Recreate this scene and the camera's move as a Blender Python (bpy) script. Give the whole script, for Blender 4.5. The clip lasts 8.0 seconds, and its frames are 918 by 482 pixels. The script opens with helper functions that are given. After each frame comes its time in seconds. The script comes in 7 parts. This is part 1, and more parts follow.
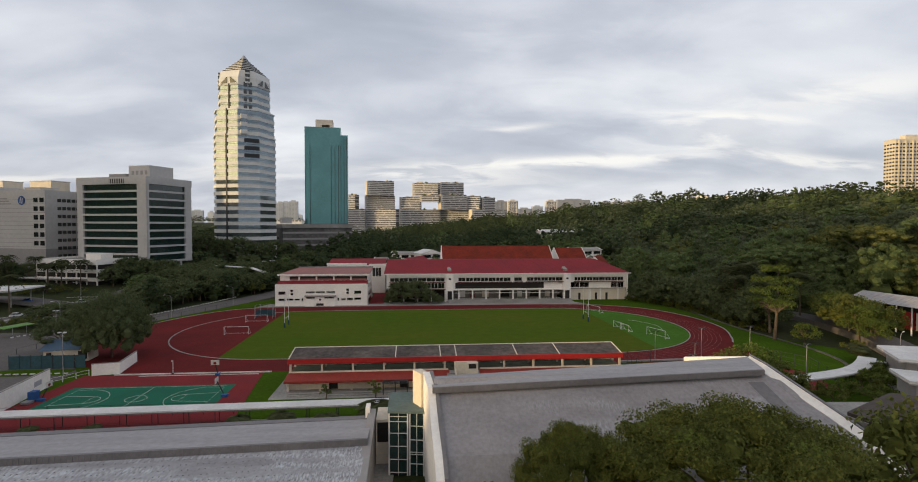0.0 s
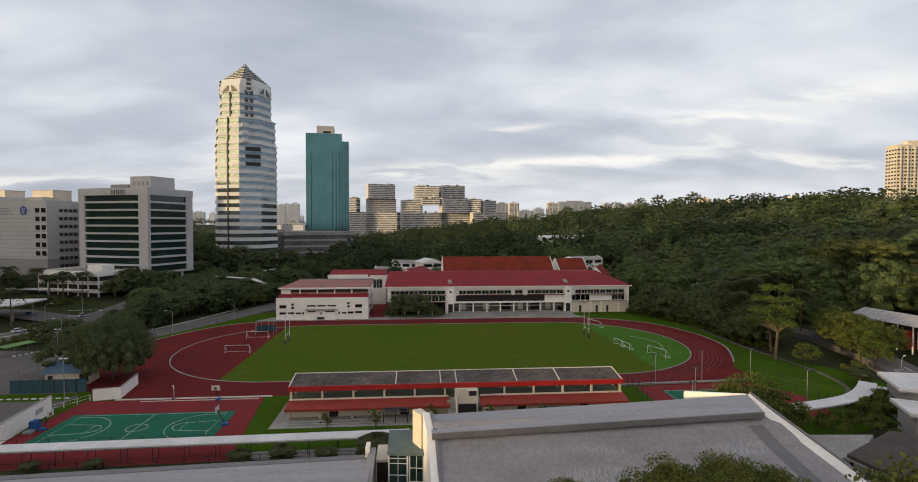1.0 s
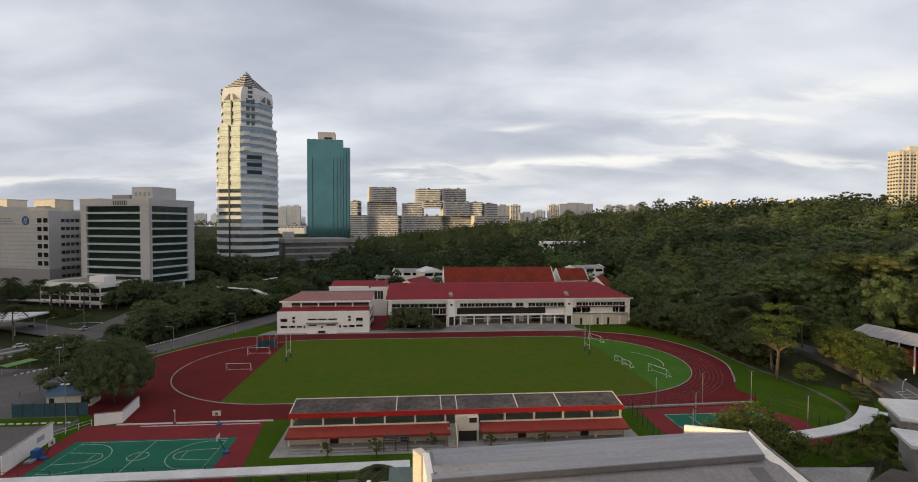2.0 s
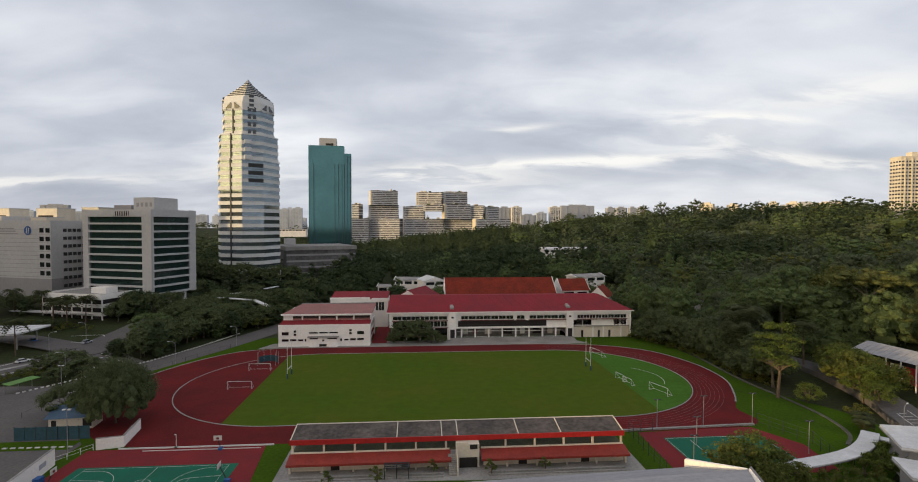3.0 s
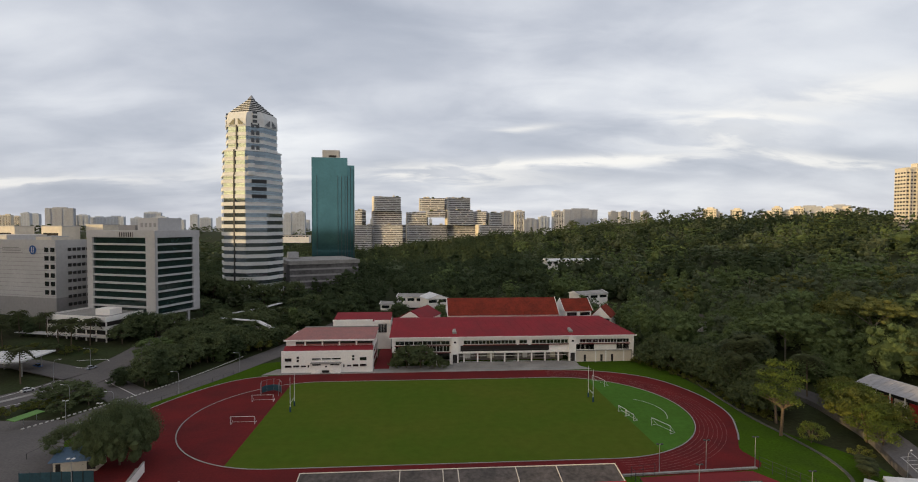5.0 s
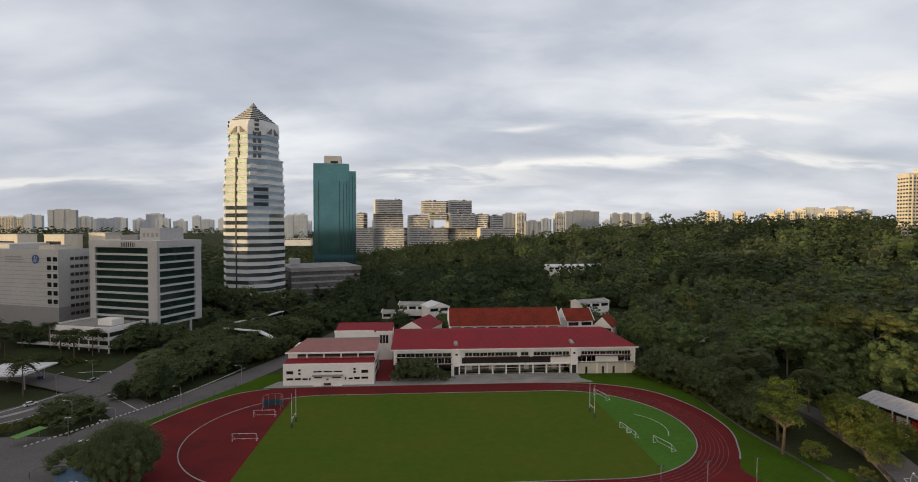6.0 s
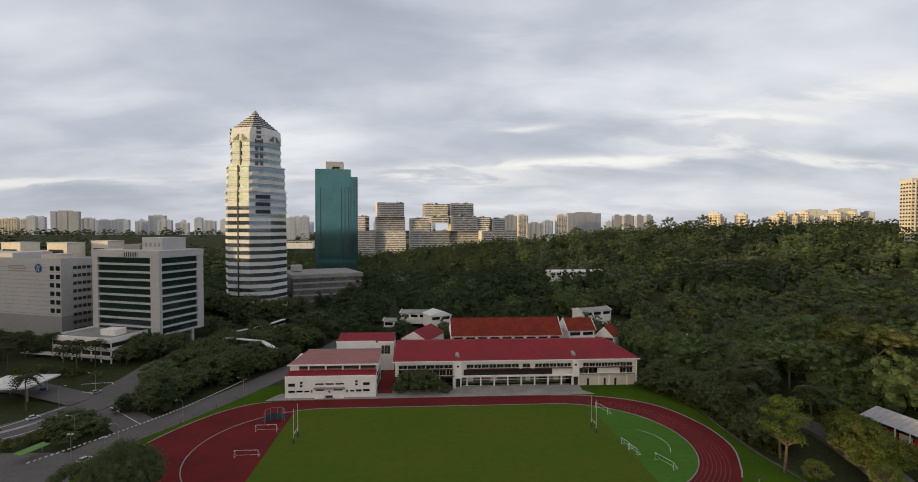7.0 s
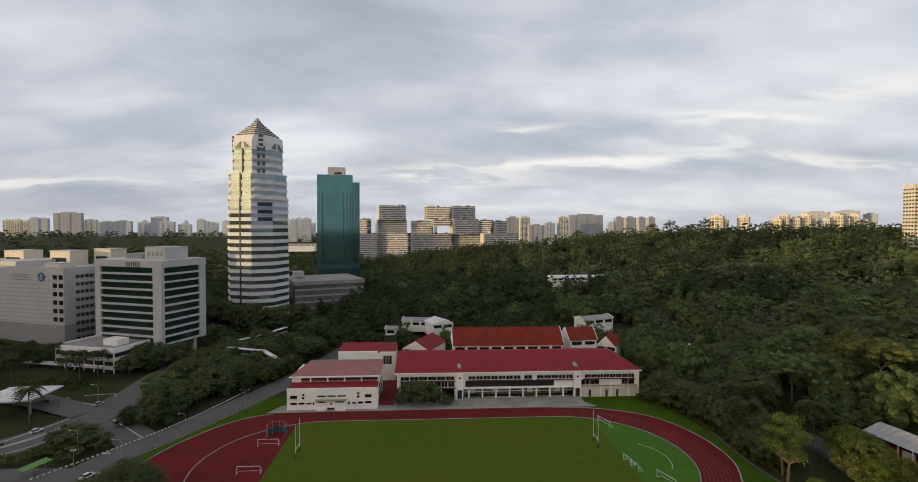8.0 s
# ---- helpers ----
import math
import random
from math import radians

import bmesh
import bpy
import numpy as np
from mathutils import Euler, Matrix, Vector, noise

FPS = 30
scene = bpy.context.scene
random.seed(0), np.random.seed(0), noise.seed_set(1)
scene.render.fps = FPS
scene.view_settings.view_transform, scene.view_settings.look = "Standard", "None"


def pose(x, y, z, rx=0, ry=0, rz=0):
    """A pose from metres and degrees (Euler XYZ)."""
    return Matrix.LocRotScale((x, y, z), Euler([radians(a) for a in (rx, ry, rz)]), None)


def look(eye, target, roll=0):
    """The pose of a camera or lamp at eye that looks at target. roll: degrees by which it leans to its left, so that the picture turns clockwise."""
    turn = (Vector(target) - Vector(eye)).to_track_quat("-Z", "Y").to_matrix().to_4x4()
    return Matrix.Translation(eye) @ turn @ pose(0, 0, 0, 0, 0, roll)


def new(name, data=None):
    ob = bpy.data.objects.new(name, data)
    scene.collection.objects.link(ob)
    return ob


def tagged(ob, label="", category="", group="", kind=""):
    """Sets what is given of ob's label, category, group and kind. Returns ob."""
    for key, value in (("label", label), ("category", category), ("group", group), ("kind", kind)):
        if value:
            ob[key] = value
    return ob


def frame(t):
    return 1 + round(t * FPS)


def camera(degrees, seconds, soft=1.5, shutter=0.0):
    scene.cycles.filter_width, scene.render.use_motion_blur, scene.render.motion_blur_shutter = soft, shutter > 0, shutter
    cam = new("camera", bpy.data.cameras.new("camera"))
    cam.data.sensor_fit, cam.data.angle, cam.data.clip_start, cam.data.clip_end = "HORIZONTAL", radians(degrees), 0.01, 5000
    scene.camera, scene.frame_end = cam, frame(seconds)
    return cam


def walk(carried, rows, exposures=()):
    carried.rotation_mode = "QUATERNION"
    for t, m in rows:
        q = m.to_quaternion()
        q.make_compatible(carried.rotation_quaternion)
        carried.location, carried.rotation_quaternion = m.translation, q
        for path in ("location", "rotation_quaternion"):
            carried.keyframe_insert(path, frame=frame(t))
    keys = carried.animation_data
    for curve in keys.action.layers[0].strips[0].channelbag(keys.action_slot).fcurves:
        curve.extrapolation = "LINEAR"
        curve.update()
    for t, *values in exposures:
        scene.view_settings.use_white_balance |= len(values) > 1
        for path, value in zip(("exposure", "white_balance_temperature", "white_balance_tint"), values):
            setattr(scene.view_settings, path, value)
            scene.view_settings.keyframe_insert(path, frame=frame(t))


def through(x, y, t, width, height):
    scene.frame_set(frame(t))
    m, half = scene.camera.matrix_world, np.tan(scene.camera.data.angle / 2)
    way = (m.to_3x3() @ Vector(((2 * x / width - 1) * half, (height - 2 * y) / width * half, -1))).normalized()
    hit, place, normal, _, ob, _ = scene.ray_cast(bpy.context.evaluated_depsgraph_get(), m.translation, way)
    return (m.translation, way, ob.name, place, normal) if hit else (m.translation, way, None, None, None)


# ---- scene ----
cam = camera(84.0, 8.0, soft=1.0)
PATH = [
    (0.0, -0.441, 0.633, 34.079, -4.932, -1.784, 0.131),
    (0.5, -0.332, 0.670, 36.938, -4.863, -1.776, 0.132),
    (1.0, -0.230, 0.708, 39.788, -4.792, -1.768, 0.133),
    (1.5, -0.136, 0.746, 42.629, -4.719, -1.760, 0.134),
    (2.0, -0.050, 0.784, 45.458, -4.644, -1.752, 0.135),
    (2.5, 0.029, 0.821, 48.273, -4.567, -1.744, 0.136),
    (3.0, 0.101, 0.859, 51.074, -4.488, -1.736, 0.137),
    (3.5, 0.164, 0.898, 53.858, -4.406, -1.728, 0.137),
    (4.0, 0.221, 0.936, 56.623, -4.323, -1.720, 0.138),
    (4.5, 0.269, 0.974, 59.369, -4.237, -1.713, 0.139),
    (5.0, 0.310, 1.012, 62.092, -4.149, -1.705, 0.140),
    (5.5, 0.344, 1.051, 64.792, -4.059, -1.697, 0.141),
    (6.0, 0.370, 1.090, 67.466, -3.967, -1.689, 0.142),
    (6.5, 0.388, 1.128, 70.113, -3.873, -1.681, 0.143),
    (7.0, 0.399, 1.167, 72.731, -3.776, -1.673, 0.144),
    (7.5, 0.402, 1.206, 75.319, -3.678, -1.665, 0.144),
    (8.0, 0.398, 1.245, 77.874, -3.577, -1.657, 0.145),
]
walk(cam, [(t, pose(x, y, z, 90 + pitch, 0, yaw) @ pose(0, 0, 0, 0, 0, lean)) for t, x, y, z, yaw, pitch, lean in PATH],
     exposures=((0.0, 0.05), (3.0, 0.06), (6.0, 0.0), (8.0, -0.04)))


def key_light():
    """Low evening sun from the left and a little behind."""
    lamp = new("sun", bpy.data.lights.new("sun", "SUN"))
    lamp.data.energy, lamp.data.angle, lamp.data.color = SUN_POWER, radians(0.5), (1.0, 0.73, 0.37)
    az, el = radians(SUN_AZ), radians(SUN_EL)
    way = Vector((math.cos(az) * math.cos(el), math.sin(az) * math.cos(el), math.sin(el)))
    lamp.matrix_world = look((0, 0, 300), Vector((0, 0, 300)) - way)
    return lamp


SUN_AZ, SUN_EL, SUN_POWER = 198.0, 4.0, 3.4
key_light()


CLOUD_PLACES = (
    (-0.18, 0.42, 0.38, 0.11, -0.10, -0.11), (-0.80, 0.36, 0.18, 0.07, 0.0, 0.07), (-0.55, 0.23, 0.25, 0.04, 0.1, 0.03), (-0.62, 0.17, 0.30, 0.04, 0.05, -0.03),
    (-0.22, 0.16, 0.13, 0.05, 0.1, 0.11), (-0.12, 0.24, 0.18, 0.03, 0.2, 0.05), (0.20, 0.18, 0.22, 0.05, 0.0, -0.075), (0.30, 0.27, 0.12, 0.05, 0.3, 0.04), (0.62, 0.30, 0.45, 0.06, 0.15, 0.09),
    (0.95, 0.15, 0.25, 0.03, 0.0, -0.05), (0.48, 0.108, 0.32, 0.017, 0.0, -0.065), (0.10, 0.46, 0.20, 0.06, 0.0, 0.05), (0.95, 0.40, 0.22, 0.05, 0.1, -0.05),
    (-0.75, 0.045, 0.6, 0.03, 0.0, -0.06), (0.35, 0.045, 0.6, 0.025, 0.0, 0.08), (0.75, 0.25, 0.6, 0.25, 0.0, 0.04))
CLOUD_BREAKS = (
    (0.36, 0.133, 0.26, 0.010, 0.045, 1.2), (0.84, 0.140, 0.22, 0.010, -0.09, 0.8), (0.60, 0.190, 0.13, 0.028, 0.0, 1.1), (0.70, 0.225, 0.16, 0.010, -0.03, 0.8),
    (0.06, 0.100, 0.20, 0.022, 0.0, 0.9), (-0.80, 0.080, 0.35, 0.012, 0.03, 0.8), (0.95, 0.29, 0.3, 0.035, 0.14, 0.8), (0.22, 0.195, 0.05, 0.006, 0.1, 0.7), (-0.30, 0.11, 0.1, 0.015, 0.0, 0.5))


def cloudy_sky():
    """A clear evening sky seen through a nearly closed sheet of streaked cloud."""
    w = bpy.data.worlds.new("sky")
    scene.world = w
    w.use_nodes = True
    n, l = w.node_tree.nodes, w.node_tree.links
    n.clear()

    def node(kind, **sets):
        d = n.new(kind)
        for k, v in sets.items():
            d.inputs[k].default_value = v
        return d

    def maths(op, a, b=None, clamp=False):
        d = n.new("ShaderNodeMath")
        d.operation, d.use_clamp = op, clamp
        for i, v in enumerate((a, b)):
            if v is None:
                continue
            if isinstance(v, (int, float)):
                d.inputs[i].default_value = v
            else:
                l.new(v, d.inputs[i])
        return d.outputs[0]

    sky = n.new("ShaderNodeTexSky")
    sky.sky_type, sky.sun_disc = "NISHITA", False
    sky.sun_elevation, sky.sun_rotation = radians(SUN_EL), radians(90 - SUN_AZ)
    dim = n.new("ShaderNodeVectorMath")
    dim.operation = "SCALE"
    dim.inputs["Scale"].default_value = 0.12
    l.new(sky.outputs["Color"], dim.inputs[0])
    co = n.new("ShaderNodeTexCoord")
    sep = n.new("ShaderNodeSeparateXYZ")
    l.new(co.outputs["Generated"], sep.inputs[0])
    up = maths("MAXIMUM", sep.outputs["Z"], 0.0)
    low = maths("ADD", up, 0.24)
    flat = n.new("ShaderNodeCombineXYZ")
    l.new(maths("DIVIDE", sep.outputs["X"], low), flat.inputs[0])
    l.new(maths("DIVIDE", sep.outputs["Y"], low), flat.inputs[1])
    turn = node("ShaderNodeMapping", Rotation=(0, 0, radians(24)), Scale=(0.8, 1.0, 1.0), Location=(3.3, 1.7, 0.0))
    l.new(flat.outputs[0], turn.inputs["Vector"])
    big = node("ShaderNodeTexNoise", Scale=2.0, Detail=7.0, Roughness=0.5, Distortion=0.3)
    l.new(turn.outputs[0], big.inputs["Vector"])
    turn2 = node("ShaderNodeMapping", Rotation=(0, 0, radians(10)), Scale=(0.8, 1.7, 1.0), Location=(7.1, 2.2, 0.0))
    l.new(flat.outputs[0], turn2.inputs["Vector"])
    fine = node("ShaderNodeTexNoise", Scale=2.6, Detail=8.0, Roughness=0.55, Distortion=0.5)
    l.new(turn2.outputs[0], fine.inputs["Vector"])
    both = maths("ADD", maths("MULTIPLY", big.outputs["Fac"], 0.36), maths("MULTIPLY", fine.outputs["Fac"], 0.14))
    both = maths("ADD", both, 0.295)
    # broad thin and thick places of the cloud sheet: bearing, height, half-widths, slope, strength
    ahead = maths("MAXIMUM", sep.outputs["Y"], 0.12)
    u, v = maths("DIVIDE", sep.outputs["X"], ahead), maths("DIVIDE", up, ahead)
    u = maths("ADD", u, maths("MULTIPLY", maths("SUBTRACT", fine.outputs["Fac"], 0.5), 0.30))
    v = maths("ADD", v, maths("MULTIPLY", maths("SUBTRACT", fine.outputs["Fac"], 0.5), 0.05))

    def place(u0, v0, a, b, slope):
        du = maths("SUBTRACT", u, u0)
        dv = maths("SUBTRACT", maths("SUBTRACT", v, v0), maths("MULTIPLY", du, slope))
        p, q = maths("MULTIPLY", du, 1 / a), maths("MULTIPLY", dv, 1 / b)
        return maths("POWER", 0.3679, maths("ADD", maths("MULTIPLY", p, p), maths("MULTIPLY", q, q)))

    for u0, v0, a, b, slope, k in CLOUD_PLACES:
        both = maths("ADD", both, maths("MULTIPLY", place(u0, v0, a, b, slope), k))
    tone = n.new("ShaderNodeValToRGB")
    cr = tone.color_ramp
    cr.elements[0].position, cr.elements[0].color = 0.36, (0.39, 0.43, 0.52, 1)
    cr.elements[1].position, cr.elements[1].color = 0.72, (0.93, 0.95, 0.985, 1)
    for p, c in ((0.46, (0.485, 0.525, 0.615, 1)), (0.53, (0.58, 0.615, 0.70, 1)), (0.61, (0.73, 0.76, 0.83, 1))):
        e = cr.elements.new(p)
        e.color = c
    l.new(both, tone.inputs[0])
    # long bright breaks low over the horizon, torn by the fine streaks
    torn = n.new("ShaderNodeMapRange")
    torn.inputs["From Min"].default_value, torn.inputs["From Max"].default_value = 0.42, 0.55
    l.new(fine.outputs["Fac"], torn.inputs["Value"])
    light = 0.0
    for u0, v0, a, b, slope, k in CLOUD_BREAKS:
        light = maths("ADD", light, maths("MULTIPLY", place(u0, v0, a, b, slope), k))
    warm = node("ShaderNodeMix")
    warm.data_type = "RGBA"
    warm.inputs["B"].default_value = (1.0, 0.985, 0.96, 1)
    l.new(maths("MULTIPLY", light, maths("ADD", maths("MULTIPLY", torn.outputs[0], 0.75), 0.25), True), warm.inputs["Factor"])
    l.new(tone.outputs[0], warm.inputs["A"])
    # haze at the horizon itself
    haze = node("ShaderNodeMix")
    haze.data_type = "RGBA"
    haze.inputs["B"].default_value = (0.60, 0.625, 0.68, 1)
    l.new(maths("MULTIPLY", maths("SUBTRACT", 1.0, maths("MULTIPLY", up, 30.0), True), 0.6), haze.inputs["Factor"])
    l.new(warm.outputs["Result"], haze.inputs["A"])
    # unseen evening glow behind the left shoulder, beside the sun, added to brighten facing fronts
    west = n.new("ShaderNodeVectorMath")
    west.operation = "DOT_PRODUCT"
    west.inputs[1].default_value = (-0.66, -0.72, 0.2)
    l.new(co.outputs["Generated"], west.inputs[0])
    reach = n.new("ShaderNodeMapRange")
    reach.interpolation_type = "SMOOTHSTEP"
    reach.inputs["From Min"].default_value, reach.inputs["From Max"].default_value = 0.1, 0.95
    l.new(west.outputs["Value"], reach.inputs["Value"])
    glow = node("ShaderNodeMix")
    glow.data_type = "RGBA"
    glow.inputs["B"].default_value = (0.94, 0.885, 0.86, 1)
    l.new(reach.outputs[0], glow.inputs["Factor"])
    l.new(haze.outputs["Result"], glow.inputs["A"])
    # the bright sunset itself, close round the sun
    close = n.new("ShaderNodeVectorMath")
    close.operation = "DOT_PRODUCT"
    close.inputs[1].default_value = (math.cos(radians(SUN_AZ + 6)), math.sin(radians(SUN_AZ + 6)), 0.09)
    l.new(co.outputs["Generated"], close.inputs[0])
    core = n.new("ShaderNodeMapRange")
    core.interpolation_type = "SMOOTHSTEP"
    core.inputs["From Min"].default_value, core.inputs["From Max"].default_value = 0.95, 1.0
    l.new(close.outputs["Value"], core.inputs["Value"])
    fire = node("ShaderNodeMix")
    fire.data_type = "RGBA"
    fire.inputs["B"].default_value = (4.6, 3.4, 1.6, 1)
    l.new(core.outputs[0], fire.inputs["Factor"])
    l.new(glow.outputs["Result"], fire.inputs["A"])
    mix = node("ShaderNodeMix")
    mix.data_type = "RGBA"
    mix.inputs["Factor"].default_value = 0.9
    l.new(dim.outputs[0], mix.inputs["A"])
    l.new(fire.outputs["Result"], mix.inputs["B"])
    back = node("ShaderNodeBackground", Strength=1.0)
    l.new(mix.outputs["Result"], back.inputs["Color"])
    out = n.new("ShaderNodeOutputWorld")
    l.new(back.outputs[0], out.inputs["Surface"])


cloudy_sky()


# ---- materials ----
def material(name, color, rough=0.8, vary=0.25, scale=0.5, fine=6.0, bump=0.0, metal=0.0, per_piece=0.0, per_leaf=0.0, tint=None, spec=0.3, through=0.0, streak=None):
    """A surface with large stains and fine grain, in world metres. tint: a second colour into which the stains drift."""
    m = bpy.data.materials.new(name)
    m.use_nodes = True
    n, l = m.node_tree.nodes, m.node_tree.links
    b = n["Principled BSDF"]
    b.inputs["Roughness"].default_value, b.inputs["Metallic"].default_value = rough, metal
    b.inputs["Specular IOR Level"].default_value = spec
    pos = n.new("ShaderNodeNewGeometry")

    def noise_at(s, detail, stretch=None):
        t = n.new("ShaderNodeTexNoise")
        t.inputs["Scale"].default_value, t.inputs["Detail"].default_value, t.inputs["Roughness"].default_value = s, detail, 0.6
        where = pos.outputs["Position"]
        if stretch:
            v = n.new("ShaderNodeVectorMath")
            v.operation = "MULTIPLY"
            v.inputs[1].default_value = stretch
            l.new(where, v.inputs[0])
            where = v.outputs[0]
        l.new(where, t.inputs["Vector"])
        return t.outputs["Fac"]

    a, f = noise_at(scale, 4.0, streak), noise_at(fine, 3.0)
    ramp = n.new("ShaderNodeMapRange")
    ramp.inputs["From Min"].default_value, ramp.inputs["From Max"].default_value = 0.32, 0.68
    l.new(a, ramp.inputs["Value"])
    mix = n.new("ShaderNodeMix")
    mix.data_type = "RGBA"
    second = tint or tuple(c * (1 - vary) for c in color)
    mix.inputs["A"].default_value, mix.inputs["B"].default_value = (*color, 1), (*second, 1)
    l.new(ramp.outputs[0], mix.inputs["Factor"])
    hsv = n.new("ShaderNodeHueSaturation")
    l.new(mix.outputs["Result"], hsv.inputs["Color"])
    gain = n.new("ShaderNodeMapRange")
    gain.inputs["To Min"].default_value, gain.inputs["To Max"].default_value = 1 - vary * 0.6, 1 + vary * 0.6
    gain.inputs["From Min"].default_value, gain.inputs["From Max"].default_value = 0.3, 0.7
    l.new(f, gain.inputs["Value"])
    value = gain.outputs[0]
    if per_piece or per_leaf:
        info = n.new("ShaderNodeObjectInfo") if per_piece else pos
        r = n.new("ShaderNodeMapRange")
        k = per_piece or per_leaf
        r.inputs["To Min"].default_value, r.inputs["To Max"].default_value = 1 - k, 1 + k
        l.new(info.outputs["Random"] if per_piece else info.outputs["Random Per Island"], r.inputs["Value"])
        times = n.new("ShaderNodeMath")
        times.operation = "MULTIPLY"
        l.new(value, times.inputs[0])
        l.new(r.outputs[0], times.inputs[1])
        value = times.outputs[0]
    l.new(value, hsv.inputs["Value"])
    l.new(hsv.outputs[0], b.inputs["Base Color"])
    if bump:
        d = n.new("ShaderNodeBump")
        d.inputs["Strength"].default_value, d.inputs["Distance"].default_value = bump, 0.05
        l.new(f, d.inputs["Height"])
        l.new(d.outputs[0], b.inputs["Normal"])
    if through:
        # thin leaves let some daylight pass
        thin, blend = n.new("ShaderNodeBsdfTranslucent"), n.new("ShaderNodeMixShader")
        l.new(hsv.outputs[0], thin.inputs["Color"])
        blend.inputs[0].default_value = through
        l.new(b.outputs[0], blend.inputs[1])
        l.new(thin.outputs[0], blend.inputs[2])
        l.new(blend.outputs[0], n["Material Output"].inputs["Surface"])
    return m


def scuffed_sheet(name, base, dark, pale, lap, mask=(0.46, 0.60)):
    """Old roof sheet: broad stains, and pale scuffs running down the slope in rows between the laps."""
    m = material(name, base, 0.72, 0.2, 0.35, 2.2, 0.08, tint=dark, spec=0.12, streak=(0.3, 1.0, 1.0))
    n, l = m.node_tree.nodes, m.node_tree.links
    pos = n.new("ShaderNodeNewGeometry")

    def noise_at(scale, stretch, detail):
        v, t = n.new("ShaderNodeVectorMath"), n.new("ShaderNodeTexNoise")
        v.operation = "MULTIPLY"
        v.inputs[1].default_value = stretch
        t.inputs["Scale"].default_value, t.inputs["Detail"].default_value = scale, detail
        l.new(pos.outputs["Position"], v.inputs[0])
        l.new(v.outputs[0], t.inputs["Vector"])
        return t.outputs["Fac"]

    def maths(op, a, b):
        d = n.new("ShaderNodeMath")
        d.operation, d.use_clamp = op, op == "MULTIPLY"
        for i, v in enumerate((a, b)):
            if isinstance(v, (int, float)):
                d.inputs[i].default_value = v
            else:
                l.new(v, d.inputs[i])
        return d.outputs[0]

    def ramp(value, lo, hi):
        r = n.new("ShaderNodeMapRange")
        r.inputs["From Min"].default_value, r.inputs["From Max"].default_value = lo, hi
        l.new(value, r.inputs["Value"])
        return r.outputs[0]

    sep = n.new("ShaderNodeSeparateXYZ")
    l.new(pos.outputs["Position"], sep.inputs[0])
    d = n.new("ShaderNodeMath")
    d.operation = "SINE"
    l.new(maths("DIVIDE", sep.outputs["Y"], lap / 6.2832), d.inputs[0])
    where = ramp(maths("ADD", noise_at(0.12, (0.6, 1.5, 1.0), 3.0), maths("DIVIDE", d.outputs[0], 16.0)), *mask)
    scuff = ramp(noise_at(1.0, (5.5, 1.5, 1.5), 4.0), 0.42, 0.66)
    mix = n.new("ShaderNodeMix")
    mix.data_type = "RGBA"
    mix.inputs["B"].default_value = (*pale, 1)
    old = n["Principled BSDF"].inputs["Base Color"].links[0].from_socket
    l.new(old, mix.inputs["A"])
    l.new(maths("MULTIPLY", maths("MULTIPLY", where, scuff), 0.62), mix.inputs["Factor"])
    l.new(mix.outputs["Result"], n["Principled BSDF"].inputs["Base Color"])
    return m


def glazing(name, color, rough=0.06, spec=0.8):
    m = material(name, color, rough, 0.3, 0.12, 0.7, spec=spec)
    return m


GRASS = material("grass", (0.058, 0.096, 0.012), 1.0, 0.13, 0.03, 0.35, 0.3, tint=(0.078, 0.096, 0.015), spec=0.0)
GRASS_BRIGHT = material("bright_grass", (0.062, 0.138, 0.024), 1.0, 0.16, 0.06, 0.6, 0.3, tint=(0.056, 0.118, 0.020), spec=0.0)
LAWN = material("lawn", (0.050, 0.095, 0.008), 1.0, 0.35, 0.09, 1.4, 0.4, tint=(0.040, 0.070, 0.010), spec=0.0)
SCRUB = material("scrub_soil", (0.030, 0.044, 0.015), 0.95, 0.4, 0.03, 0.8, 0.4, tint=(0.034, 0.034, 0.016), spec=0.1)
TRACK_RED = material("red_running_surface", (0.136, 0.0175, 0.0175), 0.95, 0.22, 0.09, 2.0, 0.2, tint=(0.092, 0.0165, 0.0165), spec=0.05)
COURT_RED = material("red_court_paint", (0.190, 0.028, 0.030), 0.9, 0.18, 0.15, 3.0, tint=(0.155, 0.027, 0.030), spec=0.05)
COURT_GREEN = material("green_court_paint", (0.014, 0.120, 0.072), 0.85, 0.15, 0.15, 3.0, tint=(0.016, 0.100, 0.062), spec=0.1)
LINE_WHITE = material("white_line_paint", (0.58, 0.55, 0.52), 0.8, 0.2, 0.4, 4.0)
CONCRETE = material("weathered_concrete", (0.30, 0.285, 0.265), 0.9, 0.3, 0.12, 2.0, 0.2)
ASPHALT = material("asphalt", (0.098, 0.090, 0.088), 0.95, 0.25, 0.06, 1.5, 0.2, tint=(0.128, 0.116, 0.110), spec=0.1)
WALL_WHITE = material("white_wall_paint", (0.84, 0.80, 0.75), 0.8, 0.12, 0.15, 2.0)
WALL_CREAM = material("cream_wall_paint", (0.66, 0.58, 0.47), 0.8, 0.14, 0.15, 2.0)
ROOF_RED = material("red_roof_sheet", (0.225, 0.022, 0.029), 0.75, 0.22, 0.10, 1.2, 0.1, tint=(0.175, 0.023, 0.028), spec=0.12)
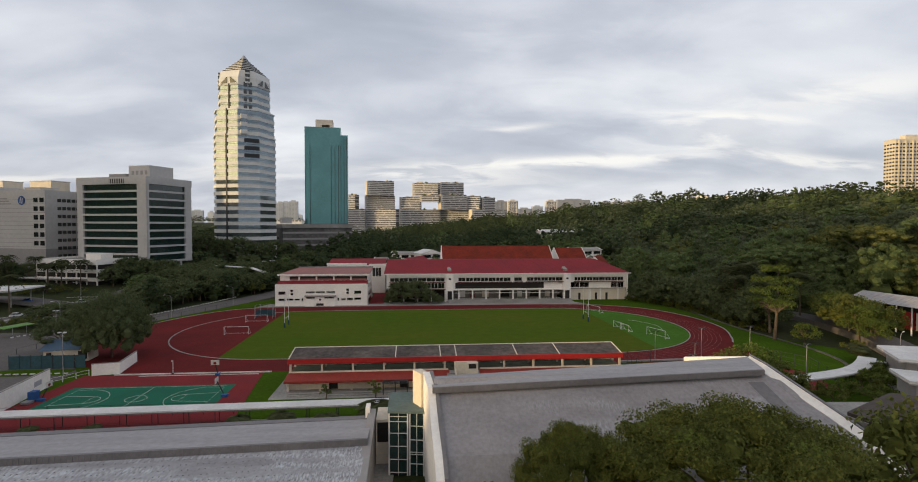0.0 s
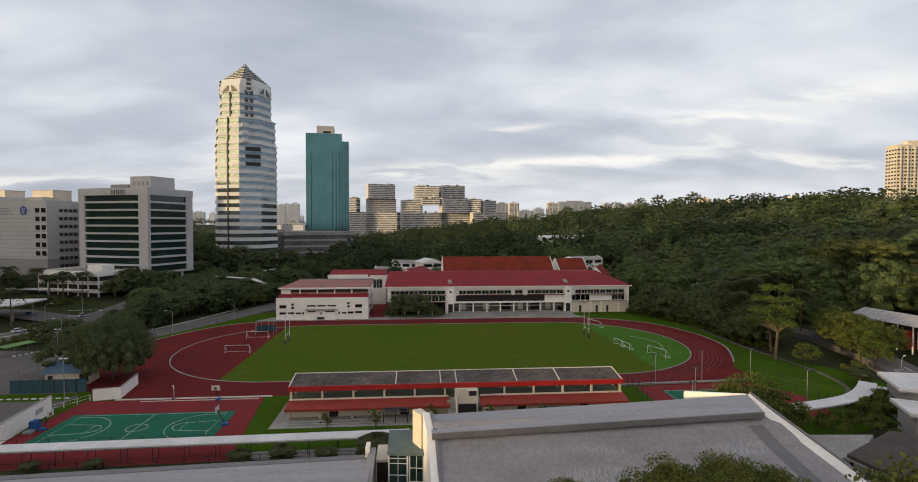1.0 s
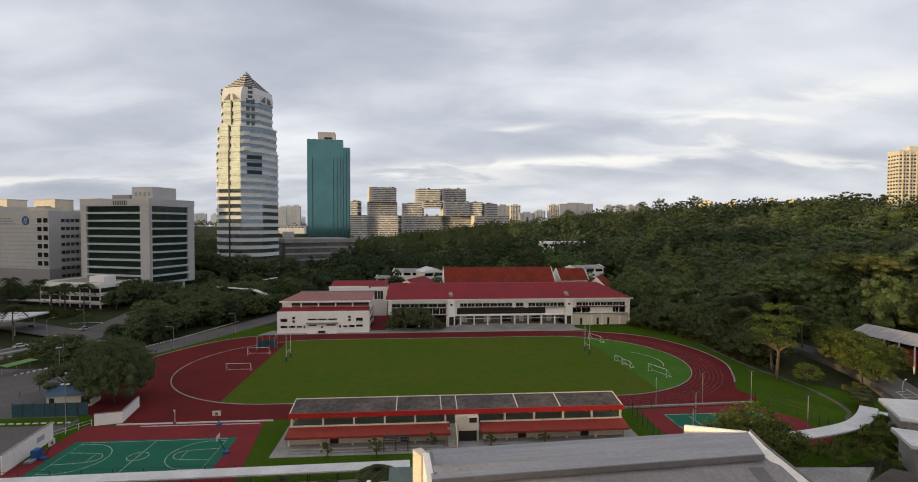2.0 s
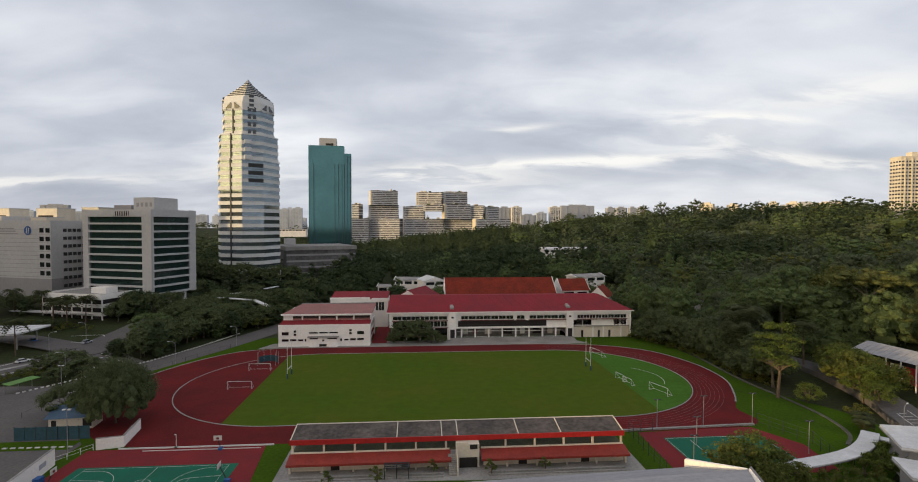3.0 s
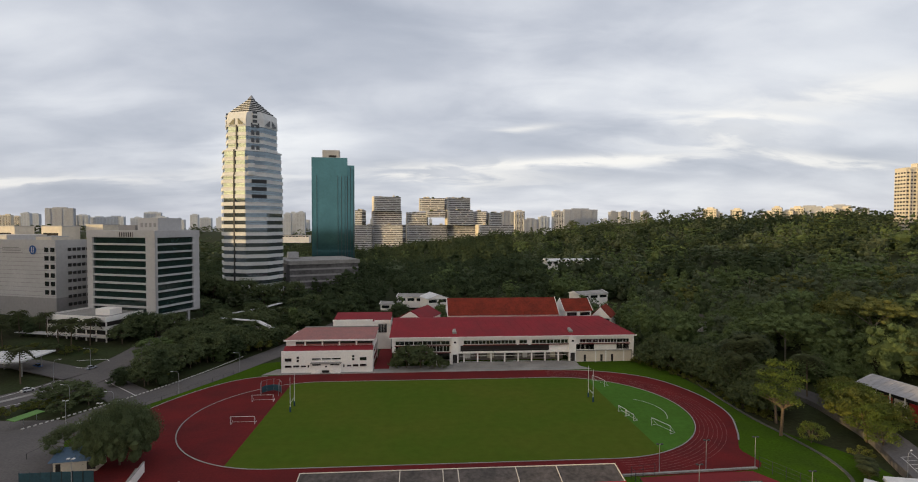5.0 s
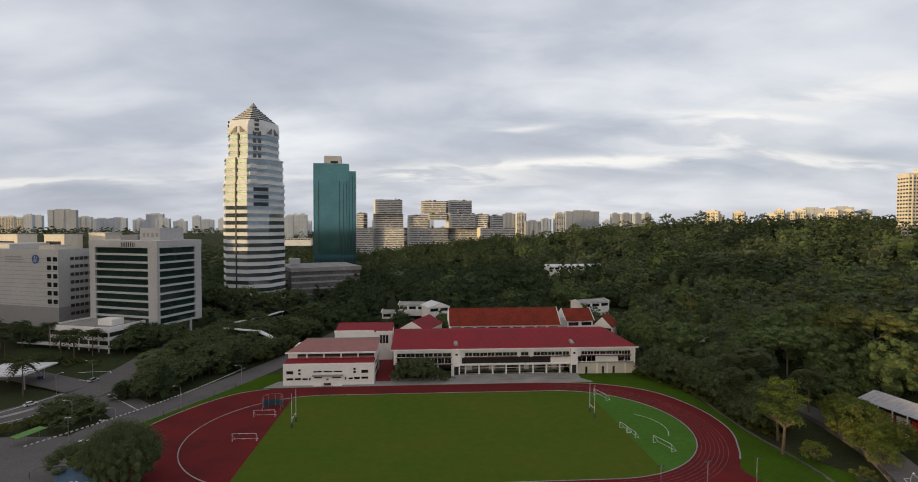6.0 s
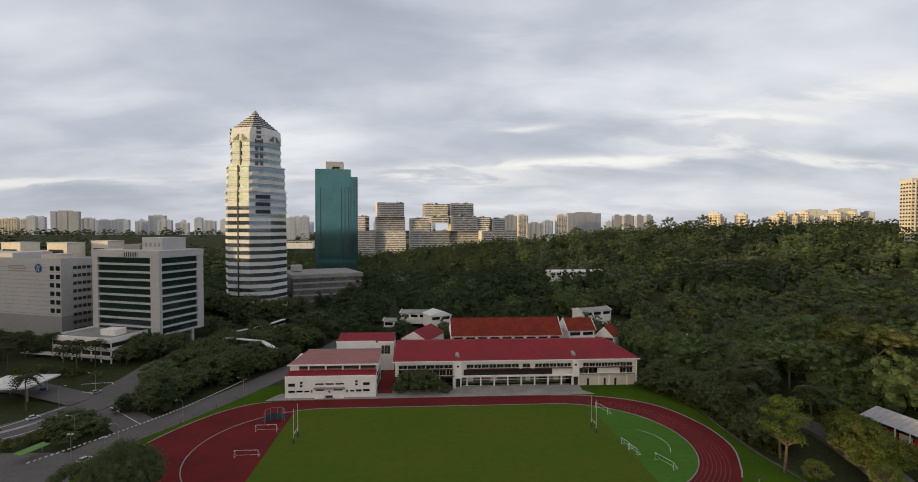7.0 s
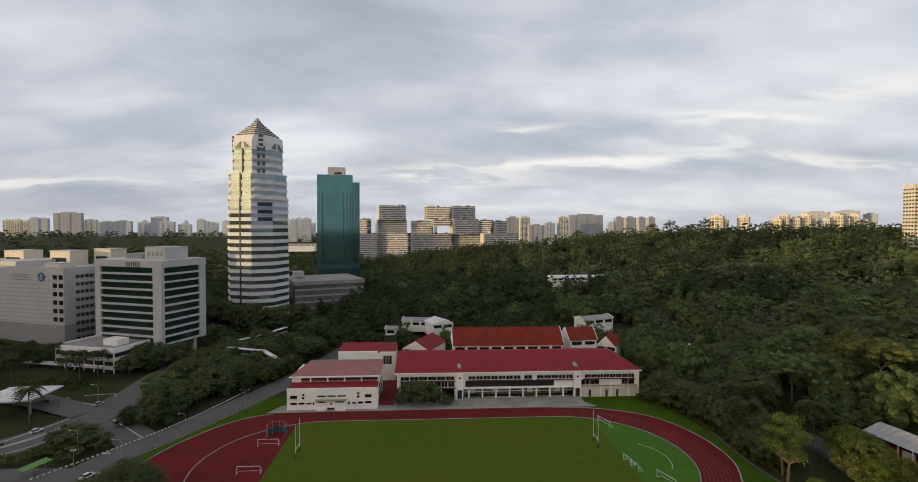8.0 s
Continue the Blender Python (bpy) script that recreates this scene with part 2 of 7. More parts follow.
ROOF_ORANGE = material("faded_red_roof_tiles", (0.200, 0.034, 0.020), 0.85, 0.35, 0.22, 1.5, 0.2, tint=(0.125, 0.026, 0.017), spec=0.06)
ROOF_PINK = material("weathered_pink_roof", (0.30, 0.115, 0.10), 0.7, 0.28, 0.15, 1.5, tint=(0.22, 0.10, 0.09))
RED_PAINT = material("red_fascia_paint", (0.38, 0.021, 0.018), 0.55, 0.2, 0.3, 2.0)
AWNING_RED = material("red_awning_sheet", (0.27, 0.036, 0.024), 0.65, 0.25, 0.3, 2.0)
METAL_ROOF = material("grey_metal_roof", (0.318, 0.312, 0.322), 0.7, 0.16, 0.5, 1.2, 0.05, tint=(0.262, 0.254, 0.262), spec=0.15, streak=(0.12, 1.3, 1.0))
METAL_WORN = scuffed_sheet("worn_pale_metal_roof", (0.31, 0.31, 0.325), (0.22, 0.215, 0.225), (0.60, 0.64, 0.68), 2.6, (0.40, 0.56))
HALL_SHEET = scuffed_sheet("dull_grey_hall_roof", (0.285, 0.268, 0.272), (0.235, 0.222, 0.228), (0.46, 0.46, 0.48), 3.4, (0.50, 0.66))
FLASHING = material("dark_grey_flashing", (0.17, 0.16, 0.165), 0.6, 0.2, 0.3, 2.0)
ROOF_GREY = material("stained_grey_roof_slab", (0.125, 0.105, 0.094), 0.95, 0.5, 0.16, 1.0, 0.2, tint=(0.062, 0.056, 0.052), spec=0.05)
ROOF_BROWN = material("brown_roof_slab", (0.075, 0.059, 0.052), 0.9, 0.3, 0.2, 1.2, 0.2)
CANOPY_WHITE = material("white_canopy_sheet", (0.62, 0.61, 0.60), 0.6, 0.2, 0.25, 2.0)
PLASTER = material("pale_grey_cladding", (0.47, 0.455, 0.445), 0.7, 0.1, 0.05, 0.6)
PLASTER_DARK = material("darker_grey_cladding", (0.29, 0.275, 0.27), 0.7, 0.12, 0.05, 0.6)
WARM_STONE = material("pale_stone_spandrel", (0.66, 0.655, 0.635), 0.75, 0.1, 0.05, 0.6)
FLAT_BEIGE = material("beige_flats_wall", (0.62, 0.56, 0.46), 0.8, 0.15, 0.03, 0.4)
FLAT_PALE = material("pale_floor_slab", (0.60, 0.60, 0.60), 0.8, 0.15, 0.03, 0.4)
FLAT_WHITE = material("white_flats_wall", (0.62, 0.59, 0.55), 0.8, 0.15, 0.03, 0.4)
FLAT_GREY = material("grey_flats_wall", (0.36, 0.37, 0.40), 0.8, 0.15, 0.03, 0.4)
# far wall and window colours paled and blued to carry the haze
HAZE_GREY = material("haze_pale_far_wall", (0.47, 0.50, 0.55), 0.9, 0.12, 0.01, 0.2)
HAZE_WINDOW = material("haze_pale_far_window", (0.37, 0.395, 0.44), 0.6, 0.15, 0.02, 0.2)
# dark podium body, and balcony shade painted between far floor slabs
BALCONY_SHADE = material("dark_body_and_balcony_shade", (0.150, 0.142, 0.140), 0.9, 0.5, 0.08, 0.4)
DULL_RED = material("dull_red_paint", (0.15, 0.035, 0.030), 0.7, 0.3, 0.3, 2.0)
GLASS_DARK = glazing("dark_window_glass", (0.018, 0.022, 0.024))
GLASS_GREEN = glazing("green_office_glass", (0.014, 0.034, 0.032), 0.12)
GLASS_TEAL = material("teal_tower_glass", (0.080, 0.190, 0.205), 0.07, 0.18, 0.06, 0.5, metal=0.7)
GLASS_BLUE = material("blue_tower_glass", (0.235, 0.290, 0.325), 0.05, 0.3, 0.10, 0.6, metal=0.8)
ROOM_SHADE = material("shade_painted_inner_wall", (0.26, 0.23, 0.20), 0.9, 0.4, 0.5, 2.0)
# near-black paint that stands for the shade inside openings and under roofs
DARK_SHADE = material("painted_shade_interior", (0.030, 0.026, 0.024), 0.9, 0.3, 0.3, 2.0)
STEEL = material("galvanised_steel", (0.32, 0.32, 0.33), 0.5, 0.15, 1.0, 6.0, metal=0.4)
STEEL_DARK = material("dark_painted_steel", (0.035, 0.036, 0.038), 0.6, 0.2, 1.0, 6.0)
POST_WHITE = material("white_steel_tube", (0.66, 0.65, 0.64), 0.5, 0.1, 1.0, 6.0)
BLUE_PAINT = material("blue_paint", (0.022, 0.085, 0.25), 0.6, 0.2, 0.3, 3.0)
BLUE_SCREEN = material("blue_green_screen", (0.030, 0.075, 0.095), 0.8, 0.25, 0.3, 2.0)
BARK = material("bark", (0.13, 0.095, 0.065), 0.95, 0.35, 0.8, 5.0, 0.3)
LEAF = material("dark_leaves", (0.098, 0.116, 0.029), 0.75, 0.35, 0.35, 0.9, per_leaf=0.32, tint=(0.136, 0.142, 0.033), spec=0.1, through=0.4)
LEAF_DEEP = material("deep_green_leaves", (0.080, 0.104, 0.050), 0.8, 0.35, 0.25, 0.9, per_leaf=0.25, tint=(0.095, 0.112, 0.047), spec=0.08, through=0.25)
LEAF_LIGHT = material("light_leaves", (0.125, 0.155, 0.026), 0.7, 0.3, 0.2, 0.8, per_leaf=0.3, tint=(0.075, 0.105, 0.022), spec=0.15, through=0.35)
LEAF_PALM = material("palm_fronds", (0.072, 0.082, 0.036), 0.85, 0.3, 0.3, 1.0, per_leaf=0.35, spec=0.05, through=0.3)


# ---- building blocks ----
class Shape:
    """A mesh being put together out of boxes, prisms, tubes and sheets."""

    def __init__(self):
        self.v, self.f = [], []

    def add(self, verts, faces):
        k = len(self.v)
        self.v += [tuple(p) for p in verts]
        self.f += [tuple(i + k for i in face) for face in faces]
        return self

    def box(self, x0, y0, z0, x1, y1, z1):
        return self.prism([(x0, y0), (x1, y0), (x1, y1), (x0, y1)], z0, z1)

    def prism(self, poly, z0, z1, top=None):
        n = len(poly)
        top = top or poly
        return self.add([(x, y, z0) for x, y in poly] + [(x, y, z1) for x, y in top],
                        [tuple(range(n))[::-1], tuple(range(n, 2 * n))] + [(i, (i + 1) % n, n + (i + 1) % n, n + i) for i in range(n)])

    def hull(self, low, high):
        """Two loops of 3D points with as many corners, joined and capped."""
        n = len(low)
        return self.add(list(low) + list(high), [tuple(range(n))[::-1], tuple(range(n, 2 * n))] + [(i, (i + 1) % n, n + (i + 1) % n, n + i) for i in range(n)])

    def tube(self, a, b, r, r2=None, n=8):
        a, b = Vector(a), Vector(b)
        r2 = r if r2 is None else r2
        q = (b - a).to_track_quat("Z", "Y")
        ring = [Vector((math.cos(2 * math.pi * i / n), math.sin(2 * math.pi * i / n), 0)) for i in range(n)]
        return self.hull([a + q @ (p * r) for p in ring], [b + q @ (p * r2) for p in ring])

    def sheet(self, poly, z, thick=0.06):
        return self.prism(poly, z - thick, z)

    def band(self, line, width, z0, z1, closed=False):
        """A strip that follows a plan line (its centre), from z0 to z1."""
        pts = [Vector(p) for p in line]
        n = len(pts)
        left, right = [], []
        for i, p in enumerate(pts):
            a = pts[(i - 1) % n] if closed or i else p
            b = pts[(i + 1) % n] if closed or i < n - 1 else p
            d = (b - a).normalized()
            off = Vector((-d.y, d.x)) * width / 2
            left.append(p + off)
            right.append(p - off)
        k = len(self.v)
        for p, q in zip(left, right):
            self.v += [(p.x, p.y, z0), (q.x, q.y, z0), (q.x, q.y, z1), (p.x, p.y, z1)]
        for i in range(n if closed else n - 1):
            s, e = k + 4 * i, k + 4 * ((i + 1) % n)
            self.f += [(s + j, s + (j + 1) % 4, e + (j + 1) % 4, e + j) for j in range(4)]
        if not closed:
            e = k + 4 * (n - 1)
            self.f += [(k, k + 3, k + 2, k + 1), (e, e + 1, e + 2, e + 3)]
        return self

    def drape(self, line, width, lift, thick=0.3, step=5.0):
        """A ribbon that follows a plan line over the land."""
        pts = [Vector(p) for p in line]
        fine = [pts[0]]
        for a, b in zip(pts, pts[1:]):
            n = max(1, int((b - a).length / step))
            fine += [a.lerp(b, (i + 1) / n) for i in range(n)]
        rows = []
        for i, p in enumerate(fine):
            d = (fine[min(i + 1, len(fine) - 1)] - fine[max(i - 1, 0)]).normalized()
            off = Vector((-d.y, d.x)) * width / 2
            z = max(terrain(p.x, p.y), terrain(p.x + off.x, p.y + off.y), terrain(p.x - off.x, p.y - off.y)) + lift
            rows.append([(p.x + off.x, p.y + off.y, z - thick), (p.x - off.x, p.y - off.y, z - thick), (p.x - off.x, p.y - off.y, z), (p.x + off.x, p.y + off.y, z)])
        for r, s in zip(rows, rows[1:]):
            self.hull(r, s)
        return self

    def mesh(self, name):
        me = bpy.data.meshes.new(name)
        me.from_pydata(self.v, [], self.f)
        me.update()
        bm = bmesh.new()
        bm.from_mesh(me)
        bmesh.ops.recalc_face_normals(bm, faces=bm.faces)
        bm.to_mesh(me)
        bm.free()
        return me


def part(name, shape, mat, parent=None, label=""):
    """Links a shape (or a ready mesh) as ONE mesh object under a thing or a part."""
    me = shape if isinstance(shape, bpy.types.Mesh) else shape.mesh(name)
    if mat and not me.materials:
        me.materials.append(mat)
    ob = new(name, me)
    ob.parent = parent
    return tagged(ob, label)


def thing(name, m, label, category, group="", kind=""):
    ob = new(name)
    ob.matrix_basis = m
    ob.empty_display_size = 0.3
    return tagged(ob, label, category, group, kind)


def ground_part(name, shape, mat, label, category):
    ob = part(name, shape, mat)
    return tagged(ob, label, category, kind="structure")


def array_mesh(name, verts, quads, mat):
    me = bpy.data.meshes.new(name)
    nv, nf = len(verts), len(quads)
    me.vertices.add(nv)
    me.vertices.foreach_set("co", np.asarray(verts, dtype=np.float32).ravel())
    me.loops.add(nf * 4)
    me.loops.foreach_set("vertex_index", np.asarray(quads, dtype=np.int32).ravel())
    me.polygons.add(nf)
    me.polygons.foreach_set("loop_start", np.arange(0, nf * 4, 4, dtype=np.int32))
    me.update(calc_edges=True)
    me.materials.append(mat)
    return me


def ss(a, b, x):
    t = min(1.0, max(0.0, (x - a) / (b - a)))
    return t * t * (3 - 2 * t)


def terrain(x, y):
    """Height of the land: level school grounds, a wooded hill to the right, rising ground behind, an unseen ridge off
    to the left, added for its shade.
    """
    u = 0.15 * x + 0.05 * y - 31.0
    hill = 3.0 * math.log1p(math.exp(min(u / 3.0, 40))) * ss(-2.5, 3.0, u)
    hill = 48 + 20 * (1 - math.exp(-(hill - 48) / 20)) if hill > 48 else hill
    hill += 13 * math.exp(-((x - 205) / 45) ** 2 - ((y - 205) / 55) ** 2)
    hill *= 1 - ss(820, 1200, math.hypot(x, y))
    back = 10 * ss(245, 420, y) * (1 - 0.5 * ss(450, 650, y)) * (1 - ss(60, 200, x)) + 5 * ss(200, 285, y) * ss(100, 150, -x) + 3 * ss(520, 900, y) * (1 - ss(-40, 250, -x)) * (1 - ss(900, 1500, y))
    # unseen ridge at x -520, its height set to block the low sun
    shade_crest = 45 + 58 * ss(-62, -28, y) - 33 * ss(195, 240, y) - 85 * ss(330, 520, y) + 15 * ss(100, 120, -y) - 40 * ss(200, 400, -y)
    back += 30 * ss(1230, 1480, y) * (1 - ss(1850, 2050, y)) * (1 - ss(-250, 150, x))
    ridge = max(0.0, shade_crest) * math.exp(-((x + 520) / 60) ** 2)
    return hill + back + ridge


# ---- the ground ----
def ground_sheet():
    """One sheet to the horizon: fine near the school, coarse far off."""
    def steps(lo, hi, near_lo, near_hi, fine, growth=1.22):
        mid = list(np.arange(near_lo, near_hi + 0.1, fine))
        out, s, p = [], fine, near_lo
        while p > lo:
            s *= growth
            p -= s
            out.append(max(p, lo))
        left = out[::-1]
        out, s, p = [], fine, mid[-1]
        while p < hi:
            s *= growth
            p += s
            out.append(min(p, hi))
        return left + mid + out
    xs, ys = steps(-6500, 6500, -620, 620, 14), steps(-6500, 6500, -240, 900, 14)
    verts = [(x, y, terrain(x, y) - 0.12) for y in ys for x in xs]
    w = len(xs)
    quads = [(j * w + i, j * w + i + 1, (j + 1) * w + i + 1, (j + 1) * w + i) for j in range(len(ys) - 1) for i in range(w - 1)]
    me = array_mesh("ground", verts, quads, SCRUB)
    me.polygons.foreach_set("use_smooth", [True] * len(me.polygons))
    tagged(new("ground", me), "dark green overgrown ground rising to a wooded hill", "ground", kind="structure")


ground_sheet()

CX, CY, HALF, RAD = 7.25, 168.5, 45.3, 36.5     # the 400 m oval: centre, half straight, inner radius


def oval(r, n=40, x0=-1e9, x1=1e9):
    pts = [(CX + HALF + r * math.cos(a), CY + r * math.sin(a)) for a in np.linspace(-math.pi / 2, math.pi / 2, n)]
    pts += [(CX - HALF + r * math.cos(a), CY + r * math.sin(a)) for a in np.linspace(math.pi / 2, 3 * math.pi / 2, n)]
    return pts


def smooth_line(pts, per=8, closed=True):
    """A rounded line through a few plan corners."""
    out, n = [], len(pts)
    for i in range(n if closed else n - 1):
        p = [Vector(pts[(i + k) % n] if closed else pts[min(max(i + k, 0), n - 1)]) for k in (-1, 0, 1, 2)]
        for s in range(per):
            t = s / per
            out.append(tuple(0.5 * ((2 * p[1]) + (p[2] - p[0]) * t + (2 * p[0] - 5 * p[1] + 4 * p[2] - p[3]) * t * t + (3 * p[1] - p[0] - 3 * p[2] + p[3]) * t ** 3)))
    return out if closed else out + [tuple(pts[-1])]


# lawn round the sports ground, and the paved apron of the school
ground_part("lawn", Shape().sheet(smooth_line([(-100, 88), (-40, 84), (40, 84), (88, 92), (108, 106), (117, 116), (117, 130), (111, 142), (106.5, 156), (107.5, 186), (105, 212), (96, 232), (60, 240), (-20, 240), (-66, 236), (-80, 222), (-98, 190), (-104, 150)]), 0.0, 0.1), LAWN,
            "mown green lawn round the running track", "lawn")
EDGE = smooth_line([(-20, 121.4), (30, 122.4), (84, 123.6), (89, 136), (95.5, 147), (102, 163), (101.5, 183), (92.5, 202.5), (72, 213.5), (43, 216), (0, 216), (-40, 216), (-63, 214), (-76, 207), (-87, 190), (-93, 170), (-91, 145), (-78, 128), (-66, 122)], 6)
ground_part("running_track", Shape().sheet(EDGE, 0.05), TRACK_RED, "dark red running track, worn and streaked along its lanes", "running track")
ground_part("track_kerb", Shape().band(oval(RAD), 0.30, 0.0, 0.16, True), CONCRETE, "white kerb on the inside of the running track", "kerb")
outer_kerb = [p for p in EDGE if p[0] > 50 and p[1] > 140]
ground_part("track_edge", Shape().band(outer_kerb, 0.45, 0.0, 0.14), CONCRETE, "pale concrete edging round the bend of the track", "kerb")
ground_part("track_edge", Shape().band([p for p in EDGE if p[0] < -60 and p[1] > 165], 0.4, 0.0, 0.13), CONCRETE, "pale concrete edging round the bend of the track", "kerb")


def inside(r, x0, x1):
    """The part of the oval of that radius between two plan lines across it."""
    pts = []
    for x in np.linspace(x0, x1, 46):
        c = CX + HALF if x > CX + HALF else CX - HALF if x < CX - HALF else x
        pts.append((x, math.sqrt(max(0.0, r * r - (x - c) ** 2))))
    return [(x, CY - h) for x, h in pts] + [(x, CY + h) for x, h in pts[::-1]]


R_IN = RAD - 0.25
ground_part("infield", Shape().sheet(inside(R_IN, -50.5, 66.5), 0.09), GRASS, "dull green mown football field with patchy wear", "field")
ground_part("infield_end", Shape().sheet(inside(R_IN, 66.5, CX + HALF + R_IN), 0.085), GRASS_BRIGHT, "brighter green turf in the bend of the track", "field")
ground_part("infield_end", Shape().sheet(inside(R_IN, CX - HALF - R_IN, -50.5), 0.08), TRACK_RED, "dark red surfaced semicircle in the bend of the track", "field")
for k in range(1, 8):
    r = RAD + 1.22 * k
    line = [(CX + HALF + r * math.cos(a), CY + r * math.sin(a)) for a in np.linspace(-math.pi / 2, math.pi / 2, 48)]
    ground_part("lane_line", Shape().band(line, 0.07, 0.05, 0.056), material("faint_lane_paint", (0.26, 0.10, 0.09), 0.8, 0.3, 0.4, 3.0) if k == 1 else bpy.data.materials["faint_lane_paint"],
                "faint worn lane line on the red track", "line")
ground_part("field_arc", Shape().band([(66.8 + 14.5 * math.cos(a), 166 + 14.5 * math.sin(a)) for a in np.linspace(-0.55, 0.9, 24)], 0.16, 0.085, 0.093), LINE_WHITE, "thin white arc painted on the bright turf", "line")

# near edge of the track: low white kerb wall
ground_part("kerb_wall", Shape().box(-68, 120.7, 0.0, -33.5, 121.1, 0.25), LINE_WHITE, "low pale concrete kerb between track and courts", "kerb")
ground_part("kerb_wall", Shape().box(-62, 119.3, 0.0, -36, 119.45, 0.2), LINE_WHITE, "thin white kerb beside the basketball court", "kerb")
ground_part("kerb_wall", Shape().band([(50, 122.6), (86, 124.2)], 0.7, 0.0, 0.42), CONCRETE, "low pale concrete kerb between track and courts", "kerb")

# ---- courts ----
ground_part("court_surround", Shape().sheet([(-76, 84.5), (-31.4, 84.5), (-35.2, 120.6), (-74.4, 120.6)], 0.05), COURT_RED, "red painted surround of the basketball court", "court")
ground_part("basketball_court", Shape().sheet([(-71.2, 96.2), (-38.2, 96.2), (-38.4, 112), (-71.0, 112)], 0.07, 0.03), COURT_GREEN, "green painted basketball court with white lines", "court")


def basketball_lines():
    s = Shape()
    x0, x1, y0, y1, z = -69.2, -40.2, 96.8, 111.4, 0.078
    cy = (y0 + y1) / 2
    s.band([(x0, y0), (x1, y0), (x1, y1), (x0, y1)], 0.09, 0.07, z, True)
    s.band([((x0 + x1) / 2, y0), ((x0 + x1) / 2, y1)], 0.09, 0.07, z)
    s.band([((x0 + x1) / 2 + 1.9 * math.cos(a), cy + 1.9 * math.sin(a)) for a in np.linspace(0, 2 * math.pi, 25)[:-1]], 0.09, 0.07, z, True)
    for end, d in ((x0, 1), (x1, -1)):
        s.band([(end, cy - 6.3), (end + d * 2.6, cy - 6.3)] + [(end + d * (1.9 + 6.9 * math.cos(a)), cy + 6.5 * math.sin(a)) for a in np.linspace(-1.35, 1.35, 22)] + [(end + d * 2.6, cy + 6.3), (end, cy + 6.3)], 0.09, 0.07, z)
        s.band([(end, cy - 2.6), (end + d * 5.8, cy - 2.0), (end + d * 5.8, cy + 2.0), (end, cy + 2.6)], 0.09, 0.07, z)
        s.band([(end + d * (5.8 + 1.9 * math.cos(a)), cy + 1.9 * math.sin(a)) for a in np.linspace(-1.57, 1.57, 14)], 0.09, 0.07, z)
    ground_part("court_lines", s, LINE_WHITE, "white basketball court markings", "line")


basketball_lines()
ground_part("court_surround", Shape().sheet([(53.5, 99), (88, 99), (90, 112), (84, 123), (54, 121.6)], 0.05), COURT_RED, "red painted surround of the tennis court", "court")
ground_part("tennis_court", Shape().sheet([(58.8, 103), (83, 103), (83, 118), (58.8, 118)], 0.07, 0.03), COURT_GREEN, "green painted tennis court with white lines", "court")
ground_part("court_lines", Shape().band([(59.2, 103.5), (82.6, 103.5), (82.6, 117.6), (59.2, 117.6)], 0.14, 0.07, 0.078, True).band([(64.6, 105), (64.6, 116.2)], 0.12, 0.07, 0.078), LINE_WHITE, "white tennis court markings", "line")
ground_part("paving", Shape().sheet([(-66, 215.5), (74, 216.2), (70, 222), (66, 228.5), (-62, 224)], 0.07), CONCRETE, "pale concrete apron before the school building", "pavement")
ground_part("paving", Shape().sheet([(-20.4, 222), (-14.0, 222), (-14.0, 262), (-20.4, 262)], 0.10, 0.05), COURT_RED, "dull red paved passage between the school blocks", "pavement")
ground_part("paving", Shape().sheet([(-29, 101.5), (0, 101.5), (14, 101), (47.5, 101.8), (47.5, 121), (-29, 120.8)], 0.06), CONCRETE, "stained concrete paving under the grandstand", "pavement")
ground_part("paving", Shape().sheet([(-120, 58), (-4, 58), (-2, 92), (-120, 90)], 0.03), CONCRETE, "worn concrete yard behind the covered walkway", "pavement")

# ---- roads at the left ----
ROAD_MID = [(-112, 150), (-106, 172), (-96, 194), (-84, 220), (-72, 250), (-58, 285), (-40, 330)]
ground_part("road", Shape().drape(smooth_line([(-118, 100), (-110, 140)] + ROAD_MID[1:], 6, False), 13.0, 0.07), ASPHALT, "grey asphalt road curving past the running track", "road")
ground_part("road_line", Shape().band(smooth_line([(-104, 140), (-99.5, 172), (-89.5, 194), (-77, 222), (-66, 250)], 6, False), 0.18, 0.06, 0.067), LINE_WHITE, "thin white line along the road's edge", "line")
CARRIAGEWAY = [(-180, 150), (-145, 190), (-134, 216), (-130, 240), (-128, 264), (-117, 300), (-95, 340)]
ground_part("road", Shape().drape(smooth_line(CARRIAGEWAY, 5, False), 19.0, 0.1), ASPHALT, "grey asphalt dual carriageway", "road")
ground_part("road", Shape().drape([(-139, 218), (-170, 232), (-215, 238), (-300, 240)], 13.0, 0.13), ASPHALT, "grey asphalt side road at the junction", "road")
ground_part("road", Shape().drape(smooth_line([(-133, 216), (-118, 203), (-103, 190)], 4, False), 14.0, 0.115), ASPHALT, "grey asphalt link between the two roads", "road")
ground_part("pavement", Shape().sheet([(-180, 60), (-78, 96), (-78, 124), (-88, 138), (-100, 150), (-112, 170), (-180, 172)], 0.05), ASPHALT, "grey asphalt yard beside the courts", "pavement")
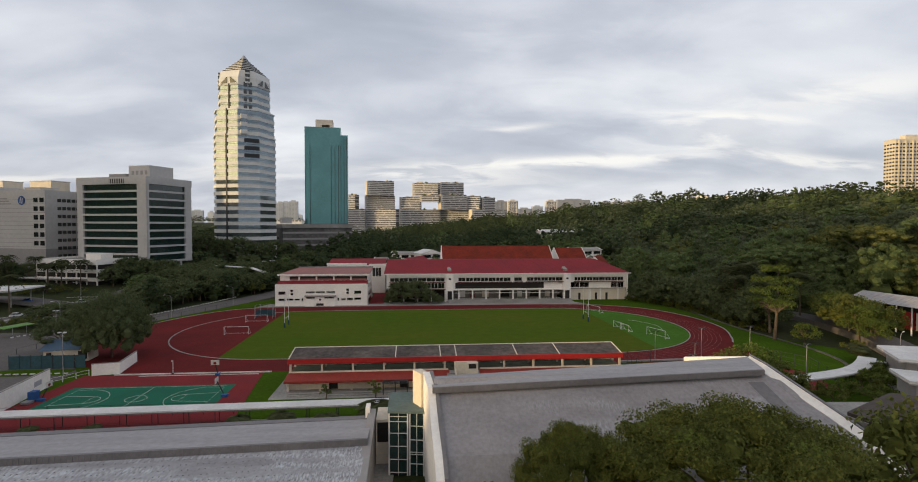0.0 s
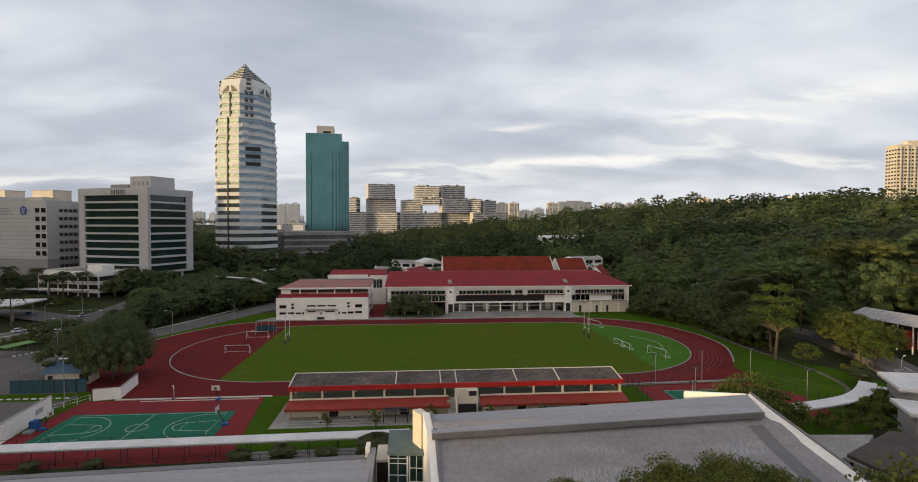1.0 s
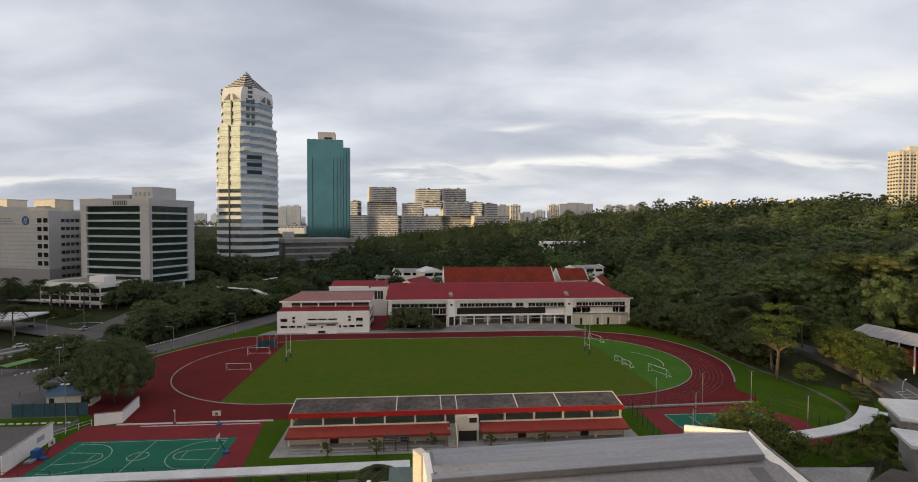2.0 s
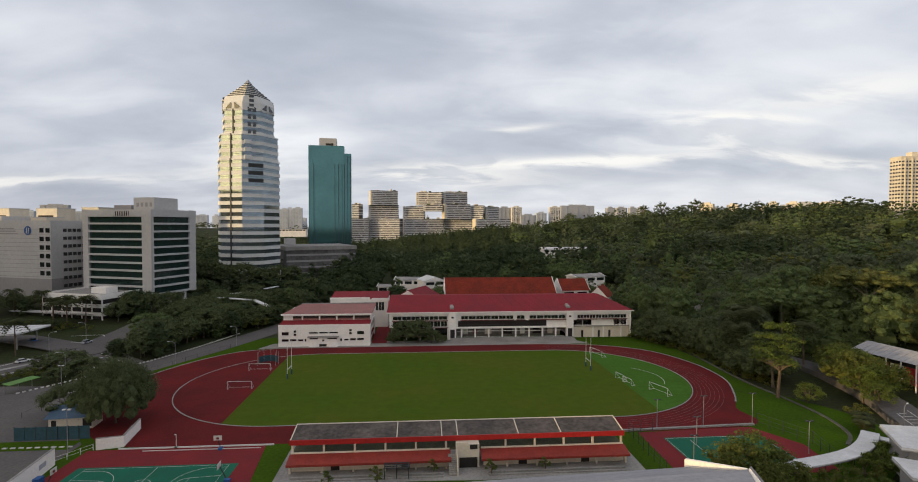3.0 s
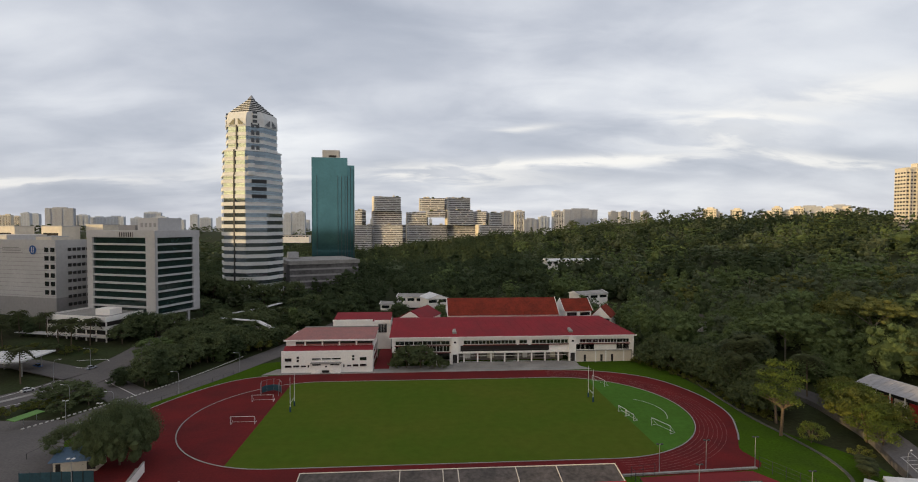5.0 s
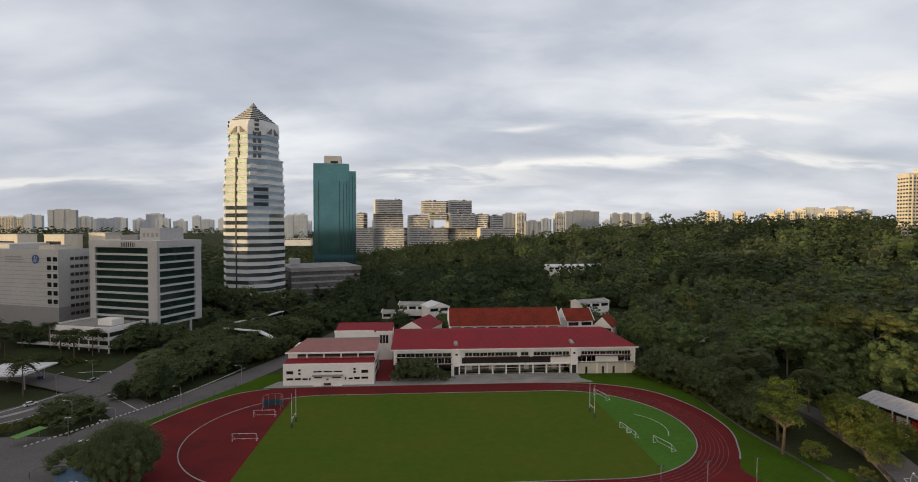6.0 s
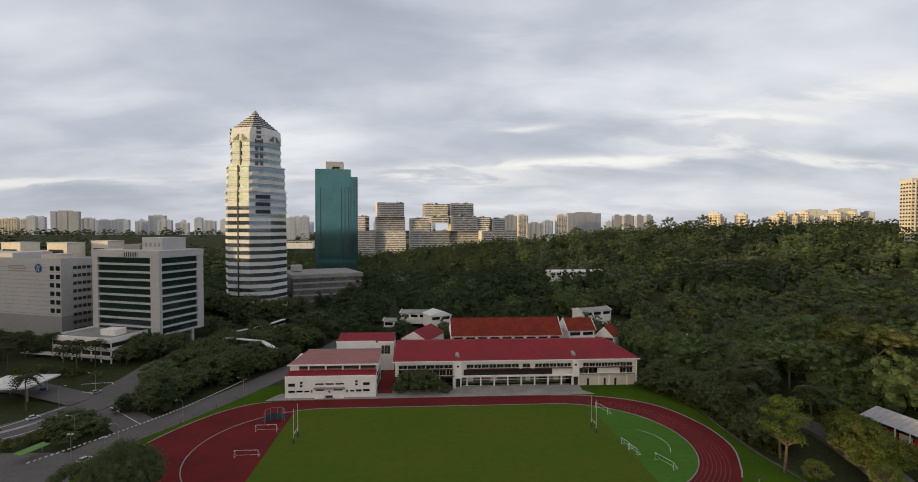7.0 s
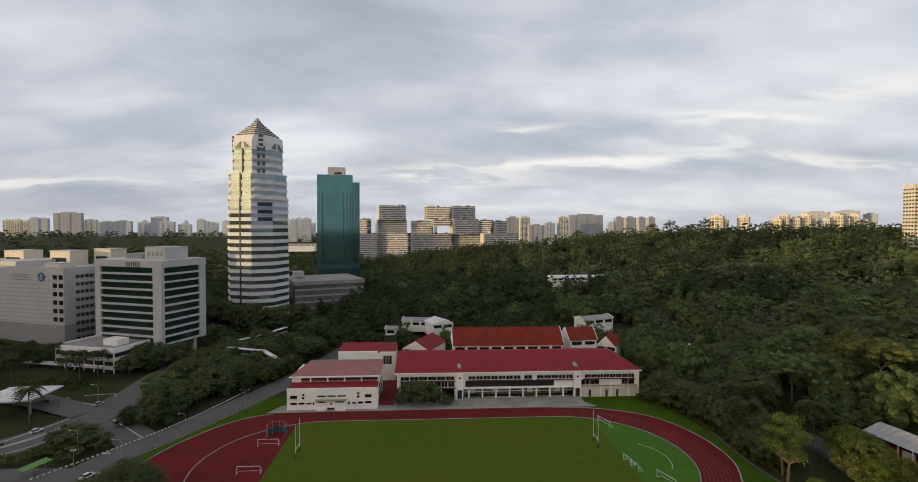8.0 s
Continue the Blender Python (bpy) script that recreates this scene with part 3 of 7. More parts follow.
for line in ([(-172, 148), (-138.5, 187), (-128, 210)], [(-187, 152), (-151.5, 192), (-141, 216)], [(-123, 240), (-120, 268), (-108, 306)], [(-136, 226), (-150, 228), (-166, 224)], [(-128, 226), (-140, 238), (-152, 236)], [(-142, 214), (-131, 226), (-124, 228)], [(-130, 205), (-124, 216), (-123, 226)], [(-127, 213), (-113, 201), (-104, 193)]):
    ground_part("road_mark", Shape().drape(line, 0.35, 0.18, 0.05, 3.0), LINE_WHITE, "worn white line on the carriageway", "line")
for k in range(7):
    ground_part("road_mark", Shape().drape([(-133 + k * 1.4, 233 - k * 0.2), (-131.6 + k * 1.4, 237 - k * 0.2)], 0.6, 0.2, 0.05, 2.0), LINE_WHITE, "worn white crossing stripe", "line")
ground_part("pavement", Shape().drape(smooth_line([(-166, 168), (-146, 190), (-139, 205)], 4, False), 2.2, 0.16), CONCRETE, "pale concrete traffic island", "pavement")
ground_part("planting_bed", Shape().sheet([(-84, 78), (-7, 81.5), (-7, 88.6), (-84, 87.2)], 0.08, 0.05), SCRUB, "dark soil bed with low plants behind the walkway", "planting bed")


# ---- grandstand between the courts ----
def grandstand():
    x0, x1, y0, y1 = -26.8, 45.0, 108.4, 114.8
    t = thing("grandstand", pose(0, 0, 0), "two-storey grandstand with a stained grey slab roof and red fascia", "grandstand")
    def slope(a, b, c, d, low, high):
        """A slab between two plan corners that rises with the roof towards the field."""
        def up(y):
            return 6.0 + (y - y0) * 0.17
        q = [(a, c), (b, c), (b, d), (a, d)]
        return Shape().hull([(x, y, up(y) + low) for x, y in q], [(x, y, up(y) + high) for x, y in q])
    roof = part("roof_slab", slope(x0 + 0.2, x1 - 0.2, y0 + 0.2, y1 - 0.18, -0.25, -0.04), ROOF_GREY, t, "stained grey sloping roof slab")
    part("roof_rim", slope(x0, x1, y1 - 0.18, y1, -0.4, 0.08), WALL_CREAM, roof)
    part("roof_rim", slope(x0, x0 + 0.2, y0 + 0.2, y1 - 0.18, -0.4, 0.08), WALL_CREAM, roof)
    part("roof_rim", slope(x1 - 0.2, x1, y0 + 0.2, y1 - 0.18, -0.4, 0.08), WALL_CREAM, roof)
    for x in (-4.6, 5.0, 8.4, 21.6, 31.0):
        part("roof_joint", slope(x - 0.1, x + 0.1, y0 + 0.2, y1 - 0.18, -0.04, 0.05), WALL_CREAM, roof)
    part("fascia", Shape().box(x0 - 0.1, y0 - 0.05, 5.05, x1 + 0.1, y0 + 0.2, 6.1), RED_PAINT, t, "bright red fascia board")
    part("ceiling_beam", Shape().box(x0 + 0.4, y0 + 0.8, 4.75, x1 - 0.4, y0 + 1.1, 5.75), AWNING_RED, t)
    part("deck", Shape().box(x0 + 0.3, y0 + 0.3, 3.0, x1 - 0.3, y1 - 0.4, 3.25), material("olive_terrace_paint", (0.115, 0.112, 0.065), 0.9, 0.35, 0.3, 2.0), t, "worn olive-green terrace floor")
    part("back_wall", Shape().box(x0 + 0.4, y1 - 0.5, 3.25, x1 - 0.4, y1 - 0.4, 3.6), WALL_CREAM, t, "low cream upstand at the back of the terrace")
    part("back_rail", Shape().box(x0 + 0.5, y1 - 0.5, 4.2, x1 - 0.5, y1 - 0.44, 4.26), STEEL, t)
    for i in range(12):
        x = x0 + 0.45 + i * (x1 - x0 - 0.9) / 11
        if 7.2 < x < 13:
            continue
        part("column", Shape().box(x - 0.2, y0 + 0.3, 3.25, x + 0.2, y0 + 0.7, 5.75), WALL_CREAM, t)
        part("column", Shape().box(x - 0.2, y1 - 2.0, 3.25, x + 0.2, y1 - 1.6, 6.6), WALL_CREAM, t)
        part("column", Shape().box(x - 0.2, y0 - 2.2, 0.06, x + 0.2, y0 - 1.85, 2.6), WALL_CREAM, t)
    for a, b in ((x0 + 0.2, 6.6), (13.4, x1 - 0.2)):
        part("parapet", Shape().box(a, y0 + 0.0, 3.0, b, y0 + 0.18, 3.5), WALL_CREAM, t, "cream balcony parapet")
        part("awning", Shape().hull([(a - 0.2, y0 - 3.6, 2.05), (b + 0.2, y0 - 3.6, 2.05), (b + 0.2, y0 - 0.05, 2.95), (a - 0.2, y0 - 0.05, 2.95)],
                                    [(a - 0.2, y0 - 3.6, 2.5), (b + 0.2, y0 - 3.6, 2.5), (b + 0.2, y0 - 0.05, 3.2), (a - 0.2, y0 - 0.05, 3.2)]), AWNING_RED, t, "sloping dull red sheet awning")
        part("lower_wall", Shape().box(a + 0.4, y0 - 1.2, 0.06, b - 0.4, y0 - 1.0, 2.6), WALL_CREAM, t, "cream ground floor wall")
        for k in range(9):
            x = a + 2.0 + k * (b - a - 4) / 8
            if k % 4 == 2:
                # door colour darkened for the shadow under the awning
                part("door", Shape().box(x - 0.9, y0 - 1.26, 0.1, x + 0.9, y0 - 1.2, 2.2), DARK_SHADE, t, "brown doors painted near-black for the shadow on them")
            else:
                part("window", Shape().box(x - 0.9, y0 - 1.26, 1.3, x + 0.9, y0 - 1.2, 2.1), GLASS_DARK, t)
        for k in range(2):
            part("bench", Shape().box(a + 1, y0 - 4.9 - k * 0.9, 0.06, b - 1.5, y0 - 4.4 - k * 0.9, 0.5 - k * 0.2), CONCRETE, t, "long concrete step bench")
    part("stair_block", Shape().box(8.0, y0 - 1.9, 3.0, 12.8, y0 + 1.0, 5.0).box(7.8, y0 - 2.0, 3.0, 10.4, y0 - 1.7, 5.4), WALL_CREAM, t, "cream stair enclosure")
    part("stair_opening", Shape().box(10.8, y0 - 1.96, 3.9, 12.4, y0 - 1.88, 4.9), DARK_SHADE, t)
    part("stair_opening", Shape().box(8.6, y0 - 2.06, 0.1, 12.4, y0 - 1.9, 2.2), DARK_SHADE, t)
    part("stair_wall", Shape().box(8.0, y0 - 1.9, 0.06, 12.8, y0 - 1.0, 3.0), WALL_CREAM, t)
    for k in range(11):
        part("step", Shape().box(6.2, y0 - 2.2 - k * 0.3, 0.06, 7.9, y0 - 1.9 - k * 0.3, 3.1 - k * 0.27), CONCRETE, t)
    part("stair_wall", Shape().hull([(7.95, y0 - 5.5, 0.06), (8.15, y0 - 5.5, 0.06), (8.15, y0 - 2, 0.06), (7.95, y0 - 2, 0.06)], [(7.95, y0 - 5.5, 1.1), (8.15, y0 - 5.5, 1.1), (8.15, y0 - 2, 4.1), (7.95, y0 - 2, 4.1)]), WALL_CREAM, t)
    return t


grandstand()


# ---- hall with the big metal roof, and its neighbour ----
def sports_hall():
    t = thing("sports_hall", pose(0, 0, 0), "large hall with a grey sheet-metal roof and white gable walls", "building")
    # plan of the roof: left edge nearly along the view, right edge splayed
    def left(y):
        return 1.7 + (71.0 - y) * 0.06
    def right(y):
        return 48.1 + (67.1 - y) * 0.53
    rows = [(66.2, 14.2), (63.4, 13.1), (60.5, 11.2), (55.6, 8.7), (53.6, 6.4), (52.2, 3.4), (51.8, 0.2)]
    def lean(x, y):
        return y + 0.028 * (x - 2)
    # near slope, in sheets that curve down towards the eaves
    s = Shape()
    k = 0
    for y, z in rows:
        s.v += [(left(y), y, z), (right(y) - 1.2, lean(right(y), y), z), (left(y), y, z - 0.3), (right(y) - 1.2, lean(right(y), y), z - 0.3)]
    for i in range(len(rows) - 1):
        a, b = 4 * i, 4 * (i + 1)
        s.f += [(a, b, b + 1, a + 1), (a + 2, a + 3, b + 3, b + 2), (a, a + 2, b + 2, b), (a + 1, b + 1, b + 3, a + 3)]
    roof = part("main_roof", s, HALL_SHEET, t, "dull grey sheet-metal roof slope")
    for j in range(22):
        f = (j + 0.5) / 22
        rib = Shape()
        for (ya, za), (yb, zb) in zip(rows, rows[1:]):
            pa = Vector((left(ya) + f * (right(ya) - 1.2 - left(ya)), ya + f * (lean(right(ya), ya) - ya), za))
            pb = Vector((left(yb) + f * (right(yb) - 1.2 - left(yb)), yb + f * (lean(right(yb), yb) - yb), zb))
            rib.hull([pa + Vector((-0.035, 0, -0.02)), pa + Vector((0.035, 0, -0.02)), pb + Vector((0.035, 0, -0.02)), pb + Vector((-0.035, 0, -0.02))],
                     [pa + Vector((-0.02, 0, 0.016)), pa + Vector((0.02, 0, 0.016)), pb + Vector((0.02, 0, 0.016)), pb + Vector((-0.02, 0, 0.016))])
        part("roof_seam", rib, HALL_SHEET, roof)
    # shadow stripe on the roof, painted as a thin darker strip
    shadow_strip = Shape()
    for (ya, za), (yb, zb) in zip(rows[1:4], rows[2:4]):
        q = [[(right(y) - 3.4 - (66.2 - y) * 0.2 - 2.1, lean(right(y), y) - 0.1, z + 0.01), (right(y) - 3.4 - (66.2 - y) * 0.2, lean(right(y), y) - 0.05, z + 0.01)] for y, z in ((ya, za), (yb, zb))]
        lower = [q[0][0], q[1][0], q[1][1], q[0][1]]
        shadow_strip.hull(lower, [(x, y, z + 0.05) for x, y, z in lower])
    part("roof_gully", shadow_strip, FLASHING, roof, "darker strip running down the roof, painted as a shadow")
    # raised strip along the ridge
    part("ridge_roof", Shape().hull([(1.7, 63.0, 13.3), (46.7, 65.4, 13.8), (49.9, 73.5, 13.2), (1.6, 74.0, 11.4)], [(1.7, 63.0, 14.1), (46.7, 65.4, 14.65), (49.9, 73.5, 14.15), (1.6, 74.0, 12.1)]), METAL_ROOF, t, "raised strip of grey roof along the ridge")
    part("ridge_fascia", Shape().hull([(1.7, 62.8, 13.35), (46.7, 65.2, 13.86), (46.7, 65.4, 13.86), (1.7, 63.0, 13.35)], [(1.7, 62.8, 14.06), (46.7, 65.2, 14.6), (46.7, 65.4, 14.6), (1.7, 63.0, 14.06)]), FLASHING, t, "dark grey fascia below the ridge strip")
    part("roof_vent", Shape().box(5.2, 66.0, 13.2, 6.4, 66.6, 13.85), FLASHING, t)
    part("upstand", Shape().hull([(1.8, 63.4, 11.2), (46.6, 65.8, 11.6), (46.6, 66.2, 11.6), (1.8, 63.8, 11.2)], [(1.8, 63.4, 13.5), (46.6, 65.8, 13.9), (46.6, 66.2, 13.9), (1.8, 63.8, 13.5)]), FLASHING, t)
    part("far_parapet", Shape().hull([(1.2, 73.6, 0), (49.9, 73.1, 0), (49.9, 73.5, 0), (1.2, 74.0, 0)], [(1.2, 73.6, 12.1), (49.9, 73.1, 14.1), (49.9, 73.5, 14.1), (1.2, 74.0, 12.1)]), FLASHING, t)
    # far slope behind the ridge, closed at its splayed end by a white parapet
    part("far_roof", Shape().hull([(1.6, 74.0, 11.3), (49.6, 73.5, 13.3), (44.7, 81.7, 10.2), (1.4, 82.2, 8.6)], [(1.6, 74.0, 11.9), (49.6, 73.5, 13.9), (44.7, 81.7, 10.8), (1.4, 82.2, 9.2)]), METAL_ROOF, t, "grey roof slope falling behind the ridge")
    part("far_wall", Shape().prism([(1.9, 81.4), (44.3, 81.0), (44.5, 81.4), (1.9, 81.8)], 0, 8.5), WALL_WHITE, t)
    part("sloping_parapet", Shape().hull([(44.5, 82.0, 0), (49.7, 73.6, 0), (50.1, 73.8, 0), (44.9, 82.2, 0)], [(44.5, 82.0, 12.0), (49.7, 73.6, 14.15), (50.1, 73.8, 14.2), (44.9, 82.2, 12.05)]), WALL_WHITE, t, "white sloping parapet")
    # left gable wall, thick, with flashing on top
    yl = [71.4, 63.8, 61.5, 58.3, 55.4, 53.2, 51.6]
    zl = [13.6, 13.7, 12.0, 10.3, 9.0, 7.3, 3.8]
    w = Shape()
    for (ya, za), (yb, zb) in zip(zip(yl, zl), zip(yl[1:], zl[1:])):
        w.hull([(left(ya) - 1.0, ya, 0), (left(ya), ya, 0), (left(yb), yb, 0), (left(yb) - 1.0, yb, 0)], [(left(ya) - 1.0, ya, za), (left(ya), ya, za), (left(yb), yb, zb), (left(yb) - 1.0, yb, zb)])
    part("gable_wall", w, WALL_WHITE, t, "white gable wall stepping out of the roof")
    c = Shape()
    for (ya, za), (yb, zb) in zip(zip(yl, zl), zip(yl[1:], zl[1:])):
        c.hull([(left(ya) - 0.1, ya, za), (left(ya) + 0.35, ya, za), (left(yb) + 0.35, yb, zb), (left(yb) - 0.1, yb, zb)], [(left(ya) - 0.1, ya, za + 0.14), (left(ya) + 0.35, ya, za + 0.14), (left(yb) + 0.35, yb, zb + 0.14), (left(yb) - 0.1, yb, zb + 0.14)])
    part("flashing", c, FLASHING, t)
    part("end_panel", Shape().prism([(-0.75, 72.9), (0.4, 70.6), (1.4, 71.4), (0.4, 73.4)], 0, 13.5), WALL_CREAM, t, "cream end panel of the gable, lit by the low sun")
    # right gable: white sloping parapet
    pr = [(50.1, 73.4, 14.3), (48.0, 66.9, 14.75), (50.5, 63.0, 12.4), (52.8, 58.6, 10.1), (54.6, 55.2, 8.1), (56.2, 52.2, 4.9)]
    for a, b in zip(pr, pr[1:]):
        part("sloping_parapet", Shape().hull([(a[0] - 0.9, a[1] - 0.15, 0), (a[0] + 0.3, a[1] + 0.3, 0), (b[0] + 0.3, b[1] + 0.3, 0), (b[0] - 0.9, b[1] - 0.15, 0)],
                                             [(a[0] - 0.9, a[1] - 0.15, a[2] - 0.6), (a[0] + 0.3, a[1] + 0.3, a[2]), (b[0] + 0.3, b[1] + 0.3, b[2]), (b[0] - 0.9, b[1] - 0.15, b[2] - 0.6)]), WALL_WHITE, t, "white sloping parapet")
        part("flashing", Shape().hull([(a[0] + 0.2, a[1] + 0.3, a[2]), (a[0] + 0.6, a[1] + 0.5, a[2]), (b[0] + 0.6, b[1] + 0.5, b[2]), (b[0] + 0.2, b[1] + 0.3, b[2])],
                                      [(a[0] + 0.2, a[1] + 0.3, a[2] + 0.15), (a[0] + 0.6, a[1] + 0.5, a[2] + 0.15), (b[0] + 0.6, b[1] + 0.5, b[2] + 0.15), (b[0] + 0.2, b[1] + 0.3, b[2] + 0.15)]), FLASHING, t)
    part("hall_body", Shape().prism([(1.9, 72.2), (2.6, 55.8), (53.6, 57.2), (48.5, 67.6), (47.6, 73.2)], 0, 8.3), WALL_WHITE, t, "white hall walls under the roof")


sports_hall()


def workshop():
    """The long lower roof beside the hall."""
    t = thing("workshop_building", pose(0, 0, 0), "long low building with a worn pale metal roof", "building")
    part("body", Shape().prism([(-82, 46), (-6.9, 50), (-6.9, 73.6), (-82, 69.6)], 0, 4.8), WALL_CREAM, t)
    part("upper_roof", Shape().hull([(-82, 60.7, 6.9), (-6.4, 64.7, 6.9), (-6.6, 73.6, 6.1), (-82, 69.6, 6.1)], [(-82, 60.7, 7.2), (-6.4, 64.7, 7.2), (-6.6, 73.6, 6.4), (-82, 69.6, 6.4)]), METAL_ROOF, t, "grey upper strip of roof")
    part("gutter", Shape().hull([(-82, 69.4, 6.0), (-6.6, 73.4, 6.0), (-6.6, 74.6, 6.0), (-82, 70.6, 6.0)], [(-82, 69.4, 6.5), (-6.6, 73.4, 6.5), (-6.6, 74.6, 6.5), (-82, 70.6, 6.5)]), FLASHING, t)
    part("roof_step", Shape().hull([(-82, 60.5, 6.3), (-6.4, 64.5, 6.3), (-6.4, 64.9, 6.3), (-82, 60.9, 6.3)], [(-82, 60.5, 7.25), (-6.4, 64.5, 7.25), (-6.4, 64.9, 7.25), (-82, 60.9, 7.25)]), FLASHING, t, "ribbed grey upstand across the roof")
    for i in range(120):
        x = -81.8 + i * 0.63
        y = 60.5 + (x + 82) * 0.0529
        part("rib", Shape().box(x, y - 0.05, 6.35, x + 0.12, y + 0.01, 7.2), FLASHING, t)
    rows = [(60.6, 6.4), (55, 6.0), (49, 5.3), (42, 4.2), (36, 2.9)]
    low = None
    for (ya, za), (yb, zb) in zip(rows, rows[1:]):
        s = Shape().hull([(-82, ya, za - 0.25), (-6.6, ya + 4.0, za - 0.25), (-6.6, yb + 4.0, zb - 0.25), (-82, yb, zb - 0.25)], [(-82, ya, za), (-6.6, ya + 4.0, za), (-6.6, yb + 4.0, zb), (-82, yb, zb)])
        low = part("lower_roof", s, METAL_WORN, t, "pale worn roof slope, streaked and spotted")
    bolts = Shape()
    for k in range(13):
        y = 59.6 - k * 1.15
        z = next(za + (zb - za) * (ya - y) / (ya - yb) for (ya, za), (yb, zb) in zip(rows, rows[1:]) if yb <= y <= ya)
        for i in range(110):
            x = -76 + i * 0.63
            if (i * 7 + k * 5) % 11 < 8:
                bolts.box(x - 0.05, y + (x + 82) * 0.0529 - 0.06, z - 0.02, x + 0.05, y + (x + 82) * 0.0529 + 0.06, z + 0.05)
    tagged(part("roof_bolts", bolts, FLASHING, low), "rows of dark roofing bolts", kind="stuff")
    part("end_wall", Shape().hull([(-6.6, 38, 0), (-5.5, 38, 0), (-6.1, 75, 0), (-7.2, 75, 0)], [(-6.6, 38, 4.2), (-5.5, 38, 4.2), (-6.1, 75, 7.3), (-7.2, 75, 7.3)]), PLASTER_DARK, t, "grey end wall with a dark coping")
    # white upstand post at the far corner
    part("end_post", Shape().box(-7.5, 73.5, 5.5, -6.9, 75.4, 8.0), WALL_WHITE, t)


workshop()


def glass_lobby():
    t = thing("glass_stair_tower", pose(0, 0, 0), "stair tower with green-tinted glazing in pale frames", "stair tower")
    part("body", Shape().prism([(-3.95, 69.7), (-1.4, 69.4), (-1.2, 69.5), (0.75, 69.1), (0.7, 76.5), (-3.9, 76.5)], 0, 8.6), GLASS_GREEN, t, "dark green glass walls")
    part("roof", Shape().prism([(-4.15, 69.4), (0.95, 68.8), (0.9, 77.5), (-4.3, 77.5)], 8.6, 8.8), material("green_flat_roof", (0.11, 0.15, 0.14), 0.8, 0.25, 0.4, 2.0), t, "flat grey-green roof")
    def face(a, b, cols, heights):
        a, b = Vector(a), Vector(b)
        d = (b - a)
        nrm = Vector((d.y, -d.x)).normalized()
        for i in range(cols + 1):
            p = a + d * i / cols
            q = p + nrm * 0.16
            r = d.normalized() * (0.09 if i in (0, cols) else 0.035)
            part("mullion", Shape().prism([tuple(p - r), tuple(p + r), tuple(q + r), tuple(q - r)], 0, 8.7), CANOPY_WHITE, t)
        for h in heights:
            part("transom", Shape().prism([tuple(a), tuple(b), tuple(b + nrm * 0.13), tuple(a + nrm * 0.13)], h - 0.035, h + 0.035), CANOPY_WHITE, t)
    face((-3.95, 69.7), (-1.45, 69.4), 2, (0.4, 2.2, 4.0, 5.8, 7.4, 8.1))
    face((-1.15, 69.45), (0.75, 69.1), 2, (1.6, 2.9, 3.2, 4.9, 6.8))
    part("back_block", Shape().box(-6.0, 73.0, 0, -3.95, 78, 6.4), WALL_CREAM, t, "cream service block with dark openings")
    part("opening", Shape().box(-5.8, 72.9, 3.2, -4.1, 73.0, 6.0), DARK_SHADE, t)


glass_lobby()


# ---- covered walkways ----
def covered_walk(line, width, z, label, posts, z_low=0.0):
    t = thing("covered_walkway", pose(0, 0, 0), label, "walkway")
    part("canopy", Shape().band(line, width, z, z + 0.22), CANOPY_WHITE, t)
    part("canopy_edge", Shape().band(line, width + 0.16, z - 0.16, z), FLASHING, t)
    pts = [Vector(p) for p in line]
    seg = [(b - a).length for a, b in zip(pts, pts[1:])]
    total = sum(seg)
    for i in range(posts):
        s = (i + 0.5) / posts * total
        for a, b, d in zip(pts, pts[1:], seg):
            if s <= d:
                p = a.lerp(b, s / d)
                n = Vector((-(b - a).y, (b - a).x)).normalized() * width * 0.36
                for q in (p + n, p - n):
                    part("post", Shape().tube((q.x, q.y, z_low), (q.x, q.y, z), 0.07, n=6), STEEL_DARK, t)
                break
            s -= d


covered_walk([(-82, 89.0), (-1.4, 90.8)], 2.9, 2.8, "long white-roofed covered walkway on dark posts", 16)
covered_walk(smooth_line([(72, 95.0), (82, 97.0), (90.5, 99.6), (96.5, 103.0), (101, 106.6), (104.0, 109.4)], 5, False), 3.4, 3.5, "curved white-roofed covered walkway", 7)
covered_walk([(103.8, 107.8), (108, 103.0)], 2.2, 3.0, "short white-roofed covered walkway", 3)


# ---- the school ----
def window_row(parent, x0, x1, n, y, z0, z1, gap=0.35, mat=None):
    w = (x1 - x0 - gap * (n - 1)) / n
    for i in range(n):
        a = x0 + i * (w + gap)
        p = part("window", Shape().box(a, y - 0.10, z0, a + w, y + 0.02, z1), mat or GLASS_DARK, parent)
        m = (a + a + w) / 2
        part("mullion", Shape().box(m - 0.05, y - 0.14, z0, m + 0.05, y - 0.1, z1), WALL_WHITE, p)


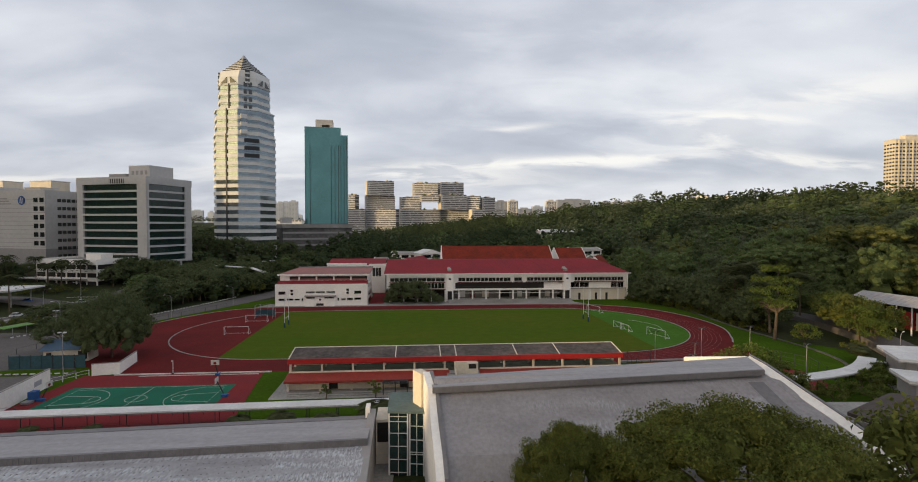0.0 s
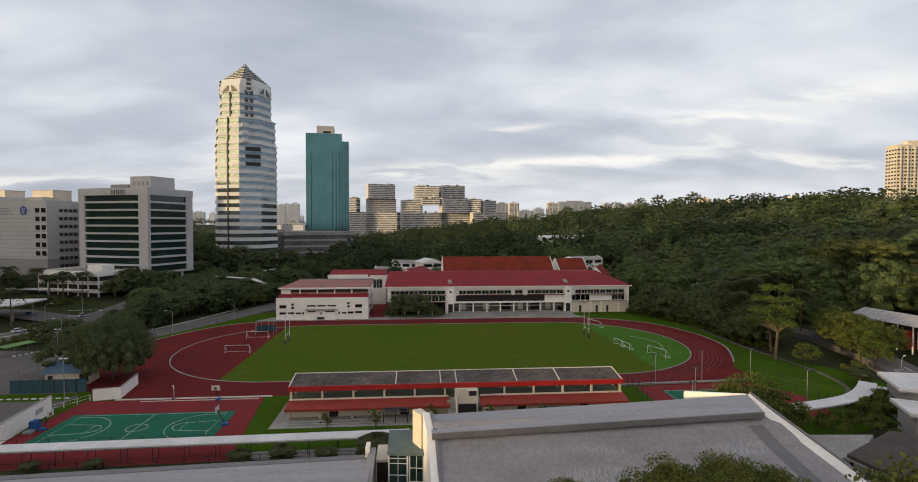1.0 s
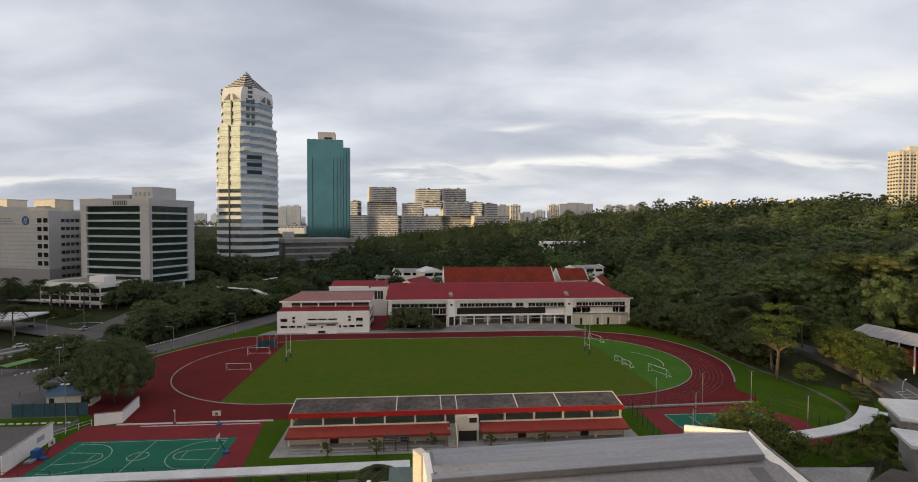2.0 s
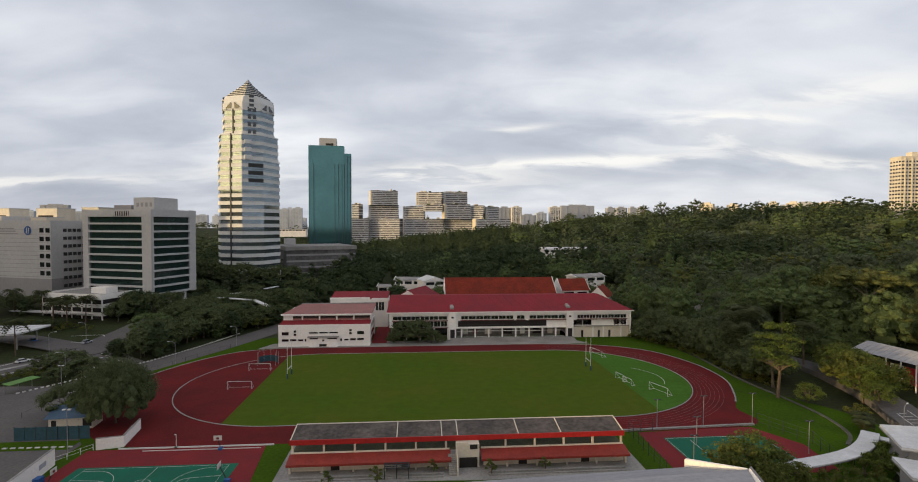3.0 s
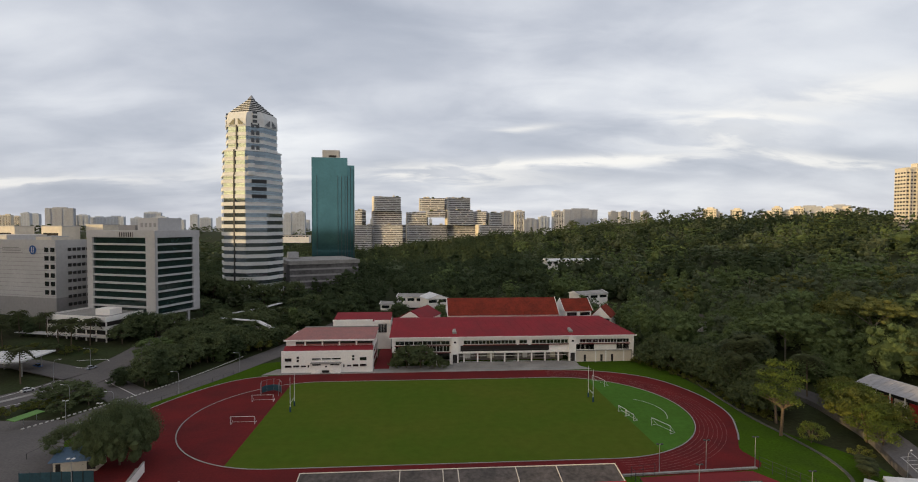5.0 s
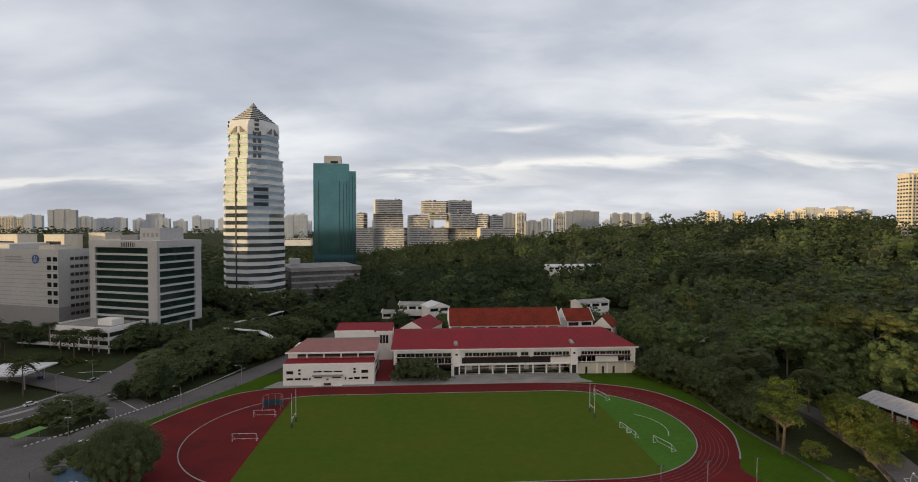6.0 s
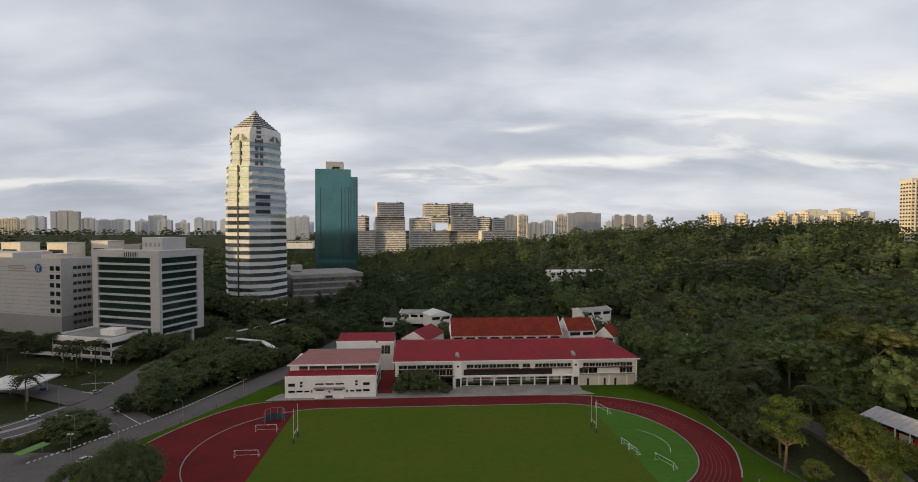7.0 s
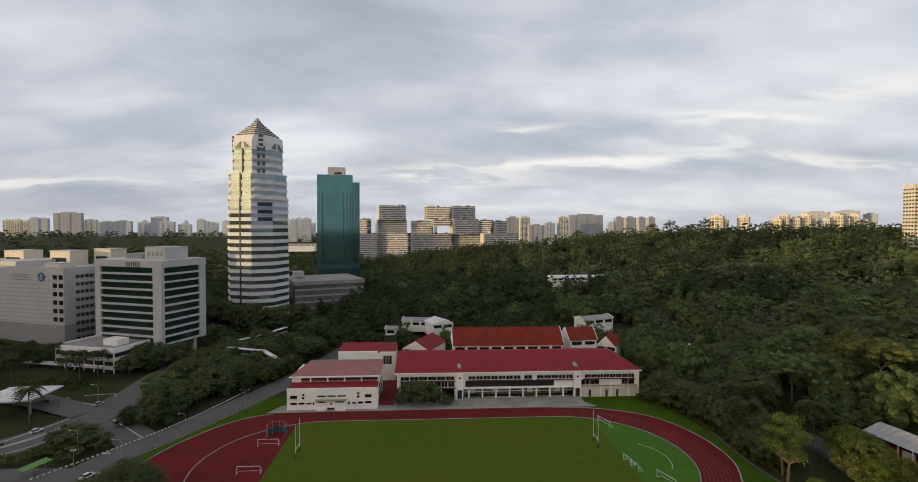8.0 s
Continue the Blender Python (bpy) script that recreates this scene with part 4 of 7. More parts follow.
def school_annex():
    """White two-storey block with two pink roofs, beside the track."""
    t = thing("school_annex", pose(0, 0, 0), "white two-storey school block with stepped weathered red roofs", "school building")
    x0, x1, y0 = -58.6, -20.6, 218.2
    part("front_wall", Shape().box(x0, y0, 0, x1, y0 + 0.5, 9.2), WALL_WHITE, t)
    part("body", Shape().box(x0 + 0.1, y0 + 0.5, 0, x1 - 0.1, y0 + 26, 8.4), WALL_WHITE, t)
    part("lower_roof", Shape().hull([(x0 + 0.2, y0 + 0.5, 8.4), (x1 - 0.2, y0 + 0.5, 8.4), (x1 - 0.2, y0 + 6.0, 9.0), (x0 + 0.2, y0 + 6.0, 9.0)], [(x0 + 0.2, y0 + 0.5, 8.7), (x1 - 0.2, y0 + 0.5, 8.7), (x1 - 0.2, y0 + 6.0, 10.1), (x0 + 0.2, y0 + 6.0, 10.1)]), ROOF_RED, t, "red lean-to roof strip")
    part("clerestory", Shape().box(x0 + 0.6, y0 + 6, 8.4, x1 - 0.6, y0 + 25.5, 12.6), WALL_WHITE, t)
    for i in range(5):
        a = x0 + 1.6 + i * 7.3
        part("opening", Shape().box(a + (3 if i == 0 else 0), y0 + 5.9, 10.2, a + 6.6, y0 + 6.0, 11.9), DARK_SHADE, t)
        part("opening_sill", Shape().box(a + (3 if i == 0 else 0), y0 + 5.86, 10.2, a + 6.6, y0 + 5.9, 10.9), ROOF_PINK, t)
    part("upper_roof", Shape().hull([(x0 - 0.2, y0 + 5.2, 12.5), (x1 + 0.4, y0 + 5.2, 12.5), (x1 + 0.4, y0 + 26, 13.6), (x0 + 4.0, y0 + 26, 13.6)], [(x0 - 0.2, y0 + 5.2, 12.8), (x1 + 0.4, y0 + 5.2, 12.8), (x1 + 0.4, y0 + 26, 14.1), (x0 + 4.0, y0 + 26, 14.1)]), ROOF_PINK, t, "weathered pinkish sheet roof")
    part("gutter", Shape().box(x0 - 0.3, y0 + 4.9, 12.3, x1 + 0.5, y0 + 5.2, 12.85), WALL_WHITE, t)
    part("ridge_cap", Shape().box(x0 + 4, y0 + 25.8, 13.8, x1 + 0.4, y0 + 26.3, 14.5), CONCRETE, t)
    for a, b, z0, z1 in ((-57.2, -54.4, 4.9, 6.2), (-26.0, -23.2, 5.0, 6.3), (-57.2, -54.4, 2.3, 3.2), (-53.8, -51.2, 2.4, 3.2), (-50.6, -48.4, 2.4, 3.1), (-31.4, -29.6, 2.4, 3.1), (-29.0, -26.6, 2.4, 3.3), (-26.0, -23.2, 2.5, 3.4),
                         (-46.0, -42.4, 5.5, 6.1), (-41.8, -38.2, 5.5, 6.1), (-37.6, -34.0, 5.5, 6.1), (-52.3, -51.3, 4.6, 5.5), (-52.3, -51.3, 6.0, 6.9), (-29.3, -28.3, 5.0, 5.9), (-29.3, -28.3, 6.3, 7.2), (-47.8, -47.2, 2.2, 3.3), (-33.0, -32.4, 2.2, 3.3)):
        part("window", Shape().box(a, y0 - 0.03, z0, b, y0 + 0.1, z1), GLASS_DARK, t)
        part("sill", Shape().box(a - 0.1, y0 - 0.2, z0 - 0.14, b + 0.1, y0 - 0.03, z0), WALL_WHITE, t)
    part("porch_roof", Shape().box(-46.4, y0 - 1.6, 4.1, -33.6, y0, 4.5), CONCRETE, t)
    part("porch_wall", Shape().box(-46, y0 - 0.9, 0, -34, y0, 4.1), WALL_WHITE, t)
    for a, b, z0, z1 in ((-45.6, -42.2, 3.3, 3.8), (-38.2, -34.4, 3.3, 3.8), (-41.6, -38.6, 0.2, 1.2), (-40.4, -39.6, 2.4, 3.1)):
        part("porch_opening", Shape().box(a, y0 - 0.98, z0, b, y0 - 0.88, z1), DARK_SHADE, t)
    for d in (-1, 1):
        s = Shape()
        c = -40.0 + d * 2.4
        s.hull([(c, y0 - 1.6, 0), (c + d * 3.6, y0 - 1.6, 0), (c + d * 3.6, y0 - 0.95, 0), (c, y0 - 0.95, 0)], [(c, y0 - 1.6, 1.6), (c + d * 3.6, y0 - 1.6, 0.1), (c + d * 3.6, y0 - 0.95, 0.1), (c, y0 - 0.95, 1.6)])
        part("stair_flight", s, WALL_WHITE, t)
    for i, (z0, z1) in enumerate(((7.0, 8.6), (3.5, 5.2), (0.2, 2.0))):
        part("side_window", Shape().box(x1 - 0.06, y0 + 6, z0, x1 + 0.05, y0 + 20, z1), GLASS_DARK, t)


school_annex()


def annex_tower():
    t = thing("school_stair_block", pose(0, 0, 0), "white school block with a shallow red roof", "school building")
    x0, x1, y0, y1 = -43.9, -15.4, 258.0, 272
    part("body", Shape().box(x0, y0, 0, x1, y1, 14.0), WALL_WHITE, t)
    part("parapet", Shape().box(x0 - 0.2, y0 - 0.2, 14.0, x1 - 9, y0 + 0.3, 15.0).box(x1 - 8, y0 - 0.2, 13.2, x1 + 0.2, y0 + 0.3, 14.6), WALL_WHITE, t)
    part("roof", Shape().hull([(x0, y0 + 0.2, 13.8), (x1, y0 + 0.2, 13.8), (x1, y1, 15.0), (x0, y1, 15.0)], [(x0, y0 + 0.2, 14.3), (x1, y0 + 0.2, 14.3), (x1, y1, 16.4), (x0, y1, 16.4)]), ROOF_RED, t)
    part("window", Shape().box(x1 - 6.2, y0 - 0.06, 8.4, x1 - 2.0, y0 + 0.1, 12.6), GLASS_DARK, t)
    for k in range(2):
        part("mullion", Shape().box(x1 - 4.9 + k * 1.4, y0 - 0.1, 8.4, x1 - 4.7 + k * 1.4, y0 - 0.06, 12.6), WALL_WHITE, t)


annex_tower()


def school_main():
    """The long school with the red hipped roof."""
    t = thing("school_main_building", pose(0, 0, 0), "long white school with a deep red roof and open ground floor", "school building")
    x0, x1, y0, y1 = -13.6, 97.6, 227.6, 252.0
    ze, zr = 12.4, 17.6
    part("upper_wall", Shape().box(x0 + 0.6, y0 + 0.6, 5.4, x1 - 0.6, y1, ze - 0.1), WALL_WHITE, t, "white upper storey wall")
    # dim brown wall: shade of the open ground floor put into its colour
    part("core_wall", Shape().box(x0 + 1, y0 + 6.5, 0, 66, y1 - 0.2, 5.4), ROOM_SHADE, t, "ground floor wall painted dim for the shade behind the columns")
    part("lower_wall", Shape().box(69.5, y0 + 0.8, 0, x1 - 0.8, y1 - 0.2, 5.4), WALL_CREAM, t, "cream ground floor wall")
    roof = part("roof", Shape().hull([(x0 - 0.6, y0 - 0.8, ze), (x1 + 0.8, y0 - 0.8, ze), (x1 + 0.8, y1 + 14, ze), (x0 - 0.6, y1 + 14, ze)],
                                     [(x0 + 0.2, y0 + 17.5, zr), (x1 - 9.5, y0 + 17.5, zr), (x1 - 9.5, y0 + 20.5, zr), (x0 + 0.2, y0 + 20.5, zr)]), ROOF_RED, t, "deep red hipped sheet roof")
    part("eave", Shape().box(x0 - 0.7, y0 - 0.95, ze - 0.35, x1 + 0.9, y0 - 0.6, ze + 0.06), WALL_WHITE, t, "white gutter board")
    part("soffit_wall", Shape().box(x0 + 0.6, y0 - 0.2, ze - 1.5, x1 - 0.4, y0 + 0.6, ze - 0.35), WALL_WHITE, t)
    for i in range(56):
        f = (i + 0.5) / 56
        xb, xt = x0 - 0.6 + f * (x1 - x0 + 1.4), x0 + 0.2 + f * (x1 - 9.5 - x0 - 0.2)
        if i % 2:
            part("roof_seam", Shape().hull([(xb - 0.05, y0 - 0.8, ze + 0.0), (xb + 0.05, y0 - 0.8, ze), (xt + 0.05, y0 + 17.5, zr), (xt - 0.05, y0 + 17.5, zr)],
                                           [(xb - 0.05, y0 - 0.8, ze + 0.04), (xb + 0.05, y0 - 0.8, ze + 0.04), (xt + 0.05, y0 + 17.5, zr + 0.04), (xt - 0.05, y0 + 17.5, zr + 0.04)]), ROOF_RED, roof)
    # first floor: window bands, red sun shades
    for a, b, n in ((-11.4, 12.6, 6), (19.0, 42.6, 7), (44.4, 47.8, 1), (50.2, 66.6, 5), (72.4, 95.2, 8)):
        window_row(t, a, b, n, y0 + 0.5, 8.9, 10.4)
        part("sun_shade", Shape().box(a - 0.4, y0 - 0.5, 8.35, b + 0.4, y0 + 0.5, 8.6), DULL_RED, t, "thin dull red sun shade")
    window_row(t, -11.4, 12.6, 8, y0 + 0.5, 5.8, 8.1)
    part("sun_shade", Shape().box(-12.0, y0 - 0.5, 5.2, 13.2, y0 + 0.5, 5.42), DULL_RED, t, "thin dull red sun shade")
    # thin dark sheet on the wall: balcony shade painted, no depth built
    part("balcony_recess", Shape().box(17.6, y0 + 0.46, 5.6, 58.0, y0 + 0.62, 8.2), DARK_SHADE, t, "dark sheet painted as the deep shaded balcony opening")
    for i in range(12):
        x = 18.4 + i * 3.5
        part("balcony_rail_post", Shape().box(x - 0.05, y0 - 0.1, 5.4, x + 0.05, y0, 6.5), STEEL_DARK, t)
    part("balcony_rail", Shape().box(17.6, y0 - 0.1, 6.45, 58.0, y0, 6.55), STEEL_DARK, t)
    part("balcony_slab", Shape().box(15.0, y0 - 0.7, 4.9, 70.0, y0 + 6.6, 5.4), WALL_WHITE, t)
    part("low_window", Shape().box(-11.4, y0 + 6.4, 0.6, 13.6, y0 + 6.52, 4.8), GLASS_DARK, t)
    window_row(t, 70.6, 79.0, 2, y0 + 0.7, 5.7, 8.1)
    window_row(t, 89.6, 95.4, 2, y0 + 0.7, 5.7, 8.1)
    # made-up pale and dark panels, added to brighten and break up the interior
    for a, b, m in ((19.5, 22.6, WALL_WHITE), (25.0, 27.0, DULL_RED), (30.5, 33.6, WALL_CREAM), (38.0, 43.2, DARK_SHADE), (47.0, 49.2, WALL_WHITE), (53.0, 57.0, DARK_SHADE), (60.0, 62.4, WALL_CREAM)):
        part("panel", Shape().box(a, y0 + 6.3, 0.9, b, y0 + 6.48, 3.6), m, t, "added plain panel on the inner wall, pale or dark")
    part("handrail", Shape().box(17.2, y0 - 0.05, 1.05, 66.0, y0 + 0.05, 1.15), POST_WHITE, t, "pale handrail between the columns")
    part("transom", Shape().box(17.2, y0 + 0.0, 3.5, 66.0, y0 + 0.14, 3.7), WALL_WHITE, t)
    part("ledge", Shape().box(69.4, y0 + 0.2, 5.1, x1 - 0.5, y0 + 0.8, 5.45), CONCRETE, t)
    for i in range(13):
        x = x0 + 2 + i * 6.15
        if x > 66:
            continue
        part("column", Shape().box(x - 0.3, y0 - 0.2, 0.0, x + 0.3, y0 + 0.4, 5.4), WALL_WHITE, t)
    for x in (15.0, 68.6):
        part("pilaster", Shape().box(x - 1.6, y0 - 0.9, 0, x + 1.6, y0 + 1.2, ze - 0.4), WALL_WHITE, t, "white stair bay between the wings")
        part("bay_door", Shape().box(x - 1.0, y0 - 0.98, 0.1, x + 1.0, y0 - 0.88, 4.6), DARK_SHADE, t)
        part("bay_window", Shape().box(x - 0.5, y0 - 0.98, 9.6, x + 0.5, y0 - 0.88, 10.4), DARK_SHADE, t)
        part("roof_notch", Shape().hull([(x - 0.9, y0 + 2.2, 13.2), (x + 0.9, y0 + 2.2, 13.2), (x + 0.9, y0 + 5.4, 14.2), (x - 0.9, y0 + 5.4, 14.2)], [(x - 0.9, y0 + 2.2, 14.0), (x + 0.9, y0 + 2.2, 14.0), (x + 0.5, y0 + 5.4, 14.9), (x - 0.5, y0 + 5.4, 14.9)]), CONCRETE, roof, "small grey roof vent house")
    for x in (74.8, 82.6, 87.6):
        part("door", Shape().box(x - 0.5, y0 + 0.7, 0.1, x + 0.5, y0 + 0.82, 3.2), DARK_SHADE, t)
    for x in (79.8, 84.6, 93.0):
        part("pier", Shape().box(x - 0.25, y0 + 0.5, 0, x + 0.25, y0 + 0.82, 5.2), WALL_WHITE, t)
    for k in range(4):
        part("step", Shape().box(14.0, 221.0 + k * 1.5, 0.06, 70.0, 227.4, 0.26 + 0.2 * k), CONCRETE, t, "broad concrete step")
    part("corner_column", Shape().box(x1 - 0.9, y0 - 0.4, 0, x1 - 0.3, y0 + 0.2, ze - 0.4), WALL_WHITE, t)
    part("side_stair", Shape().hull([(x1, y0 + 2, 0), (x1 + 4.6, y0 + 2, 0), (x1 + 4.6, y0 + 5, 0), (x1, y0 + 5, 0)], [(x1, y0 + 2, 3.6), (x1 + 4.6, y0 + 2, 0.8), (x1 + 4.6, y0 + 5, 0.8), (x1, y0 + 5, 3.6)]), CONCRETE, t)


school_main()


def gabled_block(x, y, w, d, wall_z, ridge, roof_mat, label, rz=0, along="x", base=0.0):
    t = thing("school_block", pose(x, y, base, 0, 0, rz), label, "school building")
    part("body", Shape().box(-w / 2, -d / 2, 0, w / 2, d / 2, wall_z), WALL_WHITE, t)
    if along == "x":
        part("roof", Shape().hull([(-w / 2 - 0.6, -d / 2 - 0.7, wall_z), (w / 2 + 0.6, -d / 2 - 0.7, wall_z), (w / 2 + 0.6, d / 2 + 0.7, wall_z), (-w / 2 - 0.6, d / 2 + 0.7, wall_z)],
                                  [(-w / 2 - 0.6, -0.2, ridge), (w / 2 + 0.6, -0.2, ridge), (w / 2 + 0.6, 0.2, ridge), (-w / 2 - 0.6, 0.2, ridge)]), roof_mat, t)
        for s in (-1, 1):
            part("gable", Shape().hull([(s * (w / 2 + 0.62), -d / 2 - 0.7, wall_z), (s * (w / 2 + 0.9), -d / 2 - 0.7, wall_z), (s * (w / 2 + 0.9), d / 2 + 0.7, wall_z), (s * (w / 2 + 0.62), d / 2 + 0.7, wall_z)],
                                       [(s * (w / 2 + 0.62), -0.2, ridge + 0.3), (s * (w / 2 + 0.9), -0.2, ridge + 0.3), (s * (w / 2 + 0.9), 0.2, ridge + 0.3), (s * (w / 2 + 0.62), 0.2, ridge + 0.3)]), WALL_WHITE, t)
    else:
        part("roof", Shape().hull([(-w / 2 - 0.6, -d / 2 - 0.7, wall_z), (w / 2 + 0.6, -d / 2 - 0.7, wall_z), (w / 2 + 0.6, d / 2 + 0.7, wall_z), (-w / 2 - 0.6, d / 2 + 0.7, wall_z)],
                                  [(-0.2, -d / 2 - 0.7, ridge), (0.2, -d / 2 - 0.7, ridge), (0.2, d / 2 + 0.7, ridge), (-0.2, d / 2 + 0.7, ridge)]), roof_mat, t)
        part("gable", Shape().hull([(-w / 2, -d / 2 - 0.75, wall_z - 0.3), (w / 2, -d / 2 - 0.75, wall_z - 0.3), (w / 2, -d / 2 - 0.72, wall_z - 0.3), (-w / 2, -d / 2 - 0.72, wall_z - 0.3)],
                                   [(-0.2, -d / 2 - 0.75, ridge - 0.3), (0.2, -d / 2 - 0.75, ridge - 0.3), (0.2, -d / 2 - 0.72, ridge - 0.3), (-0.2, -d / 2 - 0.72, ridge - 0.3)]), WALL_WHITE, t)
    n = max(2, int(w / 6))
    for i in range(n):
        a = -w / 2 + (i + 0.5) * w / n
        part("window", Shape().box(a - w / n * 0.38, -d / 2 - 0.06, wall_z - 2.6, a + w / n * 0.38, -d / 2 + 0.05, wall_z - 0.8), GLASS_DARK, t)
    return t


gabled_block(43.5, 277, 58, 20, 15.0, 22.8, ROOF_ORANGE, "long school block with a faded orange-red tiled roof")
gabled_block(85.5, 282, 15, 14, 15.5, 21.4, ROOF_ORANGE, "small school block with a steep red tiled roof", 6)
gabled_block(103.5, 284, 11, 13, 11.5, 17.0, ROOF_ORANGE, "small school pavilion with a red hipped roof", -32, "y")
gabled_block(-1.0, 284, 16, 22, 12.0, 16.5, ROOF_RED, "white school block with a red gabled roof", -24, "y")


# ---- office towers ----
def octagon(r, cut, turn=0.0):
    """A square of half-width r with its corners cut off."""
    pts = [(r - cut, -r), (r, -r + cut), (r, r - cut), (r - cut, r), (-r + cut, r), (-r, r - cut), (-r, -r + cut), (-r + cut, -r)]
    return pts


def stepped_tower():
    """Tall tower: octagonal shaft in glass and stone bands, set back twice, with a stepped pyramid on top."""
    t = thing("office_tower", pose(-125.2, 390.0, 8, 0, 0, -20), "tall octagonal stone-and-glass tower with a stepped pyramid roof", "office tower")
    tiers = ((0, 89.2, 19.6, 10.2), (89.2, 106.9, 18.9, 10.0), (106.9, 124.6, 16.3, 8.5))
    pitch = 5.3

    def corner(a, w0, w1, d0, d1):
        """Plan of a box on the face that looks along a, from w0 to w1 across it and d0 to d1 out."""
        c, u = Vector((math.cos(radians(a)), math.sin(radians(a)))), Vector((-math.sin(radians(a)), math.cos(radians(a))))
        return [tuple(c * d0 + u * w0), tuple(c * d0 + u * w1), tuple(c * d1 + u * w1), tuple(c * d1 + u * w0)]

    for z0, z1, r, cut in tiers:
        part("glass_shaft", Shape().prism(octagon(r - 0.35, cut), z0, z1), GLASS_BLUE, t, "blue glass shaft")
        ring = Shape().prism(octagon(r, cut), 0, 2.5).prism(octagon(r + 0.12, cut), 2.34, 2.56).mesh("spandrel")
        sill = Shape().prism(octagon(r - 0.25, cut), 0, 0.14).mesh("glazing_bar")
        z = z0 + (4.4 if z0 == 0 else 0.0)
        while z < z1 - 2.0:
            part("spandrel", ring, WARM_STONE, t).location.z = z
            part("glazing_bar", sill, STEEL_DARK, t).location.z = z + 3.9
            z += pitch
        part("tier_cap", Shape().prism(octagon(r + 0.1, cut), z1 - 0.5, z1 + 0.5), WARM_STONE, t)
    # dark slots down the middle of two broad faces
    for a in (90, 270):
        for z0, z1, r, cut in tiers:
            part("face_slot", Shape().prism(corner(a, -0.6, 0.6, r - 0.6, r + 0.22), z0 + (9 if z0 == 0 else 0), z1 + 0.6), STEEL_DARK, t, "dark slot with metal panels")
    for a in (-45, 135):
        # a dark recess over three floors, a stack of small bays above it, a paired slot up to the crown
        d = (2 * 19.6 - 10.2) / math.sqrt(2)
        for k in range(3):
            part("recess", Shape().prism(corner(a, -3.0, 7.0, d - 0.4, d + 0.2), 73.3 + k * pitch, 75.9 + k * pitch), STEEL_DARK, t)
        d = (2 * 18.9 - 10.0) / math.sqrt(2)
        for k in range(3):
            part("bay", Shape().prism(corner(a, -5.4, -0.9, d - 0.5, d + 2.4), 89.4 + k * pitch, 92.2 + k * pitch), WARM_STONE, t, "small projecting bay")
            part("bay_glass", Shape().prism(corner(a, -5.2, -1.1, d - 0.5, d + 2.0), 92.2 + k * pitch, 94.7 + k * pitch), GLASS_BLUE, t)
        d = (2 * 16.3 - 8.5) / math.sqrt(2)
        for k in range(4):
            for w in (-2.6, 0.7):
                part("recess", Shape().prism(corner(a, w, w + 2.2, d - 0.4, d + 0.25), 107.6 + k * pitch, 110.6 + k * pitch), GLASS_DARK, t)
    # crown: pale stone with sloped shoulders and small dark triangles
    part("crown", Shape().prism(octagon(16.4, 8.6), 124.6, 129.8).prism(octagon(16.2, 8.5), 129.8, 134.2, octagon(15.0, 7.2)), WARM_STONE, t, "pale stone crown below the roof")
    for k in range(4):
        a = k * 90
        for d in (-1, 1):
            w0, w1 = (1.4, 6.6) if d > 0 else (-6.6, -1.4)
            low, top = corner(a, w0, w1, 15.8, 16.7), corner(a, (w0 if d > 0 else w1) - 0.15, (w0 if d > 0 else w1) + 0.15, 15.8, 16.7)
            part("crown_window", Shape().hull([(x, y, 125.6) for x, y in low], [(x, y, 129.8) for x, y in top]), GLASS_DARK, t, "dark triangular crown window")
            part("crown_fin", Shape().hull([(x, y, 124.6) for x, y in corner(a, w1 - 0.4 if d > 0 else w0 - 0.4, w1 + 0.5 if d > 0 else w0 + 0.5, 16.0, 16.8)], [(x, y, 130.2) for x, y in corner(a, w0 - 0.4 if d > 0 else w1 - 0.4, w0 + 0.5 if d > 0 else w1 + 0.5, 15.4, 16.3)]), WARM_STONE, t)
    d = (2 * 16.4 - 8.6) / math.sqrt(2)
    for a in (-45, 45, 135, 225):
        part("crown_slot", Shape().prism(corner(a, -1.5, 1.5, d - 2.2, d + 0.2), 124.6, 134.6), GLASS_DARK, t)
        for k in range(3):
            part("slot_sill", Shape().prism(corner(a, -1.7, 1.7, d - 2.2, d + 0.5), 125.6 + k * 3.2, 126.7 + k * 3.2), WARM_STONE, t)
    for k in range(7):
        r = 14.0 - k * 1.82
        part("roof_step", Shape().prism(octagon(r, r * 0.42), 134.2 + k * 1.78, 135.0 + k * 1.78), WARM_STONE, t, "pale step of the pyramid roof")
        part("roof_louvre", Shape().prism(octagon(r - 0.9, (r - 0.9) * 0.42), 135.0 + k * 1.78, 135.98 + k * 1.78), STEEL_DARK, t)
    part("roof_tip", Shape().prism(octagon(2.4, 0.9), 146.6, 150.0, octagon(0.1, 0.03)), STEEL, t, "grey metal pyramid tip")
    for a in (-90, 0, 180, 90):
        for w in (-8.2, 8.2):
            part("base_column", Shape().prism(corner(a, w - 0.7, w + 0.7, 19.2, 20.2), 0, 10), WARM_STONE, t)


stepped_tower()


